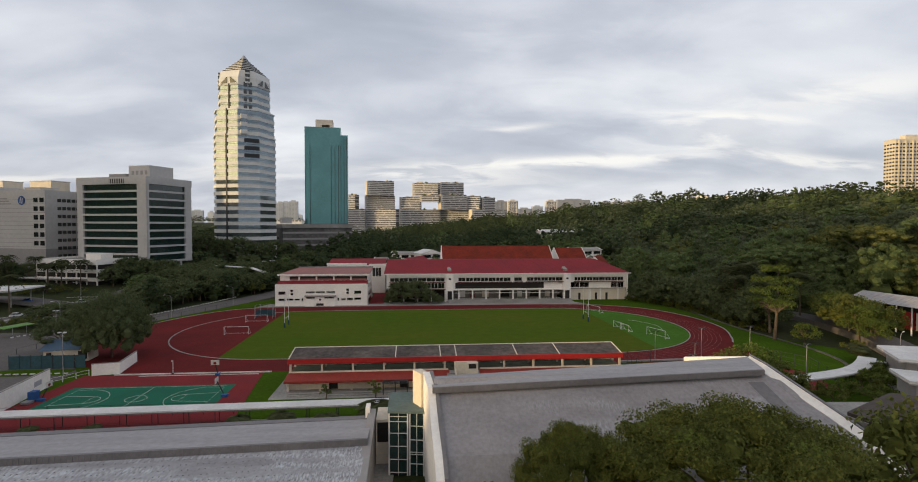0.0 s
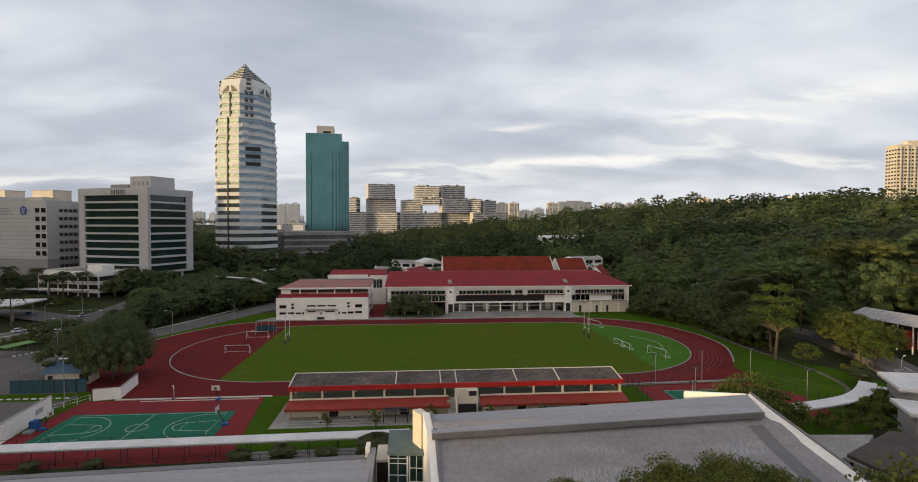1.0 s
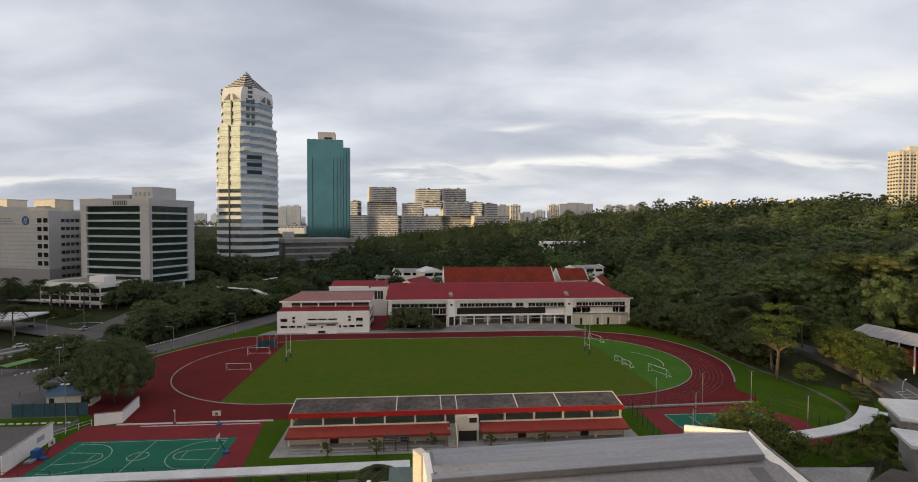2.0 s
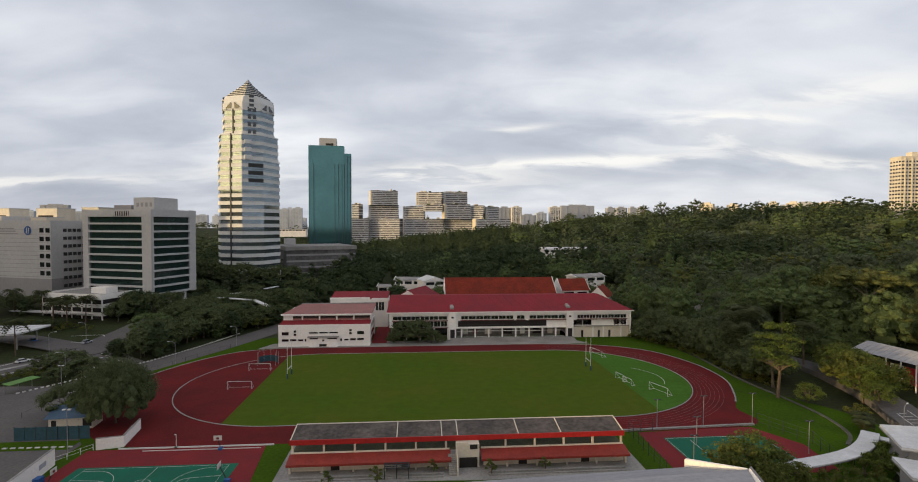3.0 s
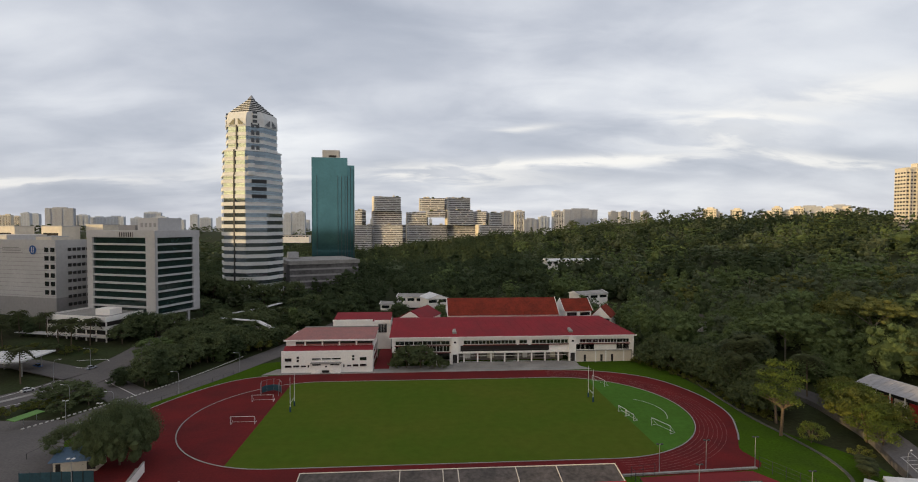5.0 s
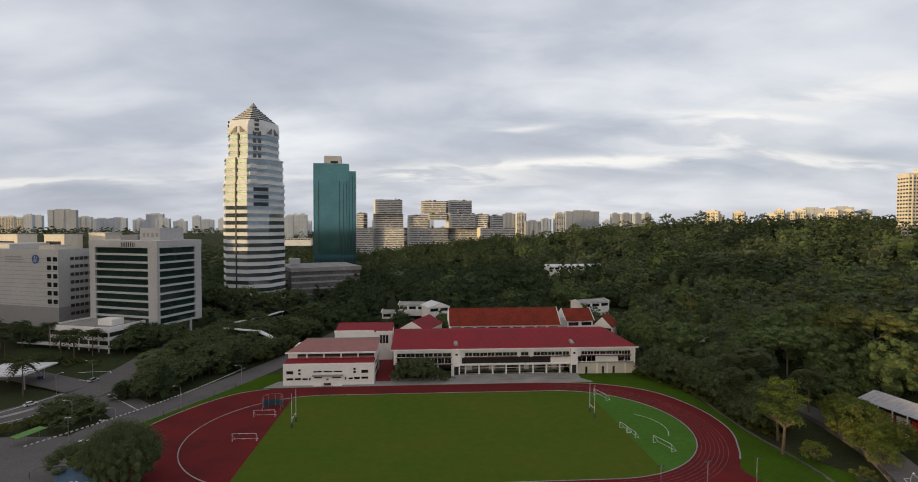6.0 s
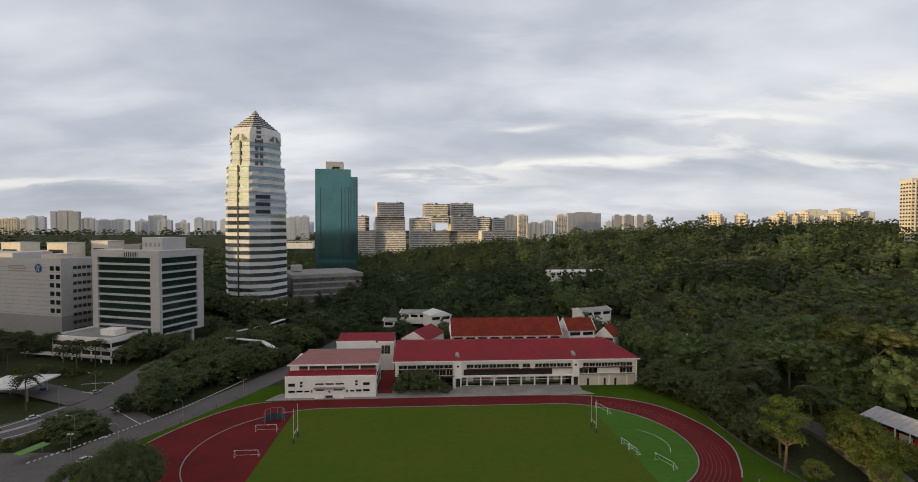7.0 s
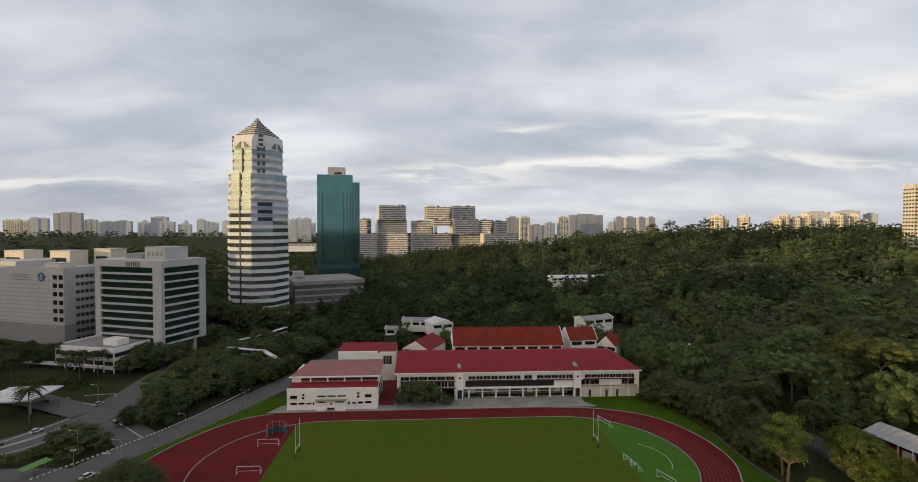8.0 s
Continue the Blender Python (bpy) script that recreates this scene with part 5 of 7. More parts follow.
def teal_tower():
    t = thing("office_tower", pose(-86.0, 510, 10, 0, 0, 6), "sheer teal-green glass office tower with a rooftop plant box", "office tower")
    part("glass_body", Shape().box(-19.8, -12, 0, 13.5, 13, 117), GLASS_TEAL, t, "teal reflective curtain wall")
    part("glass_wing", Shape().box(13.5, -11, 0, 20, 12, 110), GLASS_TEAL, t)
    part("plant_room", Shape().box(-10, -9, 117, 6, 6, 124.5), PLASTER, t, "pale rooftop plant room")
    part("vent", Shape().box(-4, -9.1, 117.6, 3, -8.95, 119.6), DARK_SHADE, t)
    for k in range(31):
        part("floor_joint", Shape().box(-19.82, -12.03, 4 + k * 3.65, 13.6, -12.0, 4.08 + k * 3.65), GLASS_TEAL, t)
    for x in (-15, 4.5, 8, 11.2, 13.5, 16.5, 19.0):
        y = -12.14 if x <= 13.5 else -11.2
        part("fin", Shape().box(x - 0.22, y - 0.25, 6, x + 0.22, y + 0.2, 100 if x < 13.6 else 108), STEEL_DARK, t)


teal_tower()


def podium():
    t = thing("podium_building", pose(-84, 446, 6, 0, 0, 24), "low wide podium building with a flat pale roof", "office building")
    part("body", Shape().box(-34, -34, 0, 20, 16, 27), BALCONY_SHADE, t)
    part("roof_slab", Shape().box(-35, -35, 25.6, 21, 17, 28.6), CONCRETE, t, "pale flat roof with an overhanging edge")
    for k in range(5):
        part("louvre_band", Shape().box(-34.2, -34.2, 2 + k * 4.8, 20.2, -34.0, 3.4 + k * 4.8), PLASTER_DARK, t)
        part("louvre_band", Shape().box(20.0, -34, 2 + k * 4.8, 20.2, 16.2, 3.4 + k * 4.8), PLASTER_DARK, t)
    part("roof_house", Shape().box(-30, -6, 29.2, -22, 2, 34), PLASTER, t)


podium()


def banded_office():
    """Office block of white bands and green glass on columns, set at an angle."""
    t = thing("office_block", pose(-140, 280, 6, 0, 0, 0), "white office block with green glass bands and a rooftop plant room", "office building")
    e1, e2 = Vector((-0.94, 0.34)), Vector((0.34, 0.94))   # along the two street fronts, from the near corner
    L, R = 46.0, 30.0
    def q(a, b):
        p = e1 * a + e2 * b
        return (p.x, p.y)
    def slab(a0, a1, b0, b1):
        return [q(a0, b0), q(a1, b0), q(a1, b1), q(a0, b1)]
    part("core", Shape().prism(slab(0.6, L - 0.6, 0.6, R - 0.6), 8, 50), GLASS_GREEN, t, "green glass behind the bands")
    # solid dark block painted as the shade under the office
    part("undercroft", Shape().prism(slab(4, L - 4, 4, R - 4), 0, 8), DARK_SHADE, t)
    for k in range(10):
        z = 7.6 + k * 4.18
        part("band", Shape().prism(slab(-0.4, L + 0.4, -0.4, R + 0.4), z, z + 1.0), PLASTER, t, "white cladding band")
    for a0, a1, b0, b1 in ((-0.3, 5.8, -0.3, 1.0), (-0.3, 1.0, -0.29, 1.4), (L - 3.6, L + 0.3, -0.3, 1.0), (-0.3, 1.0, R - 4.2, R + 0.3)):
        part("pier", Shape().prism(slab(a0, a1, b0, b1), 7.4, 50), PLASTER, t)
    part("parapet", Shape().prism(slab(-0.5, L + 0.5, -0.5, R + 0.5), 49.4, 53.2), PLASTER, t, "tall white parapet")
    part("vent", Shape().prism(slab(14, 24, -0.65, -0.45), 49.8, 52.2), DARK_SHADE, t, "row of dark louvres")
    for k in range(7):
        part("louvre_post", Shape().prism(slab(14.2 + k * 1.5, 14.8 + k * 1.5, -0.75, -0.64), 49.6, 52.4), PLASTER, t)
    part("plant_room", Shape().prism(slab(6, 20, 8, 24), 53.2, 60), PLASTER, t)
    part("plant_room", Shape().prism(slab(24, 36, 10, 22), 53.2, 56), PLASTER_DARK, t)
    for k in range(4):
        part("plant_louvre", Shape().prism(slab(7.5 + k * 3, 9.0 + k * 3, 7.9, 8.0), 55.0, 57.2), PLASTER_DARK, t)
    for a in (2, 12, 22, 32, 42):
        part("column", Shape().prism(slab(a, a + 1.6, 0.4, 2), 0, 8), PLASTER, t)
    for b in (12, 22):
        part("column", Shape().prism(slab(0.4, 2, b, b + 1.6), 0, 8), PLASTER, t)


banded_office()


def data_block(x, y, rz, w, d, h, label, windows=True, logo=False):
    """Plain grey cladded block with fine joint lines and a column of small windows."""
    t = thing("office_block", pose(x, y, 5, 0, 0, rz), label, "office building")
    part("base", Shape().box(-w, 0, 0, 0, d, h * 0.32), PLASTER_DARK, t, "darker grey lower storeys")
    part("body", Shape().box(-w, 0, h * 0.32, 0, d, h), PLASTER, t)
    k, z = 0, h * 0.34
    while z < h - 4:
        for half in (0, 2.45):
            part("joint", Shape().box(-w - 0.03, -0.06, z + half, 0.03, 0.0, z + half + 0.2), PLASTER_DARK, t)
        if windows:
            for a in (-8.3, -3.8):
                part("window", Shape().box(a, -0.1, z + 1.0, a + 3.1, 0.0, z + 3.6), GLASS_DARK, t)
        z += 4.9
    part("parapet", Shape().box(-w, 0, h, 0, 0.6, h + 1.4).box(-0.6, 0.6, h, 0, d, h + 1.4), PLASTER, t)
    return t


b = data_block(-208.3, 307.4, -19, 80, 40, 47, "pale grey cladded block with a blue round emblem")
emblem = Shape()
emblem.hull([(-17 + 2.6 * math.cos(a), -0.12, 42.6 + 2.6 * math.sin(a)) for a in np.linspace(0, 2 * math.pi, 25)[:-1]], [(-17 + 2.6 * math.cos(a), -0.3, 42.6 + 2.6 * math.sin(a)) for a in np.linspace(0, 2 * math.pi, 25)[:-1]])
part("emblem", emblem, BLUE_PAINT, b, "round blue emblem")
for x, z in ((-18.0, 41.0), (-16.6, 40.8)):
    part("emblem_stroke", Shape().hull([(x - 0.2, -0.36, z), (x + 0.3, -0.36, z), (x + 0.8, -0.36, z + 3.3), (x + 0.3, -0.36, z + 3.3)], [(x - 0.2, -0.3, z), (x + 0.3, -0.3, z), (x + 0.8, -0.3, z + 3.3), (x + 0.3, -0.3, z + 3.3)]), LINE_WHITE, b)
for k in range(3):
    part("lettering_bar", Shape().box(-41, -0.1, 43.4 - k * 1.5, -28 + k * 1.5, 0.0, 44.0 - k * 1.5), PLASTER_DARK, b)
part("upper_block", Shape().box(-85, 3, 47, -42, 36, 51), PLASTER, b)
wing = data_block(-179, 317, -19, 28, 30, 46.5, "grey cladded office wing set back behind the emblem block", False)
for k in range(9):
    for a in range(5):
        part("window", Shape().box(0.0, 7 + a * 2.8, 5 + k * 4.6, 0.1, 9.2 + a * 2.8, 6.9 + k * 4.6), GLASS_DARK, b)


def roof_house(x, y, z, w, d, h, rz=-19):
    t = thing("rooftop_plant_house", pose(x, y, z, 0, 0, rz), "cream rooftop plant house with a dark doorway", "plant house", "rooftop plant houses")
    part("body", Shape().box(-w / 2, 0, 0, w / 2, d, h), FLAT_BEIGE, t)
    part("doorway", Shape().box(-w / 2 + 1.5, -0.1, 0, w / 2 - 3, 0.0, h * 0.55), DARK_SHADE, t)
    part("coping", Shape().box(-w / 2 - 0.3, -0.3, h, w / 2 + 0.3, d + 0.3, h + 0.5), PLASTER, t)


roof_house(-268, 350, 52, 17, 12, 9)
roof_house(-236, 345, 52, 17, 12, 9)
roof_house(-214, 352, 52, 14, 12, 10)
roof_house(-222, 318, 50, 12, 10, 5)


def car_park():
    t = thing("car_park", pose(-171, 267, 3.6, 0, 0, -17), "low white multi-storey car park with open decks", "car park")
    for k in range(3):
        part("deck_wall", Shape().box(-20, 0, 2.6 + k * 4.0, 17, 26, 4.4 + k * 4.0), WALL_WHITE, t, "white deck parapet")
        # solid dark fill painted as the shade inside each deck
        part("open_deck", Shape().box(-19.6, 0.4, 0.4 + k * 4.0, 16.6, 25.6, 2.6 + k * 4.0), DARK_SHADE, t)
        for i in range(7):
            part("column", Shape().box(-19.8 + i * 6.1, 0.05, 0.4 + k * 4.0, -19.2 + i * 6.1, 0.45, 2.6 + k * 4.0), WALL_WHITE, t)
    part("roof_deck", Shape().box(-19.6, 0.4, 12.4, 16.6, 25.6, 12.5), CONCRETE, t, "weathered concrete roof deck")
    for a, b, c, d in ((-20, 0, 17, 0.4), (-20, 25.6, 17, 26), (-20, 0.4, -19.6, 25.6), (16.6, 0.4, 17, 25.6)):
        part("roof_parapet", Shape().box(a, b, 12.4, c, d, 13.3), WALL_WHITE, t)
    part("roof_house", Shape().box(2, 8, 12.5, 11, 15, 15.6), WALL_WHITE, t)


car_park()


# ---- far housing ----
def stacked_blocks():
    """Long six-storey slabs stacked crosswise on one another."""
    place = ((612, 645, 39, 64), (645, 702, 39, 64), (702, 772, 39, 64), (770, 822, 39, 64), (822, 888, 40, 64),
             (608, 634, 64, 91), (645, 696, 64, 90), (704, 740, 64, 88), (770, 817, 64, 92), (817, 842, 64, 90), (842, 866, 64, 88), (738, 772, 78, 90),
             (647, 694, 90, 117), (726, 772, 90, 115), (770, 812, 92, 117))
    for i, (a, b, z0, z1) in enumerate(place):
        z0 = z0 if z0 > 41 else 12
        y = 985 + (i * 37 % 29) - 10
        k = y / 871.0
        x0, x1 = (a - 784 + 54.4) * k, (b - 784 + 54.4) * k
        t = thing("stacked_apartment_block", pose((x0 + x1) / 2, y, z0, 0, 0, (14, -18, 6, -9)[i % 4]), "long pale six-storey apartment slab stacked across its neighbours", "apartment block", "stacked apartment blocks")
        w = (x1 - x0) / 2
        n = max(3, round((z1 - z0) / 3.5))
        step = (z1 - z0) / n
        # body coloured dark for the balcony shade between the floor bands
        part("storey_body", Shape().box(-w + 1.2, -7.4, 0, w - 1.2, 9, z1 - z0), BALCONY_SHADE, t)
        gaps, bays = Shape(), Shape()
        for f in range(n):
            lo, hi = -w + random.uniform(0.0, 2.2), w - random.uniform(0.0, 2.2)
            part("floor_band", Shape().box(lo, -9, f * step, hi, 10, f * step + 1.6), FLAT_PALE, t)
            x = lo + 2
            while x < hi - 4:
                wide = random.uniform(0.8, 2.6)
                (bays if random.random() < 0.35 else gaps).box(x, -8.4, f * step + 1.6, x + wide, -7.5, (f + 1) * step)
                x += wide + random.uniform(12.0, 26.0)
        tagged(part("balcony_screen", bays, FLAT_BEIGE, t), "pale wall pieces between the balconies", kind="stuff")
        tagged(part("balcony_glass", gaps, HAZE_WINDOW, t), "grey glazing between the balconies", kind="stuff")
        part("end_wall", Shape().box(-w - 0.1, -8.6, 0, -w + 2.0, 9.6, z1 - z0), FLAT_BEIGE, t)
        for q in range(3):
            x = random.uniform(-w + 3, w - 6)
            part("roof_room", Shape().box(x, -4, z1 - z0, x + random.uniform(2, 5), 4, z1 - z0 + random.uniform(1.2, 3.0)), FLAT_BEIGE if q else LEAF_DEEP, t)


stacked_blocks()


def flats(x, y, z, w, h, wall, label, rz=0.0, d=18.0, cols=6, name="apartment_tower", top=0.0):
    t = thing(name, pose(x, y, z, 0, 0, rz), label, "apartment tower", "far apartment towers")
    part("wall", Shape().box(-w / 2, -d / 2, 0, w / 2, d / 2, h), wall, t)
    n = max(4, int(h / 3.4))
    c = w / cols
    column = Shape()
    for f in range(n - 1):
        column.box(-c * 0.30, -0.25, f * h / n + 1.2, c * 0.30, 0.25, f * h / n + 2.7)
    me = column.mesh("window_column")
    for i in range(cols):
        # windows of far grey walls take the haze-paled colour
        ob = part("window_column", me, HAZE_WINDOW if wall in (HAZE_GREY, FLAT_GREY) else GLASS_DARK, t)
        tagged(ob, "column of small dark windows", "", kind="stuff")
        ob.location = (-w / 2 + (i + 0.5) * c, -d / 2, 0)
    if cols > 12:
        flank = max(3, int(cols * d / w))
        for i in range(flank):
            ob = part("window_column", me, GLASS_DARK, t)
            tagged(ob, "column of small dark windows", "", kind="stuff")
            ob.location, ob.rotation_euler = (-w / 2, d / 2 - (i + 0.5) * d / flank, 0), (0, 0, -math.pi / 2)
    if cols > 3:
        for i in range(cols // 2):
            part("balcony_pier", Shape().box(-w / 2 + (2 * i + 1) * c - 0.5, -d / 2 - 1.2, 0, -w / 2 + (2 * i + 1) * c + 0.5, -d / 2, h * 0.98), wall, t)
    part("roof_tank", Shape().box(-w / 4, -d / 4, h, w / 4, d / 4, h + 3.5 + top), wall, t)
    return t


def ray_place(px, py, y):
    """Plan place at depth y along a bearing; px, py count from the lens axis of the last view."""
    return (px - 729.6) / 871.0 * y, 77.9 + (386 - py) / 871.0 * y


# right skyline: cream flats in the sun behind the hill
for px, top, wpx, wall in ((1240, 367, 26, FLAT_BEIGE), (1252, 374, 18, FLAT_BEIGE), (1289, 368, 22, FLAT_BEIGE), (1350, 372, 20, FLAT_BEIGE), (1364, 364, 18, FLAT_BEIGE), (1384, 370, 20, FLAT_BEIGE), (1402, 364, 24, FLAT_BEIGE), (1420, 372, 12, FLAT_WHITE),
                           (1438, 372, 22, FLAT_WHITE), (1462, 364, 24, FLAT_BEIGE), (1480, 370, 14, FLAT_BEIGE), (1494, 364, 22, FLAT_BEIGE), (1514, 372, 14, FLAT_BEIGE), (1425, 359, 44, FLAT_GREY), (1482, 357, 40, FLAT_GREY), (1526, 362, 24, FLAT_GREY)):
    y = 1150 if wall is not FLAT_GREY else 1500
    x, zt = ray_place(px, top, y)
    flats(x, y, 30, wpx / 871 * y * 0.85, zt - 30, wall, "cream apartment tower catching the evening sun" if wall is FLAT_BEIGE else "plain apartment tower on the skyline", -46, 16, 5 if wpx > 16 else 3)
# tall tower at the right edge
flats(496, 470, 42, 50, 78, FLAT_BEIGE, "tall cream apartment tower rising over the wooded hill", -7, 14, 15, top=1.0)
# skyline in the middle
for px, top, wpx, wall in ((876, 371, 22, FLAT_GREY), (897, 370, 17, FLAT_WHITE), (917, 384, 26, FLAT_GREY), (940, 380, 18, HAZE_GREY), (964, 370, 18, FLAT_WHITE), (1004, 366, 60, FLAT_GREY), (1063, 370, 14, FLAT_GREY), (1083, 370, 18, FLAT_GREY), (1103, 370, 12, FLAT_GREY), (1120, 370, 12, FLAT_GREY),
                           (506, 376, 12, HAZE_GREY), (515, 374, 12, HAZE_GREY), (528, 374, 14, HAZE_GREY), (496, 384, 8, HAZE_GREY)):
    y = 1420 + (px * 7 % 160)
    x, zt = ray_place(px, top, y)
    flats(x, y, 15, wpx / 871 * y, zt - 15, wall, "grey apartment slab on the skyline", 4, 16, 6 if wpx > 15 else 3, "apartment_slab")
# skyline at the left, haze mostly put into the wall colours
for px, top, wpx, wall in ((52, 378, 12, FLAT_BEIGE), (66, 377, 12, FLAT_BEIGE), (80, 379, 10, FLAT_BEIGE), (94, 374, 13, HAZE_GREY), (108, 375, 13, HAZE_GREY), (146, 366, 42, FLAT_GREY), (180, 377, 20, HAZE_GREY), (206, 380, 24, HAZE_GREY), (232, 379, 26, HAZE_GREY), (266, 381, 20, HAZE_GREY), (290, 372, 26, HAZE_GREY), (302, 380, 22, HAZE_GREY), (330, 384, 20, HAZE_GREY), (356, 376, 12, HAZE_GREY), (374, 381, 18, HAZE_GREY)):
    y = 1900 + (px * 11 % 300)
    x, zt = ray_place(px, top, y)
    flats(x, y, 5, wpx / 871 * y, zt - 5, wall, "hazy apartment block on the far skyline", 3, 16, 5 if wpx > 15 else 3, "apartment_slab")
for i in range(34):
    y = 2600 + random.random() * 900
    px = -40 + i * 34 + random.uniform(-8, 8)
    x, zt = ray_place(px, 386 - random.uniform(2, 9), y)
    t = thing("far_building", pose(x, y, 0), "pale building far off on the horizon, haze painted into its wall", "building", "far skyline")
    w = random.uniform(8, 22)
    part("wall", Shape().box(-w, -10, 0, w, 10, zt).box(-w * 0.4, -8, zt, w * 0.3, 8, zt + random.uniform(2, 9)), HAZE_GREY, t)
# pale roofs and houses in the wood
gabled_block(148, 498, 54, 14, 9, 11, CANOPY_WHITE, "long white house with a flat pale roof among the trees", 4, base=19)
gabled_block(110, 330, 22, 12, 9, 10.5, CONCRETE, "white house among the trees behind the school", 20, base=9)
gabled_block(-6, 345, 18, 14, 7, 8.5, CONCRETE, "white two-storey house with pale flat roofs behind the school", -8, base=8)
gabled_block(-19, 332, 13, 10, 4, 5.2, CONCRETE, "small white house behind the school", -8, base=8)
gabled_block(8, 330, 14, 14, 8, 10.5, CANOPY_WHITE, "white gabled house behind the school", 20, "y", base=8)
gabled_block(151, 266, 16, 10, 6, 9, ROOF_BROWN, "dark-roofed house with white eaves in the wood", -12, base=5.5)
gabled_block(-240, 1000, 50, 24, 14, 15, CONCRETE, "white low building between the towers", 3, base=29)


# ---- trees ----
def leaf_cloud(rng, centres, radii, per, size, squash=0.75, spread=(0.4, 1.22)):
    """Leaf quads scattered over small clumps. Returns vertices (n*4, 3)."""
    out = []
    for c, r in zip(centres, radii):
        d = rng.normal(size=(per, 3))
        d /= np.linalg.norm(d, axis=1)[:, None]
        d[:, 2] = np.where(d[:, 2] < -0.35, -d[:, 2], d[:, 2])
        p = np.asarray(c) + d * (r * rng.uniform(spread[0], spread[1], (per, 1))) * np.array([1, 1, squash])
        nrm = d * 0.6 + rng.normal(size=(per, 3)) * 0.55 + np.array([0, 0, 0.5])
        nrm /= np.linalg.norm(nrm, axis=1)[:, None]
        a = np.cross(nrm, rng.normal(size=(per, 3)))
        a /= np.linalg.norm(a, axis=1)[:, None] + 1e-9
        b = np.cross(nrm, a)
        s = size * rng.uniform(0.6, 1.35, (per, 1))
        a, b = a * s, b * s * rng.uniform(0.45, 0.8, (per, 1))
        out.append(np.stack([p - a, p + b * 0.9, p + a, p - b * 0.9], 1).reshape(-1, 3))
    return np.concatenate(out)


def crown_points(rng, radius, height, clumps, shape):
    """Clump centres of a crown. shape: round, umbrella or loose."""
    cs, rs = [], []
    for i in range(clumps):
        a = i * 2.399963 + rng.uniform(-0.4, 0.4)
        f = math.sqrt((i + 0.5) / clumps)
        if shape == "umbrella":
            r = radius * f * rng.uniform(0.85, 1.05)
            z = height * (0.62 + 0.34 * (1 - f * f)) + rng.uniform(-0.10, 0.10) * height
        elif shape == "dome":
            r = radius * f * rng.uniform(0.9, 1.04)
            z = height * (0.40 + 0.54 * math.sqrt(max(0.0, 1 - 0.96 * f * f))) + rng.uniform(-0.11, 0.06) * height
        elif shape == "tiers":
            tier = i % 4
            r = radius * (1.0, 0.95, 0.8, 0.5)[tier] * math.sqrt(rng.uniform(0.08, 1.0))
            z = height * ((0.50, 0.66, 0.80, 0.93)[tier] + rng.uniform(-0.03, 0.03)) - r * 0.12
        elif shape == "loose":
            r = radius * f * rng.uniform(0.6, 1.1)
            z = height * rng.uniform(0.38, 1.0) * (1.05 - 0.45 * f)
        else:
            lat = rng.uniform(-0.45, 1.0)
            r = radius * math.sqrt(max(0.05, 1 - lat * lat)) * rng.uniform(0.65, 1.0)
            z = height * (0.58 + 0.38 * lat)
        cs.append((r * math.cos(a), r * math.sin(a), z))
        rs.append(radius * (rng.uniform(0.09, 0.18) if shape == "dome" else rng.uniform(0.16, 0.30)) * (0.8 if shape == "loose" else 1.0))
    return cs, rs


def crown_core(rng, radius, height, shape, cuts):
    """The dense inner mass of a crown, a rough dome under its leaves."""
    seg, rows = cuts + 3, max(3, cuts - 2)
    grid = np.zeros((rows + 1, seg, 3))
    for i in range(rows + 1):
        f = i / rows * (0.76 if shape == "umbrella" else 0.9)
        for j in range(seg):
            a = 2 * math.pi * j / seg
            k = rng.uniform(0.88, 1.06)
            z = 0.55 + 0.28 * (1 - f * f) if shape == "umbrella" else 0.34 + 0.53 * math.sqrt(max(0.0, 1 - f * f))
            grid[i, j] = (radius * f * k * math.cos(a), radius * f * k * math.sin(a), height * z * rng.uniform(0.95, 1.03))
    out = []
    for i in range(rows):
        for j in range(seg):
            n = (j + 1) % seg
            out.append([grid[i, j], grid[i + 1, j], grid[i + 1, n], grid[i, n]])
    return np.array(out).reshape(-1, 3)


def tree_parts(seed, radius, height, clumps, per, size, shape):
    rng = np.random.default_rng(seed)
    cs, rs = crown_points(rng, radius, height, clumps, shape)
    v = leaf_cloud(rng, cs, rs, per, size, 0.45 if shape == "tiers" else 0.7 if shape in ("umbrella", "dome") else 0.85, (0.55, 1.03) if shape == "dome" else (0.4, 1.18))
    wood = Shape()
    fork = (rng.uniform(-0.3, 0.3), rng.uniform(-0.3, 0.3), height * 0.34)
    r0 = height * 0.017 + 0.06
    wood.tube((0, 0, -0.6), fork, r0 * 1.25, r0 * 0.85, 8)
    for c in cs[::max(1, clumps // 9)]:
        mid = (c[0] * 0.45 + fork[0], c[1] * 0.45 + fork[1], fork[2] + (c[2] - fork[2]) * 0.6)
        wood.tube(fork, mid, r0 * 0.6, r0 * 0.38, 6)
        wood.tube(mid, c, r0 * 0.38, r0 * 0.12, 5)
    return v, wood


def quads_for(v):
    return np.arange(len(v)).reshape(-1, 4)


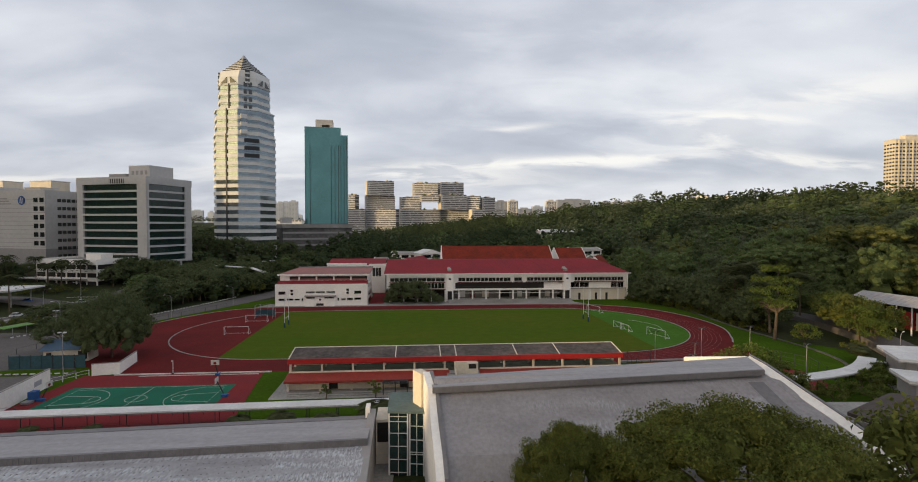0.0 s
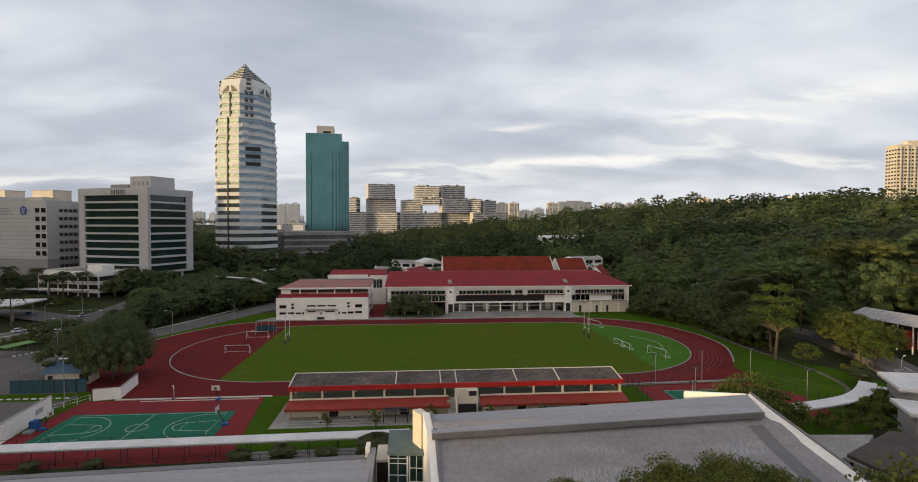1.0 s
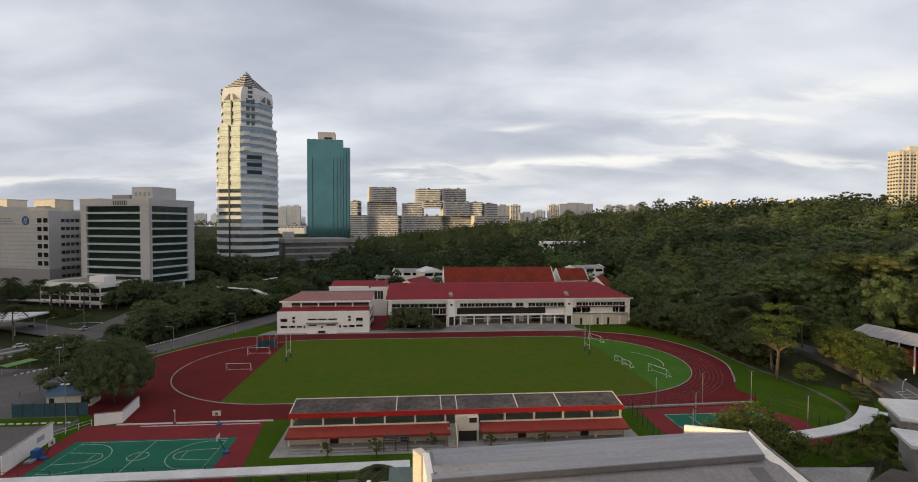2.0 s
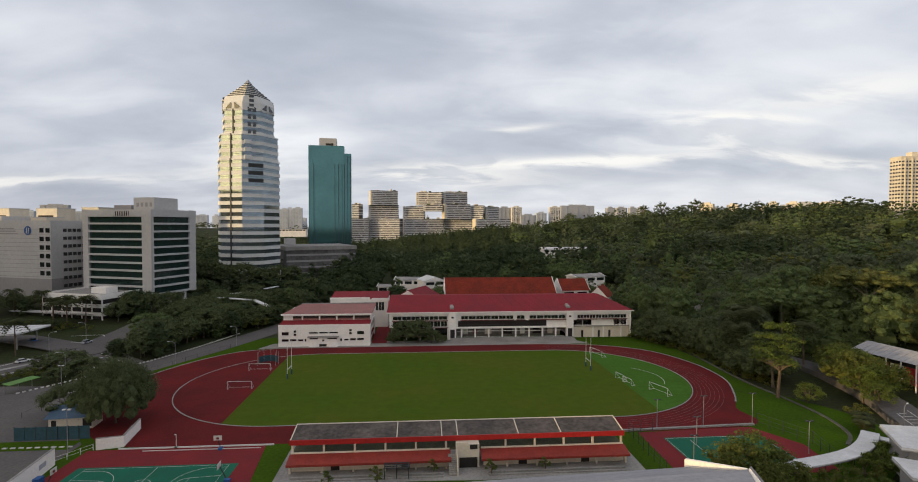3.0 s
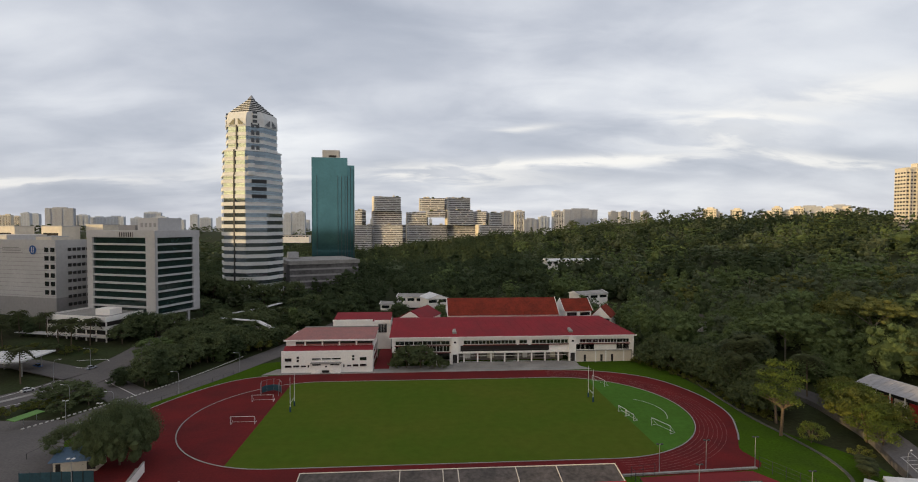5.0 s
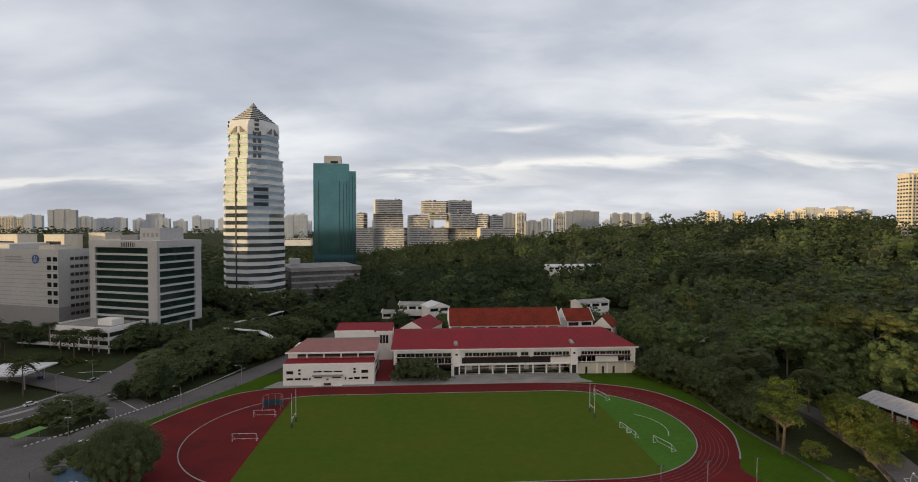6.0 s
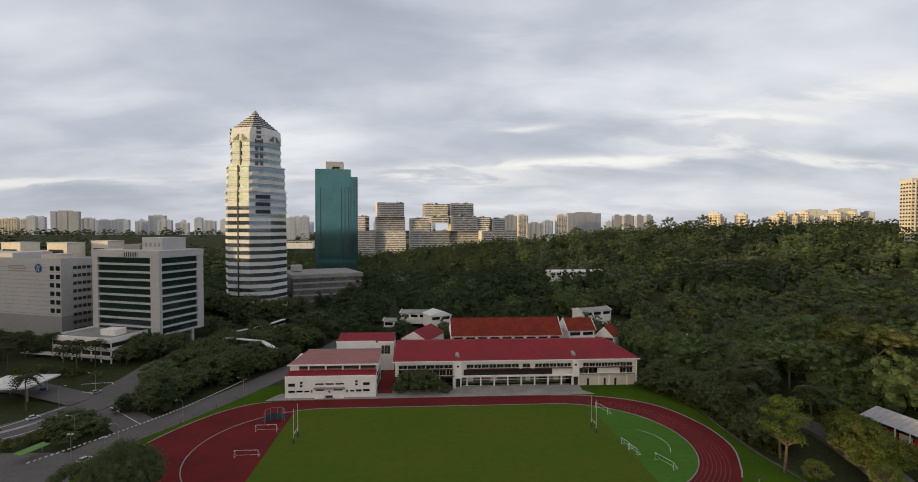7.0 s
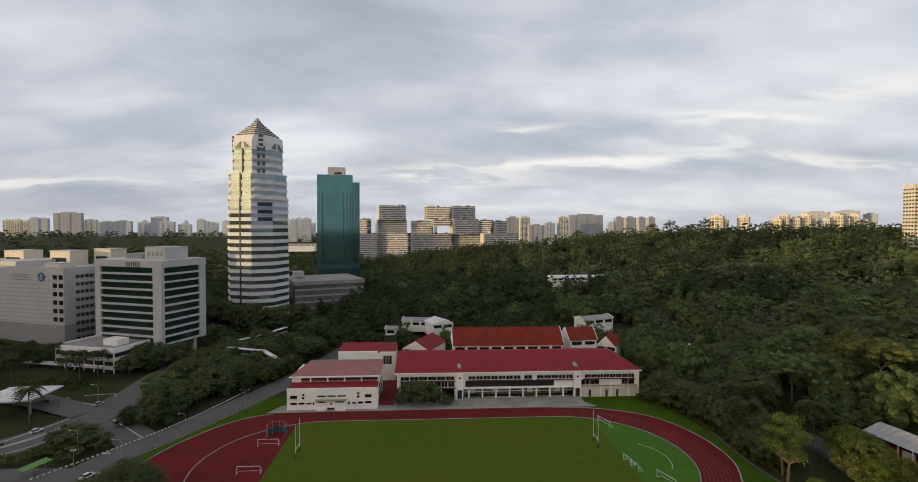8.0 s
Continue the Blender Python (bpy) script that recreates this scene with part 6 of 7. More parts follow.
def tree_model(name, seed, radius, height, clumps, per, size, shape, mat, core=0.0, inner=False):
    v, wood = tree_parts(seed, radius, height, clumps, per, size, shape)
    if inner:
        v = np.concatenate([v, crown_core(np.random.default_rng(seed + 1), radius * 0.94, height * 0.97, shape, 9)])
    if core:
        rng = np.random.default_rng(seed)
        cs, rs = crown_points(rng, radius, height, clumps, shape)
        v = np.concatenate([v, knobs(rng, [(x * 0.95, y * 0.95, z - 0.2 * r) for (x, y, z), r in zip(cs, rs)], [r * core * 0.6 for r in rs], 0.8)])
    crown = array_mesh("crown", v, quads_for(v), mat)
    return crown, wood.mesh("trunk"), name


def plant(model, x, y, label, scale=1.0, rz=0.0, z=None, group="trees by the sports ground", tall=1.0):
    crown, trunk, name = model
    t = thing(name, pose(x, y, terrain(x, y) if z is None else z, 0, 0, rz) @ Matrix.Diagonal((scale, scale, scale * tall, 1)), label, "tree", group)
    part("trunk", trunk, BARK, t)
    part("crown", crown, None, t)
    return t


def palm_model(seed, height, fronds=16, length=3.2):
    rng = np.random.default_rng(seed)
    wood = Shape().tube((0, 0, -0.4), (0.15, 0.1, height * 0.5), 0.24, 0.19, 8).tube((0.15, 0.1, height * 0.5), (0.2, 0.2, height), 0.19, 0.14, 8)
    vs = []
    for i in range(fronds):
        a = i * 2.4 + rng.uniform(-0.2, 0.2)
        lift = rng.uniform(-0.35, 0.95)
        d = np.array([math.cos(a), math.sin(a)])
        n = np.array([-d[1], d[0]])
        for s in range(9):
            f = s / 8
            r = length * (0.15 + 0.85 * f)
            z = height + lift * r * 0.75 - (f ** 2) * length * 0.75
            w = 0.72 * math.sin(math.pi * (0.15 + 0.8 * f))
            for side in (-1, 1):
                c = np.array([0.2 + d[0] * r, 0.2 + d[1] * r, z])
                tip = c + np.array([n[0] * side * w * 1.7 + d[0] * 0.3, n[1] * side * w * 1.7 + d[1] * 0.3, -0.35 * w])
                e = np.array([d[0], d[1], -0.2]) * 0.3
                vs.append([c - e, c + e, tip + e * 0.5, tip - e * 0.5])
    v = np.array(vs).reshape(-1, 3)
    return array_mesh("fronds", v, quads_for(v), LEAF_PALM), wood.mesh("trunk")


# the wood: crowns of several habits and greens, joined by leaf colour, which also carries light and shade
WOOD_LEAVES = (material("deep_shaded_forest_leaves", (0.062, 0.087, 0.046), 0.9, 0.35, 0.07, 0.5, per_leaf=0.26, through=0.5, tint=(0.082, 0.105, 0.048), spec=0.06),
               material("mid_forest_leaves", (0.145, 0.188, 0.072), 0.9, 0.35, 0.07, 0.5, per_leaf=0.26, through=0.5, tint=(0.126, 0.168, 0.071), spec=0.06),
               material("olive_sunlit_forest_leaves", (0.179, 0.180, 0.057), 0.9, 0.35, 0.07, 0.5, per_leaf=0.26, through=0.5, tint=(0.150, 0.166, 0.057), spec=0.06),
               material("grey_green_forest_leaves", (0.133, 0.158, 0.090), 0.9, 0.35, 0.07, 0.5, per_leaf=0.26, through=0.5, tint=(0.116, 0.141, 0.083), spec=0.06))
PALE_BARK = material("pale_forest_bark", (0.20, 0.175, 0.14), 0.95, 0.35, 0.5, 3.0)


def knob_shape():
    """A twelve-sided knob, all of four-cornered faces: corner places and faces."""
    cube = [(x, y, z) for x in (-1, 1) for y in (-1, 1) for z in (-1, 1)]
    axes = [(1, 0, 0), (-1, 0, 0), (0, 1, 0), (0, -1, 0), (0, 0, 1), (0, 0, -1)]
    verts = np.array([np.array(c) / math.sqrt(3) for c in cube] + [np.array(a, float) for a in axes])
    faces = []
    for i, a in enumerate(cube):
        for j, b in enumerate(cube):
            if i < j and sum(p != q for p, q in zip(a, b)) == 1:
                side = [8 + k for k, ax in enumerate(axes) if all(q == 0 or p == q == r for p, q, r in zip(a, ax, b))]
                faces.append((i, side[0], j, side[1]))
    return verts, np.array(faces)


KNOB_V, KNOB_F = knob_shape()


def knobs(rng, centres, radii, squash):
    """A rough rounded mass inside each clump of leaves."""
    out = []
    for c, r in zip(centres, radii):
        q = np.linalg.qr(rng.normal(size=(3, 3)))[0]
        v = (KNOB_V * rng.uniform(0.78, 1.1, (14, 1))) @ q * r * np.array([1, 1, squash]) + np.asarray(c)
        out.append(v[KNOB_F].reshape(-1, 3))
    return np.concatenate(out)


def wood_crown(rng, r, h, n, habit):
    """Clump places and sizes of a forest crown."""
    cs, rs = [], []
    for i in range(n):
        a = i * 2.399963 + rng.uniform(-0.5, 0.5)
        f = math.sqrt((i + 0.5) / n)
        if habit == "umbrella":
            p, z, k = r * f * rng.uniform(0.8, 1.1), h * (0.78 + 0.16 * (1 - f * f) + rng.choice([-0.09, 0.0, 0.05])), rng.uniform(0.16, 0.27)
        elif habit == "column":
            z = rng.uniform(0.30, 1.0)
            p, z, k = r * math.sqrt(max(0.04, 1.02 - z)) * rng.uniform(0.5, 1.1), h * z, rng.uniform(0.24, 0.40)
        else:
            lat = 1.0 - 1.45 * (i + 0.5) / n
            p, z, k = r * math.sqrt(max(0.02, 1 - lat * lat)) * rng.uniform(0.78, 1.08), h * (0.52 + 0.42 * lat + rng.uniform(-0.06, 0.06)), rng.uniform(0.17, 0.31)
        cs.append((p * math.cos(a), p * math.sin(a), z))
        rs.append(r * k)
    return cs, rs


def woods():
    rng = np.random.default_rng(5)
    kinds = ([], [], [])
    habits = ((9.0, 17, 1.0, "umbrella"), (6.8, 15, 1.0, "round"), (5.0, 12.5, 0.8, "round"), (8.2, 16, 1.2, "round"), (3.9, 15, 0.8, "column"), (6.0, 18, 1.0, "round"), (10.5, 18, 1.2, "umbrella"), (4.4, 11, 0.7, "column"))
    for i, (r, h, more, habit) in enumerate(habits):
        for level, (n, per, size) in enumerate(((46, 52, 0.25), (20, 9, 0.47), (10, 5, 0.74))):
            g = np.random.default_rng(20 + i + 50 * level)
            cs, rs = wood_crown(g, r, h, int(n * more), habit)
            flat = 0.5 if habit == "umbrella" else 0.85
            v = [leaf_cloud(g, cs, rs, per, size, flat, (0.7, 1.2)), knobs(g, cs, [q * 0.66 for q in rs], flat)]
            if habit != "umbrella":
                v.append(knobs(g, [(0, 0, h * 0.50), (0, 0, h * 0.20)], [r * 0.62, r * 0.52], 0.8 * h / r / 2))
                v.append(leaf_cloud(g, [(0, 0, h * 0.50), (0, 0, h * 0.26)], [r * 0.72, r * 0.82], (260, 60, 12)[level], size * 1.3, 0.8 * h / r / 2, (0.85, 1.1)))
            kinds[level].append(np.concatenate(v))
    spots = []
    step = 7.4
    for gx in np.arange(-640, 660, step):
        for gy in np.arange(96, 975, step):
            x, y = gx + rng.uniform(-3.4, 3.4), gy + rng.uniform(-3.4, 3.4)
            dist = math.hypot(x, y)
            keep = 0.58 if dist < 330 else 0.36 if x > -220 else 0.14
            bearing = math.degrees(math.atan2(x, y))
            if y > 900 and x > 150:
                continue
            if rng.random() > keep or bearing < -43 or bearing > 52:
                continue
            if y < 176 and -68 < x < 121 or 176 <= y < 236 and -68 < x < 116 or 236 <= y < 298 and -64 < x < 111:
                continue
            if x > 0 and y < 176 and x < 121 + max(0, 182 - y) * 0.9:
                continue
            if keep_clear(x, y) or behind_crest(x, y):
                continue
            spots.append((x, y, dist))
    sets, stems = {}, Shape()
    for x, y, dist in spots:
        level = 0 if dist < 310 else 1 if dist < 410 else 2
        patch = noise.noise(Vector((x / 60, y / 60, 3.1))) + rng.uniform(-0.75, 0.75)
        # brighter greens near, darker far: light and shade put into the leaf colour
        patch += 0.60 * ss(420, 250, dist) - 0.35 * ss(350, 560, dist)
        # more olive at the right, sunlight on the tops put into the colour
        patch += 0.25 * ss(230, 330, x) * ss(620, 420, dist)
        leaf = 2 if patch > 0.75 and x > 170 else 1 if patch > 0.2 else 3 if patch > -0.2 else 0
        # shade of the wood behind the school, painted with the darkest green
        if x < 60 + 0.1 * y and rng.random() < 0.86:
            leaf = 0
        i = int(rng.choice([1, 2, 3, 4, 5, 7]))
        if x > 120 and rng.random() < (0.20 if x > 200 else 0.03):
            i = (0, 6)[int(rng.integers(2))]
        small = y < 345 and x < 60 or math.hypot(x - 110, y - 330) < 26
        if small and i in (0, 3, 5, 6):
            i = (2, 4, 7)[int(rng.integers(3))]
        s = rng.uniform(0.72, 1.3)
        a = rng.uniform(0, 6.283)
        c, n = math.cos(a) * s, math.sin(a) * s
        tall = s * rng.uniform(0.75, 1.1) * tree_gain(x, y)
        base = terrain(x, y) - 0.5
        v = kinds[level][i] @ np.array([[c, n, 0], [-n, c, 0], [0, 0, tall]]) + np.array([x, y, base])
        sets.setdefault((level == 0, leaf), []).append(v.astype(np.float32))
        if habits[i][3] == "umbrella" and level < 2:
            top, r = habits[i][1] * tall, habits[i][0] * s
            fork = (x + rng.uniform(-0.6, 0.6), y + rng.uniform(-0.6, 0.6), base + top * 0.52)
            stems.tube((x, y, base - 1), fork, 0.42, 0.30, 5)
            for k in range(5):
                b = k * 1.257 + rng.uniform(-0.4, 0.4)
                stems.tube(fork, (fork[0] + 0.6 * r * math.cos(b), fork[1] + 0.6 * r * math.sin(b), base + top * rng.uniform(0.74, 0.84)), 0.20, 0.08, 4)
    belt = []
    for i in range(4):
        g = np.random.default_rng(70 + i)
        cs, rs = wood_crown(g, 6.0, 14, 10, ("round", "round", "column", "round")[i])
        belt.append(np.concatenate([leaf_cloud(g, cs, rs, 4, 0.7, 0.72), knobs(g, cs, rs, 0.75)]))
    for i in range(1500):
        x, y = (rng.uniform(-1750, 300), rng.uniform(1190, 1760)) if i % 5 < 2 else (rng.uniform(-1250, -140), rng.uniform(520, 1250))
        if x < -0.93 * y - 60 or y < 560 and x > -190 or math.hypot(x + 240, y - 1000) < 70:
            continue
        k, s = rng.integers(4), rng.uniform(1.2, 2.3)
        v = belt[k] * np.array([s, s, s * rng.uniform(0.55, 0.8)]) + np.array([x, y, terrain(x, y)])
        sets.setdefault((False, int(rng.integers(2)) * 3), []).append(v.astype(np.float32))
    words = ("deep green, shade-darkened", "mid green", "olive green, sun-tinted", "grey-green")
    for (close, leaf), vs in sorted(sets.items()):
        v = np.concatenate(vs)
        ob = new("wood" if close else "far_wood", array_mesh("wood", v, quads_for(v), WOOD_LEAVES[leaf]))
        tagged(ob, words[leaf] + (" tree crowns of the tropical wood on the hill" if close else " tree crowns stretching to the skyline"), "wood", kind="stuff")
    tagged(part("wood_stems", stems, PALE_BARK), "pale forked trunks under the flat-topped forest crowns", "wood", kind="stuff")


def tree_gain(x, y):
    """Lower growth beside roads and houses at the left."""
    if x < -60 and y < 420:
        return 0.74
    return 1.0 - 0.35 * ss(60, 0, abs(x - 20)) * ss(380, 300, y)


def behind_crest(x, y):
    """Whether higher wooded ground nearer the school hides a tree there."""
    top = terrain(x, y) + 20
    return any(terrain(x * f, y * f) + 8 > 79 + (top - 79) * f for f in (0.7, 0.78, 0.85, 0.91, 0.96))


def near_line(x, y, pts, w):
    p = Vector((x, y))
    for a, b in zip(pts, pts[1:]):
        a, b = Vector(a), Vector(b)
        t = max(0, min(1, (p - a).dot(b - a) / (b - a).length_squared))
        if (p - a.lerp(b, t)).length < w:
            return True
    return False


def keep_clear(x, y):
    if near_line(x, y, [(-118, 100), (-110, 140)] + ROAD_MID, 8) or near_line(x, y, CARRIAGEWAY, 10.5) or near_line(x, y, [(-139, 218), (-170, 232), (-215, 238), (-300, 240)], 7):
        return True
    for cx, cy, r in ((-120, 388, 27), (-150, 300, 28), (-172, 278, 23), (-220, 318, 46), (-250, 330, 50), (-86, 510, 26), (-86, 446, 36), (143, 470, 9), (148, 492, 10), (168, 494, 7), (128, 490, 7), (-10, 345, 14), (-22, 332, 10), (8, 330, 12), (110, 330, 9), (151, 264, 9), (486, 470, 30), (121, 186, 8), (128, 190, 7), (134, 170, 9), (154, 145, 16), (152, 160, 14), (137, 176, 8), (-160, 232, 16)):
        if math.hypot(x - cx, y - cy) < r:
            return True
    if -228 < x < -135 and 238 < y < 266:
        return True
    if x > -100 and y < 236 and x < 0:
        return True
    if x < -138 and y < 242:
        return True
    if x < -100 and y < 200:
        return True
    if x < -60 and y < 165:
        return True
    return False


woods()


# ---- trees and shrubs that stand by themselves ----
RAIN_TREE = tree_model("rain_tree", 101, 10.5, 11.6, 170, 520, 0.105, "dome", LEAF, 1.15)
SPRIGS = tree_model("rain_tree", 141, 10.6, 11.75, 17, 300, 0.095, "dome", LEAF_LIGHT)
SPREADING_TREE = tree_model("spreading_tree", 142, 7.5, 9.0, 60, 150, 0.15, "umbrella", LEAF_DEEP, 0.8)
WIDE_TREE = tree_model("broad_tree", 111, 10.0, 13.0, 170, 190, 0.17, "round", LEAF_DEEP, 1.0, True)
STREET_TREE = tree_model("street_tree", 112, 6.0, 9.0, 44, 30, 0.34, "round", LEAF_DEEP, 1.0)
BROAD_TREE = tree_model("broad_tree", 102, 6.0, 9.0, 60, 66, 0.22, "round", LEAF, 0.9)
DARK_TREE = tree_model("dark_tree", 115, 6.0, 9.0, 56, 44, 0.27, "round", LEAF_DEEP, 1.0)
YELLOW_TREE = tree_model("light_green_tree", 103, 5.0, 13.0, 42, 80, 0.17, "tiers", LEAF_LIGHT)
ROUND_TREE = tree_model("leafy_tree", 104, 4.6, 8.5, 50, 70, 0.19, "round", LEAF_LIGHT)
SHRUB = tree_model("shrub", 105, 2.4, 3.2, 20, 120, 0.12, "round", LEAF_LIGHT)
DARK_SHRUB = tree_model("shrub", 106, 2.6, 3.0, 20, 120, 0.13, "round", LEAF)
YOUNG_TREE = tree_model("young_tree", 107, 1.5, 4.2, 14, 90, 0.10, "loose", LEAF_LIGHT)

rain_tree = plant(RAIN_TREE, 27.6, 41.5, "wide-spreading rain tree with a dense dark green crown", 1.24, 20, z=1.6, tall=1.1)
part("young_shoot", SPRIGS[0], None, rain_tree, "lighter green young shoots")
plant(RAIN_TREE, 14.8, 47.0, "low dark green tree leaning over the hall's eaves", 0.56, 70, z=3.2, tall=1.75)
plant(BROAD_TREE, 46.5, 42.0, "dark green tree beside the hall", 1.35, 150, z=0.0, tall=1.36)
plant(ROUND_TREE, 59.4, 51.5, "bushy yellow-green tree between the hall and the low building", 1.1, 10, z=0.0)
plant(ROUND_TREE, 64.0, 54.5, "bushy yellow-green tree between the hall and the low building", 1.2, 90, z=0.5)
EDGE_LINE = [(97, 223), (105, 210), (109, 196), (110.5, 180), (109.5, 166), (110, 157)]
for i in range(46):
    f = i / 45 * (len(EDGE_LINE) - 1)
    k = min(int(f), len(EDGE_LINE) - 2)
    p = Vector(EDGE_LINE[k]).lerp(Vector(EDGE_LINE[k + 1]), f - k)
    deep = (0.5, 6.0, 2.5)[i % 3]
    plant((DARK_SHRUB, DARK_TREE, DARK_TREE)[i % 3], p.x + deep + random.uniform(0.0, 3.0), p.y + random.uniform(-2.5, 2.5), "dense dark tree at the edge of the wood above the lawn", random.uniform(0.8, 1.35) * (1.1 if i % 3 == 0 else 1), i * 53, z=-1.6 + 0.12 * deep, group="trees at the wood's edge", tall=random.uniform(0.9, 1.25))
plant(YOUNG_TREE, 6.4, 50.2, "slim light green tree against the hall roof", 2.5, 30, z=0.0)
plant(YOUNG_TREE, 8.9, 49.4, "slim light green tree against the hall roof", 2.1, 110, z=0.4)
plant(WIDE_TREE, -77.6, 137.0, "broad dark green tree beside the running track", 0.86, 40, z=-2.8, tall=1.62)
plant(SPREADING_TREE, -92.0, 142.0, "flat-topped spreading tree beside the road", 1.0, 0, z=-0.6)
plant(YELLOW_TREE, 106.6, 143.4, "tall tree with pale forked trunk and yellow-green crown", 1.45, 25, z=0.5, tall=1.2)
plant(YELLOW_TREE, 111.5, 152.0, "tall tree with pale forked trunk and yellow-green crown", 1.3, 190, z=1)
plant(ROUND_TREE, 112.0, 138.0, "low bushy yellow-green tree on the bank", 0.8, 60, z=-1.2)
for i, (x, y, s) in enumerate(((128, 137, 1.2), (131, 144, 1.35), (134, 152, 1.4), (138, 148, 1.3), (139, 158, 1.3), (133, 138, 1.2), (144, 164, 1.15), (137, 141, 1.2), (143, 155, 1.2), (126, 130, 0.9))):
    plant((ROUND_TREE, BROAD_TREE)[i % 3 == 1], x, y, "roadside tree with small dense leaves", s, i * 67, z=0.2, group="roadside trees")
for i, (x, y, s) in enumerate(((64.5, 93.0, 1.25), (68.8, 91.2, 0.85), (60.4, 90.4, 1.1), (72.0, 94.6, 0.6))):
    plant((ROUND_TREE, BROAD_TREE, BROAD_TREE, ROUND_TREE)[i], x, y, "leafy tree beside the tennis court", s, i * 80, z=0)
for i, (x, y, s) in enumerate(((94, 97, 1.5), (98.5, 100.2, 1.5), (90.0, 95.5, 1.2), (101, 104.5, 1.1), (84.5, 94.0, 1.0), (79, 91, 1.2), (96, 93, 1.6), (86, 88, 1.3), (117, 127, 1.1))):
    plant((SHRUB, DARK_SHRUB)[i % 3 == 2], x, y, "bushy shrub by the curved walkway", s, i * 51, z=0, group="shrubs by the walkway")
for x, y, s in ((-6.4, 223.2, 1.08), (-0.2, 222.8, 1.12), (5.6, 221.6, 0.7), (-11.0, 222.6, 0.55), (9.6, 221.4, 0.45)):
    plant(DARK_TREE, x, y, "dark rounded tree before the school", s, x * 40, z=-0.8, group="trees before the school", tall=1.0)
for x, y, s in ((-8.3, 100.5, 1.15), (-17.8, 100.8, 0.95), (3.0, 104.2, 0.95), (14.8, 103.0, 1.05), (26.3, 103.8, 0.95)):
    plant(YOUNG_TREE, x, y, "young tree in the paving before the grandstand", s, x * 33, z=0.05, group="young trees before the grandstand")
for i, (x, y, s) in enumerate(((-121, 186, 1.2), (-114.5, 184, 0.95), (-127, 189, 1.15), (-118, 176, 0.7), (-130, 180, 0.6))):
    plant(STREET_TREE, x, y, "low spreading tree on the road's island", s, i * 75, group="trees by the road", tall=0.62)
for i in range(26):
    t = i / 25
    x, y = -98 + 31 * ss(0.2, 1.0, t) + random.uniform(-4, 4), 201 + 75 * t + random.uniform(-3, 3)
    plant((STREET_TREE, DARK_SHRUB, STREET_TREE)[i % 3], x - 8, y + 2, "dark bushy tree in the belt between the roads", random.uniform(0.85, 1.2) if i % 3 != 1 else 1.9, i * 61, group="trees by the road", tall=0.95)
for i in range(12):
    plant(DARK_SHRUB, -150 + i * 3.2 + random.uniform(-1, 1), 178 + i * 2.6 + random.uniform(-2, 2) - 16, "dark hedge shrub beside the road", random.uniform(0.8, 1.2), i * 47, group="hedge by the road")

for i in range(54):
    x, y = ((random.uniform(-165, -128), random.uniform(286, 318)) if i % 2 else (random.uniform(-142, -118), random.uniform(318, 400)), (random.uniform(-116, -98), random.uniform(258, 318)), (random.uniform(-108, -66), random.uniform(288, 340)))[i % 3]
    if not near_line(x, y, CARRIAGEWAY, 10.6) and not near_line(x, y, ROAD_MID, 7):
        plant(STREET_TREE, x, y, "dark spreading street tree", random.uniform(0.9, 1.35), i * 37, group="trees by the road", tall=0.95)

for i in range(26):
    x, y = random.uniform(-222, -146), random.uniform(242, 254)
    plant((STREET_TREE, DARK_SHRUB, DARK_SHRUB)[i % 3], x, y, "dark shrub before the offices" if i % 3 else "low dark tree before the offices", random.uniform(0.4, 0.55) if i % 3 == 0 else random.uniform(0.7, 1.1), i * 43, group="planting before the offices", tall=0.9)

for i, (x, y, s) in enumerate(((-150, 360, 1.5), (-140, 354, 1.7), (-129, 352, 1.5), (-118, 353, 1.75), (-107, 356, 1.5), (-97, 361, 1.6), (-156, 370, 1.6), (-90, 372, 1.4))):
    plant(DARK_TREE, x, y, "tall dark tree at the foot of the tower", s, i * 71, group="trees at the foot of the tower", tall=1.05)

for i in range(30):
    x, y = random.uniform(-118, -88), random.uniform(226, 312)
    if not near_line(x, y, CARRIAGEWAY, 8.5) and not near_line(x, y, ROAD_MID, 9):
        plant(DARK_TREE, x, y, "tall dark street tree in the belt by the road", random.uniform(1.0, 1.4), i * 41, group="trees by the road", tall=1.0)

PALM = palm_model(9, 9.5, 30, 4.4)
for i, (x, y, s) in enumerate(((-143, 268, 1.3), (-136, 272, 1.25), (-146, 260, 1.0), (-131, 280, 1.2))):
    plant(DARK_TREE, x, y, "dark bushy tree at the foot of the offices", s, i * 59, group="planting before the offices")
CREST_TREE = tree_model("crest_tree", 151, 8.5, 20.0, 34, 40, 0.42, "umbrella", LEAF_DEEP, 0.7)
for i, (x, y, s) in enumerate(((251, 833, 1.15), (346, 765, 1.2), (369, 754, 1.35), (409, 728, 1.4), (392, 737, 1.0), (471, 677, 1.1))):
    plant(CREST_TREE, x, y, "tall flat-topped tree standing out on the ridge", s, i * 67, group="trees on the ridge")
PALM_SMALL = palm_model(10, 2.2, 13, 1.9)


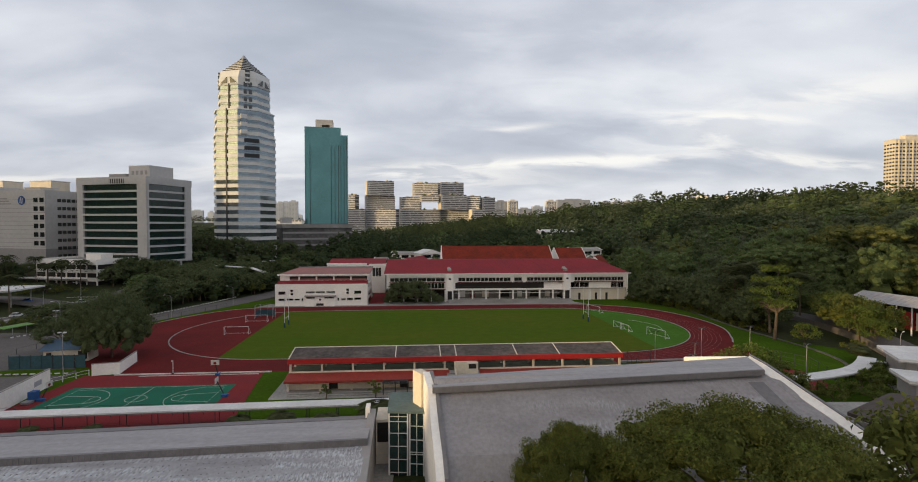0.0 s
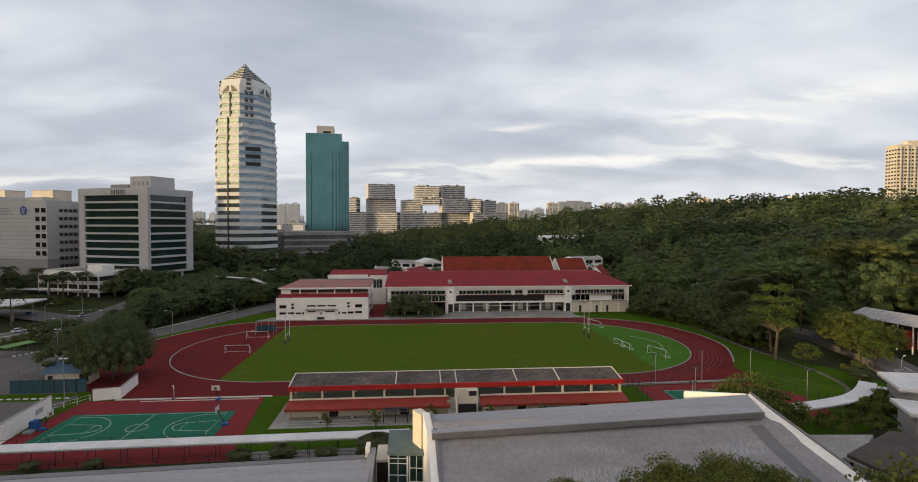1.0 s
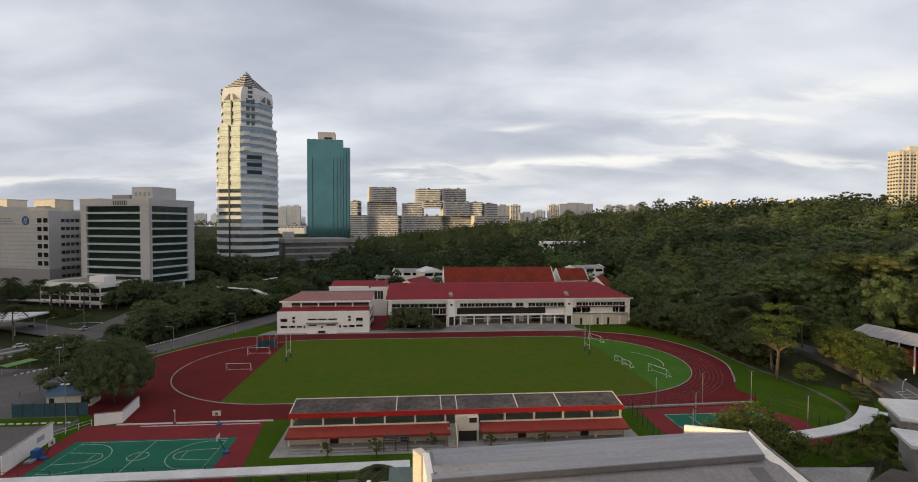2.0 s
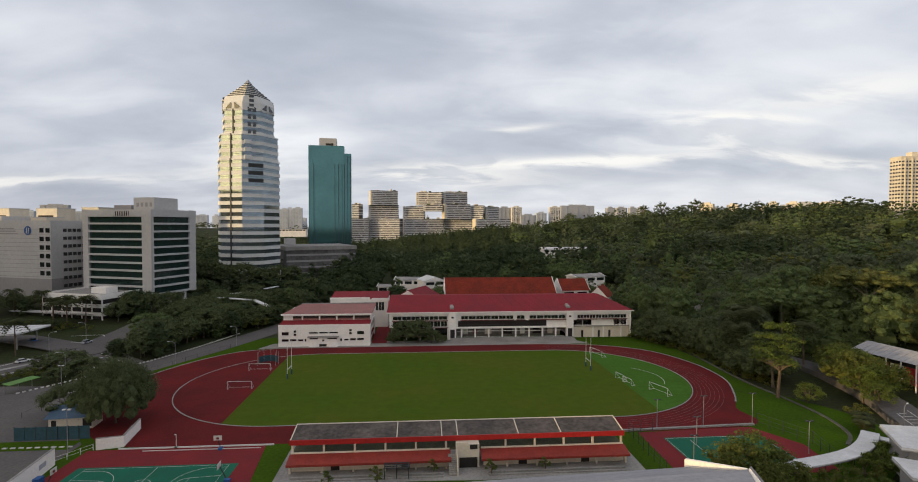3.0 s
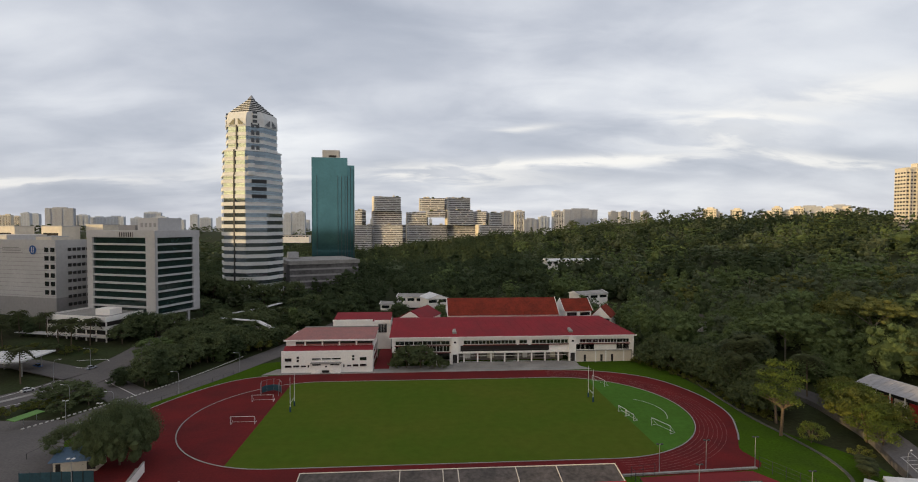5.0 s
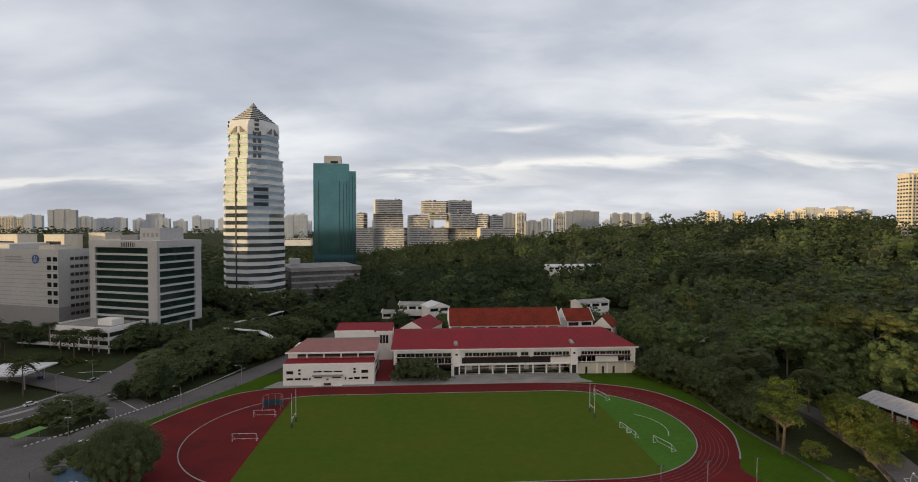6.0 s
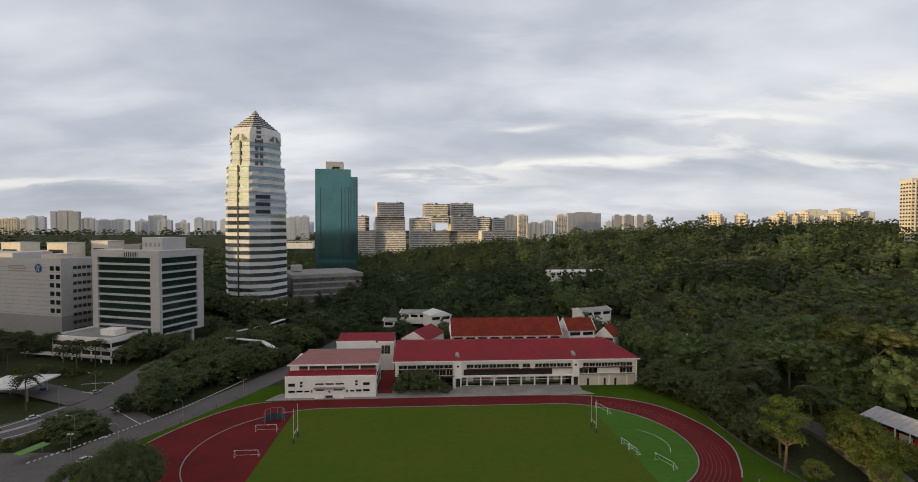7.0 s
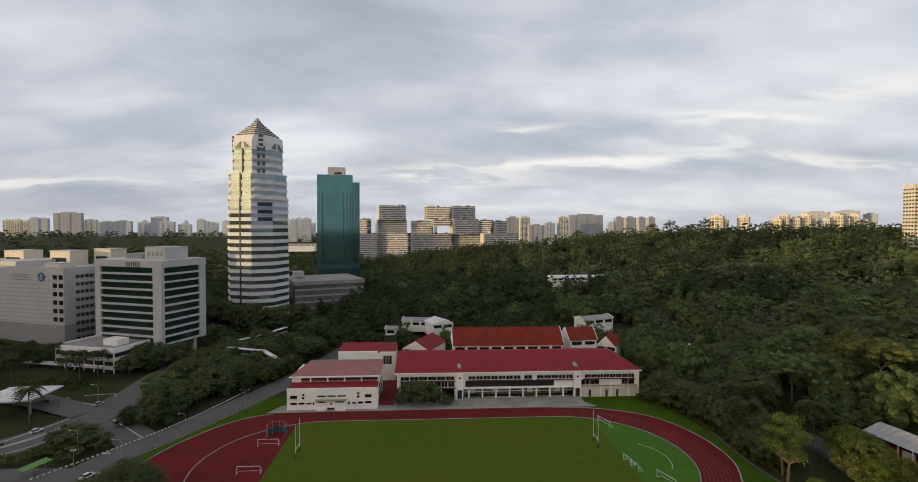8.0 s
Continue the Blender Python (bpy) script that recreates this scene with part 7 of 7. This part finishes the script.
def palm(x, y, s=1.0, rz=0, small=False, z=None, label="tall palm with drooping fronds", group="palms", tall=1.0):
    fronds, trunk = PALM_SMALL if small else PALM
    t = thing("palm", pose(x, y, terrain(x, y) if z is None else z, 0, 0, rz) @ Matrix.Diagonal((s, s, s * tall, 1)), label, "palm", group)
    part("trunk", trunk, BARK, t)
    part("fronds", fronds, None, t)


for i, (x, y, s) in enumerate(((-159.7, 258, 1.25), (-168.7, 258.5, 1.25), (-189.2, 272, 1.2), (-203.7, 274, 1.25), (-218.8, 276, 1.3), (-155.6, 209.6, 1.4), (-180, 266, 1.0), (-211, 270, 1.1))):
    palm(x, y, s * 0.88, i * 50, group="palms before the offices", tall=1.15)
for i, (x, y, s) in enumerate(((120.5, 187.7, 1.5), (115.5, 176, 1.3), (136, 170, 1.35), (125.5, 186, 1.6), (116, 162, 1.25), (130, 194, 1.5))):
    palm(x, y, s, i * 70, group="palms below the hill", tall=1.2)
for i, x in enumerate((-29.6, -22.4, -15.0, -52, -7.0, -62)):
    palm(x, 86.4, (0.95, 1.1, 0.95, 0.7, 1.7, 0.7)[i], i * 60, True, 0, "small potted palm behind the walkway", "small palms")
for i, (x, y) in enumerate(((111, 118.6), (112.4, 120.6), (109, 115.8))):
    palm(x, y, 1.1, i * 40, True, 1, "small sunlit palm on the bank", "small palms")


# ---- sports gear ----
def goal(x, y, rz, w=7.3, h=2.44, d=2.0):
    t = thing("football_goal", pose(x, y, 0.08, 0, 0, rz), "white tubular football goal without a net", "goal", "football goals")
    for s in (-1, 1):
        part("post", Shape().tube((s * w / 2, 0, 0), (s * w / 2, 0, h), 0.065), POST_WHITE, t)
        part("stay", Shape().tube((s * w / 2, 0, h), (s * w / 2, d, 0), 0.04, n=6), POST_WHITE, t)
        part("ground_bar", Shape().tube((s * w / 2, 0, 0.05), (s * w / 2, d, 0.05), 0.04, n=6), POST_WHITE, t)
    part("crossbar", Shape().tube((-w / 2, 0, h), (w / 2, 0, h), 0.065), POST_WHITE, t)
    part("back_bar", Shape().tube((-w / 2, d, 0.05), (w / 2, d, 0.05), 0.04, n=6), POST_WHITE, t)


goal(-55.5, 162.6, 0)
goal(-55.6, 183.0, 0)
goal(73.0, 150.0, -70)
goal(67.0, 159.2, -75, 4.2, 2.1, 1.6)
goal(66.4, 163.6, -75, 4.2, 2.1, 1.6)
goal(69.5, 195.5, -70)


def rugby_posts(x, y0, y1, h=11.5):
    t = thing("rugby_posts", pose(x, 0, 0.08), "tall white rugby goal posts", "goal posts", "rugby posts")
    for y in (y0, y1):
        part("upright", Shape().tube((0, y, 0), (0, y, h), 0.09, 0.06), POST_WHITE, t)
        part("pad", Shape().box(-0.22, y - 0.22, 0, 0.22, y + 0.22, 1.7), BLUE_SCREEN, t, "dark protective pad")
    part("crossbar", Shape().tube((0, y0, 3.0), (0, y1, 3.0), 0.07), POST_WHITE, t)


rugby_posts(-43.4, 172.4, 178.0)
rugby_posts(60.5, 175.2, 180.4)


def throwing_cage():
    t = thing("throwing_cage", pose(-55.0, 191.0, 0.08), "blue-green netted throwing cage on steel posts", "cage")
    ring = [(3.6 * math.cos(a), 3.6 * math.sin(a)) for a in np.linspace(-0.5, 3.64, 7)]
    for x, y in ring:
        part("post", Shape().tube((x, y, 0), (x, y, 4.6), 0.06, n=6), STEEL, t)
    for (a, b), (c, d) in zip(ring[1:5], ring[2:6]):
        part("net", Shape().band([(a, b), (c, d)], 0.03, 0.3, 2.6), BLUE_SCREEN, t, "blue-green net screen")
    part("top_rail", Shape().band(ring, 0.06, 4.55, 4.62), STEEL, t)


throwing_cage()


def flood_lamp(x, y, h, twin=False):
    t = thing("flood_lamp", pose(x, y, 0.05), "slim grey floodlight pole", "lamp post", "floodlight poles")
    part("pole", Shape().tube((0, 0, 0), (0, 0, h), 0.10, 0.06), STEEL, t)
    part("arm", Shape().box(-0.7, -0.06, h - 0.1, 0.7, 0.06, h), STEEL, t)
    for s in (-1, 1):
        part("lamp_head", Shape().box(s * 0.55 - 0.28, -0.3, h - 0.06, s * 0.55 + 0.28, 0.2, h + 0.16), CANOPY_WHITE if twin else STEEL_DARK, t)


for x, y, h in ((59.8, 123.4, 7.4), (72.1, 123.6, 8.0), (85.8, 124.6, 8.0), (87.4, 107.4, 7.4), (65, 114.2, 6.4), (58.6, 104, 6.4)):
    flood_lamp(x, y, h)
flood_lamp(-77.0, 118.0, 10.4, True)
for x, y in ((-92, 150), (-98, 163), (-110, 166)):
    flood_lamp(x, y, 7.5, True)


def street_lamp(x, y, rz, h=8.5, z=0.0):
    t = thing("street_lamp", pose(x, y, z, 0, 0, rz), "grey street lamp with a curved arm", "street lamp", "street lamps")
    part("pole", Shape().tube((0, 0, 0), (0, 0, h - 1), 0.09, 0.07), STEEL, t)
    part("arm", Shape().tube((0, 0, h - 1), (0.5, 0, h - 0.2), 0.06, n=6).tube((0.5, 0, h - 0.2), (2.0, 0, h), 0.05, n=6), STEEL, t)
    part("lamp_head", Shape().box(1.8, -0.14, h - 0.06, 2.6, 0.14, h + 0.08), CANOPY_WHITE, t)


for x, y, rz in ((115.5, 112.5, 30), (-99.2, 172, 200), (-89, 194, 200), (-76.5, 221, 200), (-145, 212, 20), (-141, 228, 200), (-151, 185, 30), (-118, 180, 190), (-124, 262, 20), (-120, 285, 200)):
    street_lamp(x, y, rz, z=terrain(x, y))


def hoop(x, y, rz, tall=3.6):
    t = thing("basketball_hoop", pose(x, y, 0.07, 0, 0, rz), "basketball stand with white backboard and dark padded base", "basketball hoop", "basketball hoops")
    part("base", Shape().box(-0.4, -0.4, 0, 0.4, 0.8, 0.45), BLUE_PAINT, t, "blue padded base")
    part("mast", Shape().tube((0, 0, 0.6), (0, -1.2, tall - 0.6), 0.10, n=6), STEEL_DARK, t)
    part("backboard", Shape().box(-0.9, -1.35, tall - 0.9, 0.9, -1.28, tall + 0.2), LINE_WHITE, t)
    part("board_mark", Shape().box(-0.3, -1.39, tall - 0.65, 0.3, -1.355, tall - 0.2), COURT_RED, t)
    part("ring", Shape().band([(0.23 * math.cos(a), -1.62 + 0.23 * math.sin(a)) for a in np.linspace(0, 6.283, 13)[:-1]], 0.04, tall - 0.75, tall - 0.71, True), RED_PAINT, t)


hoop(-44.9, 119.0, 0)
hoop(-38.2, 104.2, -90)
hoop(-71.9, 104.2, 90)
marker = thing("post", pose(-55.4, 121.0, 0), "thin pale post on the kerb beside the track", "post")
part("pole", Shape().tube((0, 0, 0), (0, 0, 3.1), 0.07, n=6), POST_WHITE, marker)
part("arm", Shape().box(-0.35, -0.05, 2.9, 0.05, 0.05, 3.1), POST_WHITE, marker)
part("foot", Shape().box(-0.3, -0.3, 0, 0.3, 0.3, 0.35), STEEL_DARK, marker)


# ---- walls, fences and sheds beside the courts ----
def white_wall(line, h, label):
    t = thing("practice_wall", pose(0, 0, 0), label, "wall")
    part("panel", Shape().band(line, 0.25, 0, h), WALL_WHITE, t)
    part("coping", Shape().band(line, 0.4, h, h + 0.12), CONCRETE, t)
    return t


w1 = white_wall([(-75.2, 98.2), (-77.2, 114.2)], 3.6, "white rendered practice wall beside the basketball court")
part("notice", Shape().band([(-76.35, 108.6), (-76.65, 111.0)], 0.06, 1.4, 2.4), FLAT_GREY, w1, "faded grey lettering panel")
white_wall([(-72.9, 121.0), (-67.6, 122.2), (-69.4, 132.8)], 2.6, "white rendered wall turning a corner by the track")
tr = thing("equipment_trolley", pose(-73.6, 104.5, 0.05), "blue wheeled equipment trolley", "trolley")
part("box", Shape().box(-0.6, -0.8, 0.3, 0.6, 0.8, 1.9), BLUE_PAINT, tr)
part("frame", Shape().box(-0.7, -2.4, 0.1, 0.7, -0.9, 0.5), STEEL, tr)
ramp = white_wall([(-69.0, 122.6), (-71.0, 132.4)], 1.1, "low white retaining wall of a ramp")


def fence(line, h, spacing, label, mat=None, rails=2):
    t = thing("fence", pose(0, 0, 0), label, "fence")
    pts = [Vector(p) for p in line]
    post = Shape().box(-0.05, -0.05, 0, 0.05, 0.05, h).mesh("post")
    for a, b in zip(pts, pts[1:]):
        n = max(1, int((b - a).length / spacing))
        for i in range(n + 1):
            p = a.lerp(b, i / n)
            ob = part("post", post, mat or STEEL_DARK, t)
            ob.location = (p.x, p.y, terrain(p.x, p.y))
        for k in range(rails):
            z = h * (1 - k / max(1, rails)) - 0.06
            part("rail", Shape().band([tuple(a), tuple(b)], 0.04, z, z + 0.05), mat or STEEL_DARK, t)
    return t


fence([(-75, 94.6), (-33, 94.6)], 2.2, 5.0, "dark post-and-rail fence along the courts", rails=2)
fence([(-84, 86.8), (-6, 88.0)], 1.3, 4.0, "low dark fence behind the walkway", rails=2)
fence([(50.5, 100), (51.5, 121), (58, 122)], 3.2, 3.0, "tall dark mesh fence posts round the tennis court", rails=3)
fence([(86.6, 124), (92, 112), (89, 101)], 3.2, 3.0, "tall dark mesh fence posts round the tennis court", rails=3)
fence([(-77.6, 114.4), (-73.5, 121)], 1.4, 2.0, "low pale railing by the courts", POST_WHITE)
fence([(-104, 142), (-99, 170), (-89, 192), (-78, 218)], 1.6, 5.0, "thin dark fence along the road", rails=1)


def gate_shed():
    t = thing("shed", pose(-87.0, 135.8, 0.05, 0, 0, 6), "cream shed with a blue sheet roof", "shed")
    part("wall", Shape().box(-4.6, -2.2, 0, 5.2, 2.8, 3.0), WALL_CREAM, t)
    part("roof", Shape().hull([(-5.4, -2.9, 3.0), (5.8, -2.9, 3.0), (5.8, 3.6, 3.0), (-5.4, 3.6, 3.0)], [(-5.0, 1.5, 5.0), (5.8, 1.5, 5.0), (5.8, 1.9, 5.0), (-5.0, 1.9, 5.0)]), material("blue_sheet_roof", (0.060, 0.105, 0.165), 0.6, 0.2, 0.3, 2.0), t, "faded blue sheet roof")
    part("gable", Shape().hull([(5.82, -2.6, 3.0), (5.95, -2.6, 3.0), (5.95, 3.3, 3.0), (5.82, 3.3, 3.0)], [(5.82, 1.5, 4.8), (5.95, 1.5, 4.8), (5.95, 1.9, 4.8), (5.82, 1.9, 4.8)]), WALL_CREAM, t)
    part("doorway", Shape().box(-4.0, -2.26, 0, -2.9, -2.2, 2.4), DARK_SHADE, t)
    part("doorway", Shape().box(3.0, -2.26, 0.6, 5.0, -2.2, 2.6), DARK_SHADE, t)


gate_shed()
sc = thing("screen_fence", pose(0, 0, 0), "blue-green screened hoarding on posts", "fence")
for i in range(7):
    a, b = -95 + i * 2.4, -95 + (i + 1) * 2.4
    part("panel", Shape().box(a + 0.04, 127.2 + 0.05 * i, 0.1, b - 0.04, 127.3 + 0.05 * i, 3.2), BLUE_SCREEN, sc)
    part("post", Shape().box(a - 0.06, 127.3, 0, a + 0.06, 127.45, 3.4), STEEL_DARK, sc)
ground_part("lawn", Shape().sheet([(-104, 121.6), (-79.4, 121.6), (-79.4, 126.6), (-104, 126.6)], 0.09, 0.05), LAWN, "narrow strip of mown grass by the yard", "lawn")
for i in range(14):
    ground_part("kerb_block", Shape().box(-103 + i * 1.75, 122.7, 0.05, -102 + i * 1.75, 123.1, 0.28), LINE_WHITE, "white painted kerb block", "kerb")
for i in range(60):
    f = i / 59
    p = Vector((-120.5, 163)).lerp(Vector((-84.0, 246)), f)
    off = 4.2 * math.sin(math.pi * f)
    t = thing("kerb_stone", pose(p.x + off * 0.9, p.y - off * 0.4, 0.06, 0, 0, 66), "white painted kerb stone on the road's edge", "kerb", "painted kerb stones")
    part("stone", Shape().box(-0.4, -0.16, 0, 0.4, 0.16, 0.34), LINE_WHITE, t)


# ---- shelters and footbridge at the left ----
def shelter():
    t = thing("bus_stop_canopy", pose(-168, 222, terrain(-168, 222), 0, 0, 12), "wide flat white canopy on columns", "canopy")
    part("roof", Shape().prism([(-12, -8), (8, -11), (12, 8), (-9, 11)], 6.6, 7.2), CANOPY_WHITE, t)
    for x, y in ((-7, -5), (6, -6), (8, 5), (-6, 7)):
        part("column", Shape().tube((x, y, 0), (x, y, 6.6), 0.3), CONCRETE, t)
    part("sign", Shape().box(-6, -2, 7.2, -4, -1.6, 9.4), WALL_WHITE, t)


shelter()
gs = thing("green_shelter", pose(-122.0, 166.5, 0.1, 0, 0, 72), "roadside shelter with a bright green roof", "shelter")
part("roof", Shape().hull([(-4.5, -1.6, 2.7), (4.5, -1.6, 2.7), (4.5, 1.6, 2.9), (-4.5, 1.6, 2.9)], [(-4.5, -1.6, 2.85), (4.5, -1.6, 2.85), (4.5, 1.6, 3.1), (-4.5, 1.6, 3.1)]), material("bright_green_sheet", (0.10, 0.22, 0.04), 0.6, 0.2, 0.4, 2.0), gs, "bright green roof sheet")
for x in (-4, 0, 4):
    part("post", Shape().tube((x, 1.2, 0), (x, 1.2, 2.8), 0.07, n=6), STEEL, gs)


def footbridge(pts, label):
    t = thing("footbridge", pose(0, 0, 0), label, "footbridge")
    for a, b in zip(pts, pts[1:]):
        d = (Vector(b) - Vector(a)).normalized()
        n = Vector((-d.y, d.x, 0)).normalized() * 1.3
        def quad(z):
            return [tuple(Vector(a) - n + Vector((0, 0, z))), tuple(Vector(b) - n + Vector((0, 0, z))), tuple(Vector(b) + n + Vector((0, 0, z))), tuple(Vector(a) + n + Vector((0, 0, z)))]
        part("roof", Shape().hull(quad(0), quad(0.35)), CANOPY_WHITE, t)
        part("deck", Shape().hull(quad(-3.6), quad(-2.6)), CONCRETE, t)
        for e in (a, b):
            part("column", Shape().tube((e[0], e[1], terrain(e[0], e[1])), (e[0], e[1], e[2] - 2.6), 0.45), CONCRETE, t)
            part("post", Shape().tube((e[0], e[1], e[2] - 2.6), (e[0], e[1], e[2]), 0.12, n=6), STEEL, t)


footbridge([(-107, 281.6, 12.2), (-86.6, 276.9, 11.2), (-76, 266.0, 9.6)], "white-roofed pedestrian footbridge over the road")
footbridge([(-110, 307, 10.5), (-100, 322, 10.5), (-93, 345, 10.5)], "white-roofed covered link beside the road")


# ---- buildings and road at the right ----
ground_part("road", Shape().band(smooth_line([(114, 84), (122, 112), (132, 134), (136, 150), (138, 168), (134, 184)], 6, False), 9.0, 0.0, 2.2), ASPHALT, "asphalt lane on the bank above the field", "road")
ground_part("road_mark", Shape().band([(119.6, 112), (124.6, 123)], 0.2, 2.2, 2.21).band([(122.8, 109), (129.6, 125.4)], 0.2, 2.2, 2.21), LINE_WHITE, "white markings on the lane", "line")
for i in range(6):
    ground_part("road_mark", Shape().band([(121 + i * 0.7, 113.2 + i * 2.0), (125 + i * 0.5, 112.4 + i * 2.2)], 0.18, 2.2, 2.21), LINE_WHITE, "white hatching on the lane", "line")
ground_part("bank_drain", Shape().band(smooth_line([(113, 214), (108.6, 190), (107, 160), (108.4, 142), (108.6, 128), (105.6, 117), (100, 111)], 6, False), 0.9, -0.1, 0.22), material("mossy_concrete", (0.10, 0.098, 0.075), 0.95, 0.35, 0.4, 2.0, 0.3), "mossy concrete drain at the foot of the bank", "drain")


def long_shed():
    t = thing("long_shed", pose(153.9, 159.0, 2.1, 0, 0, -84), "long shed with a pale grey metal roof and red stalls", "shed")
    # dark block painted as the shade under the shed roof
    part("wall", Shape().box(-2, -4.6, 0, 40, 5.6, 7.5), DARK_SHADE, t)
    roof = part("roof", Shape().hull([(-4, -7, 7.4), (42, -7, 7.4), (42, 7, 7.4), (-4, 7, 7.4)], [(-4, -0.4, 9.9), (42, -0.4, 9.9), (42, 0.4, 9.9), (-4, 0.4, 9.9)]), METAL_ROOF, t, "pale grey metal roof")
    for i in range(23):
        x = -3 + i * 2
        part("roof_seam", Shape().hull([(x - 0.04, -7, 7.4), (x + 0.04, -7, 7.4), (x + 0.04, -0.4, 9.9), (x - 0.04, -0.4, 9.9)], [(x - 0.04, -7, 7.46), (x + 0.04, -7, 7.46), (x + 0.04, -0.4, 9.96), (x - 0.04, -0.4, 9.96)]), METAL_ROOF, roof)
    for i in range(9):
        part("stall", Shape().box(-1.5 + i * 4.6, -5.0, 0.4, 2.4 + i * 4.6, -4.6, 5.6), RED_PAINT if i % 2 else WALL_CREAM, t)
    for i in range(10):
        part("post", Shape().box(-2 + i * 4.6, -6.3, -2.1, -1.7 + i * 4.6, -6.0, 7.4), WALL_WHITE, t)


long_shed()


def flat_pavilion(poly, z, wall_in, label, roof, base=0.0):
    t = thing("pavilion", pose(0, 0, 0), label, "building")
    c = sum((Vector(p) for p in poly), Vector((0, 0))) / len(poly)
    inner = [tuple(c + (Vector(p) - c) * wall_in) for p in poly]
    part("wall", Shape().prism(inner, base, z), PLASTER_DARK, t)
    part("roof", Shape().prism(poly, z, z + 0.5), roof, t)
    part("roof_edge", Shape().prism([tuple(c + (Vector(p) - c) * 1.01) for p in poly], z - 0.25, z), CONCRETE, t)
    for k in range(4):
        a, b = Vector(inner[0]), Vector(inner[1])
        p, q = a.lerp(b, 0.1 + 0.22 * k), a.lerp(b, 0.26 + 0.22 * k)
        part("window", Shape().band([tuple(p), tuple(q)], 0.1, z - 2.6, z - 1.0), GLASS_DARK, t)


flat_pavilion([(94, 92), (112, 82), (124, 97), (100, 103)], 7.6, 0.86, "grey pavilion with a flat white roof", CANOPY_WHITE)
flat_pavilion([(88, 84), (106, 72), (112, 80), (92, 92)], 5.8, 0.9, "low pavilion with a flat white roof", CANOPY_WHITE)
flat_pavilion([(58.2, 64.5), (60.5, 47), (86, 47), (86, 62), (71.4, 71.4)], 8.3, 0.95, "low building with a flat dark brown roof", ROOF_BROWN)
flat_pavilion([(64, 73.5), (74, 78.2), (80, 83), (66, 84)], 2.6, 0.9, "low link building with a pale roof", CONCRETE)
rack = thing("bicycle_shelter", pose(-4.4, 103.6, 0.06), "dark tubular shelter frame on the paving", "shelter")
for x in (-2.4, 0, 2.4):
    part("frame", Shape().tube((x, -1, 0), (x, -1, 2.2), 0.1, n=6).tube((x, -1, 2.2), (x, 1.2, 2.4), 0.1, n=6), STEEL_DARK, rack)
for k in range(4):
    part("slat", Shape().box(-2.6, -1.1 + k * 0.6, 2.22 + k * 0.06, 2.6, -0.8 + k * 0.6, 2.3 + k * 0.06), STEEL_DARK, rack)


covered_walk([(-206, 277), (-160, 263.5)], 5.0, 7.2, "wide pale green canopy before the car park", 9, 2.0)
for i in range(24):
    x, y = random.uniform(-262, -196), random.uniform(252, 292)
    plant((DARK_TREE, DARK_SHRUB, DARK_TREE)[i % 3], x, y, "dark shrub before the offices" if i % 3 == 1 else "dark tree on the lawn before the offices", random.uniform(0.7, 1.05), i * 47, group="planting before the offices", tall=0.9)
for i, (x, y, s) in enumerate(((-222, 262, 1.2), (-232, 268, 1.1), (-210, 254, 1.25), (-243, 272, 1.2), (-198, 256, 1.1), (-170, 252, 1.15), (-163, 250, 1.25))):
    palm(x, y, s * 0.88, i * 50, group="palms before the offices", tall=1.15)


# ---- cars on the roads ----
def car(x, y, rz, paint, label):
    t = thing("car", pose(x, y, terrain(x, y) + 0.16, 0, 0, rz), label, "car", "cars on the road")
    part("body", Shape().hull([(-2.1, -0.85, 0.28), (2.1, -0.85, 0.28), (2.1, 0.85, 0.28), (-2.1, 0.85, 0.28)], [(-2.05, -0.8, 0.85), (2.0, -0.8, 0.8), (2.0, 0.8, 0.8), (-2.05, 0.8, 0.85)]), paint, t)
    part("cabin", Shape().hull([(-1.7, -0.78, 0.85), (1.1, -0.78, 0.83), (1.1, 0.78, 0.83), (-1.7, 0.78, 0.85)], [(-1.2, -0.62, 1.42), (0.45, -0.62, 1.42), (0.45, 0.62, 1.42), (-1.2, 0.62, 1.42)]), GLASS_DARK, t, "dark car windows")
    part("roof", Shape().box(-1.18, -0.6, 1.42, 0.43, 0.6, 1.47), paint, t)
    for a in (-1.3, 1.3):
        for b in (-0.82, 0.82):
            part("wheel", Shape().tube((a, b - 0.1, 0.3), (a, b + 0.1, 0.3), 0.31, n=12), STEEL_DARK, t)


for x, y, rz, paint, label in ((-146, 200, 60, CANOPY_WHITE, "white car on the carriageway"), (-139.5, 226, 68, FLAT_GREY, "grey car at the junction"), (-150.5, 187.5, 55, STEEL_DARK, "dark car on the carriageway"), (-128.4, 250, 76, CANOPY_WHITE, "white car on the carriageway"),
                               (-104, 163, 66, CANOPY_WHITE, "white car parked on the road"), (-163, 229, 155, BLUE_PAINT, "blue car on the side road"), (130, 127, 60, RED_PAINT, "red car on the lane")):
    car(x, y, rz, paint, label)
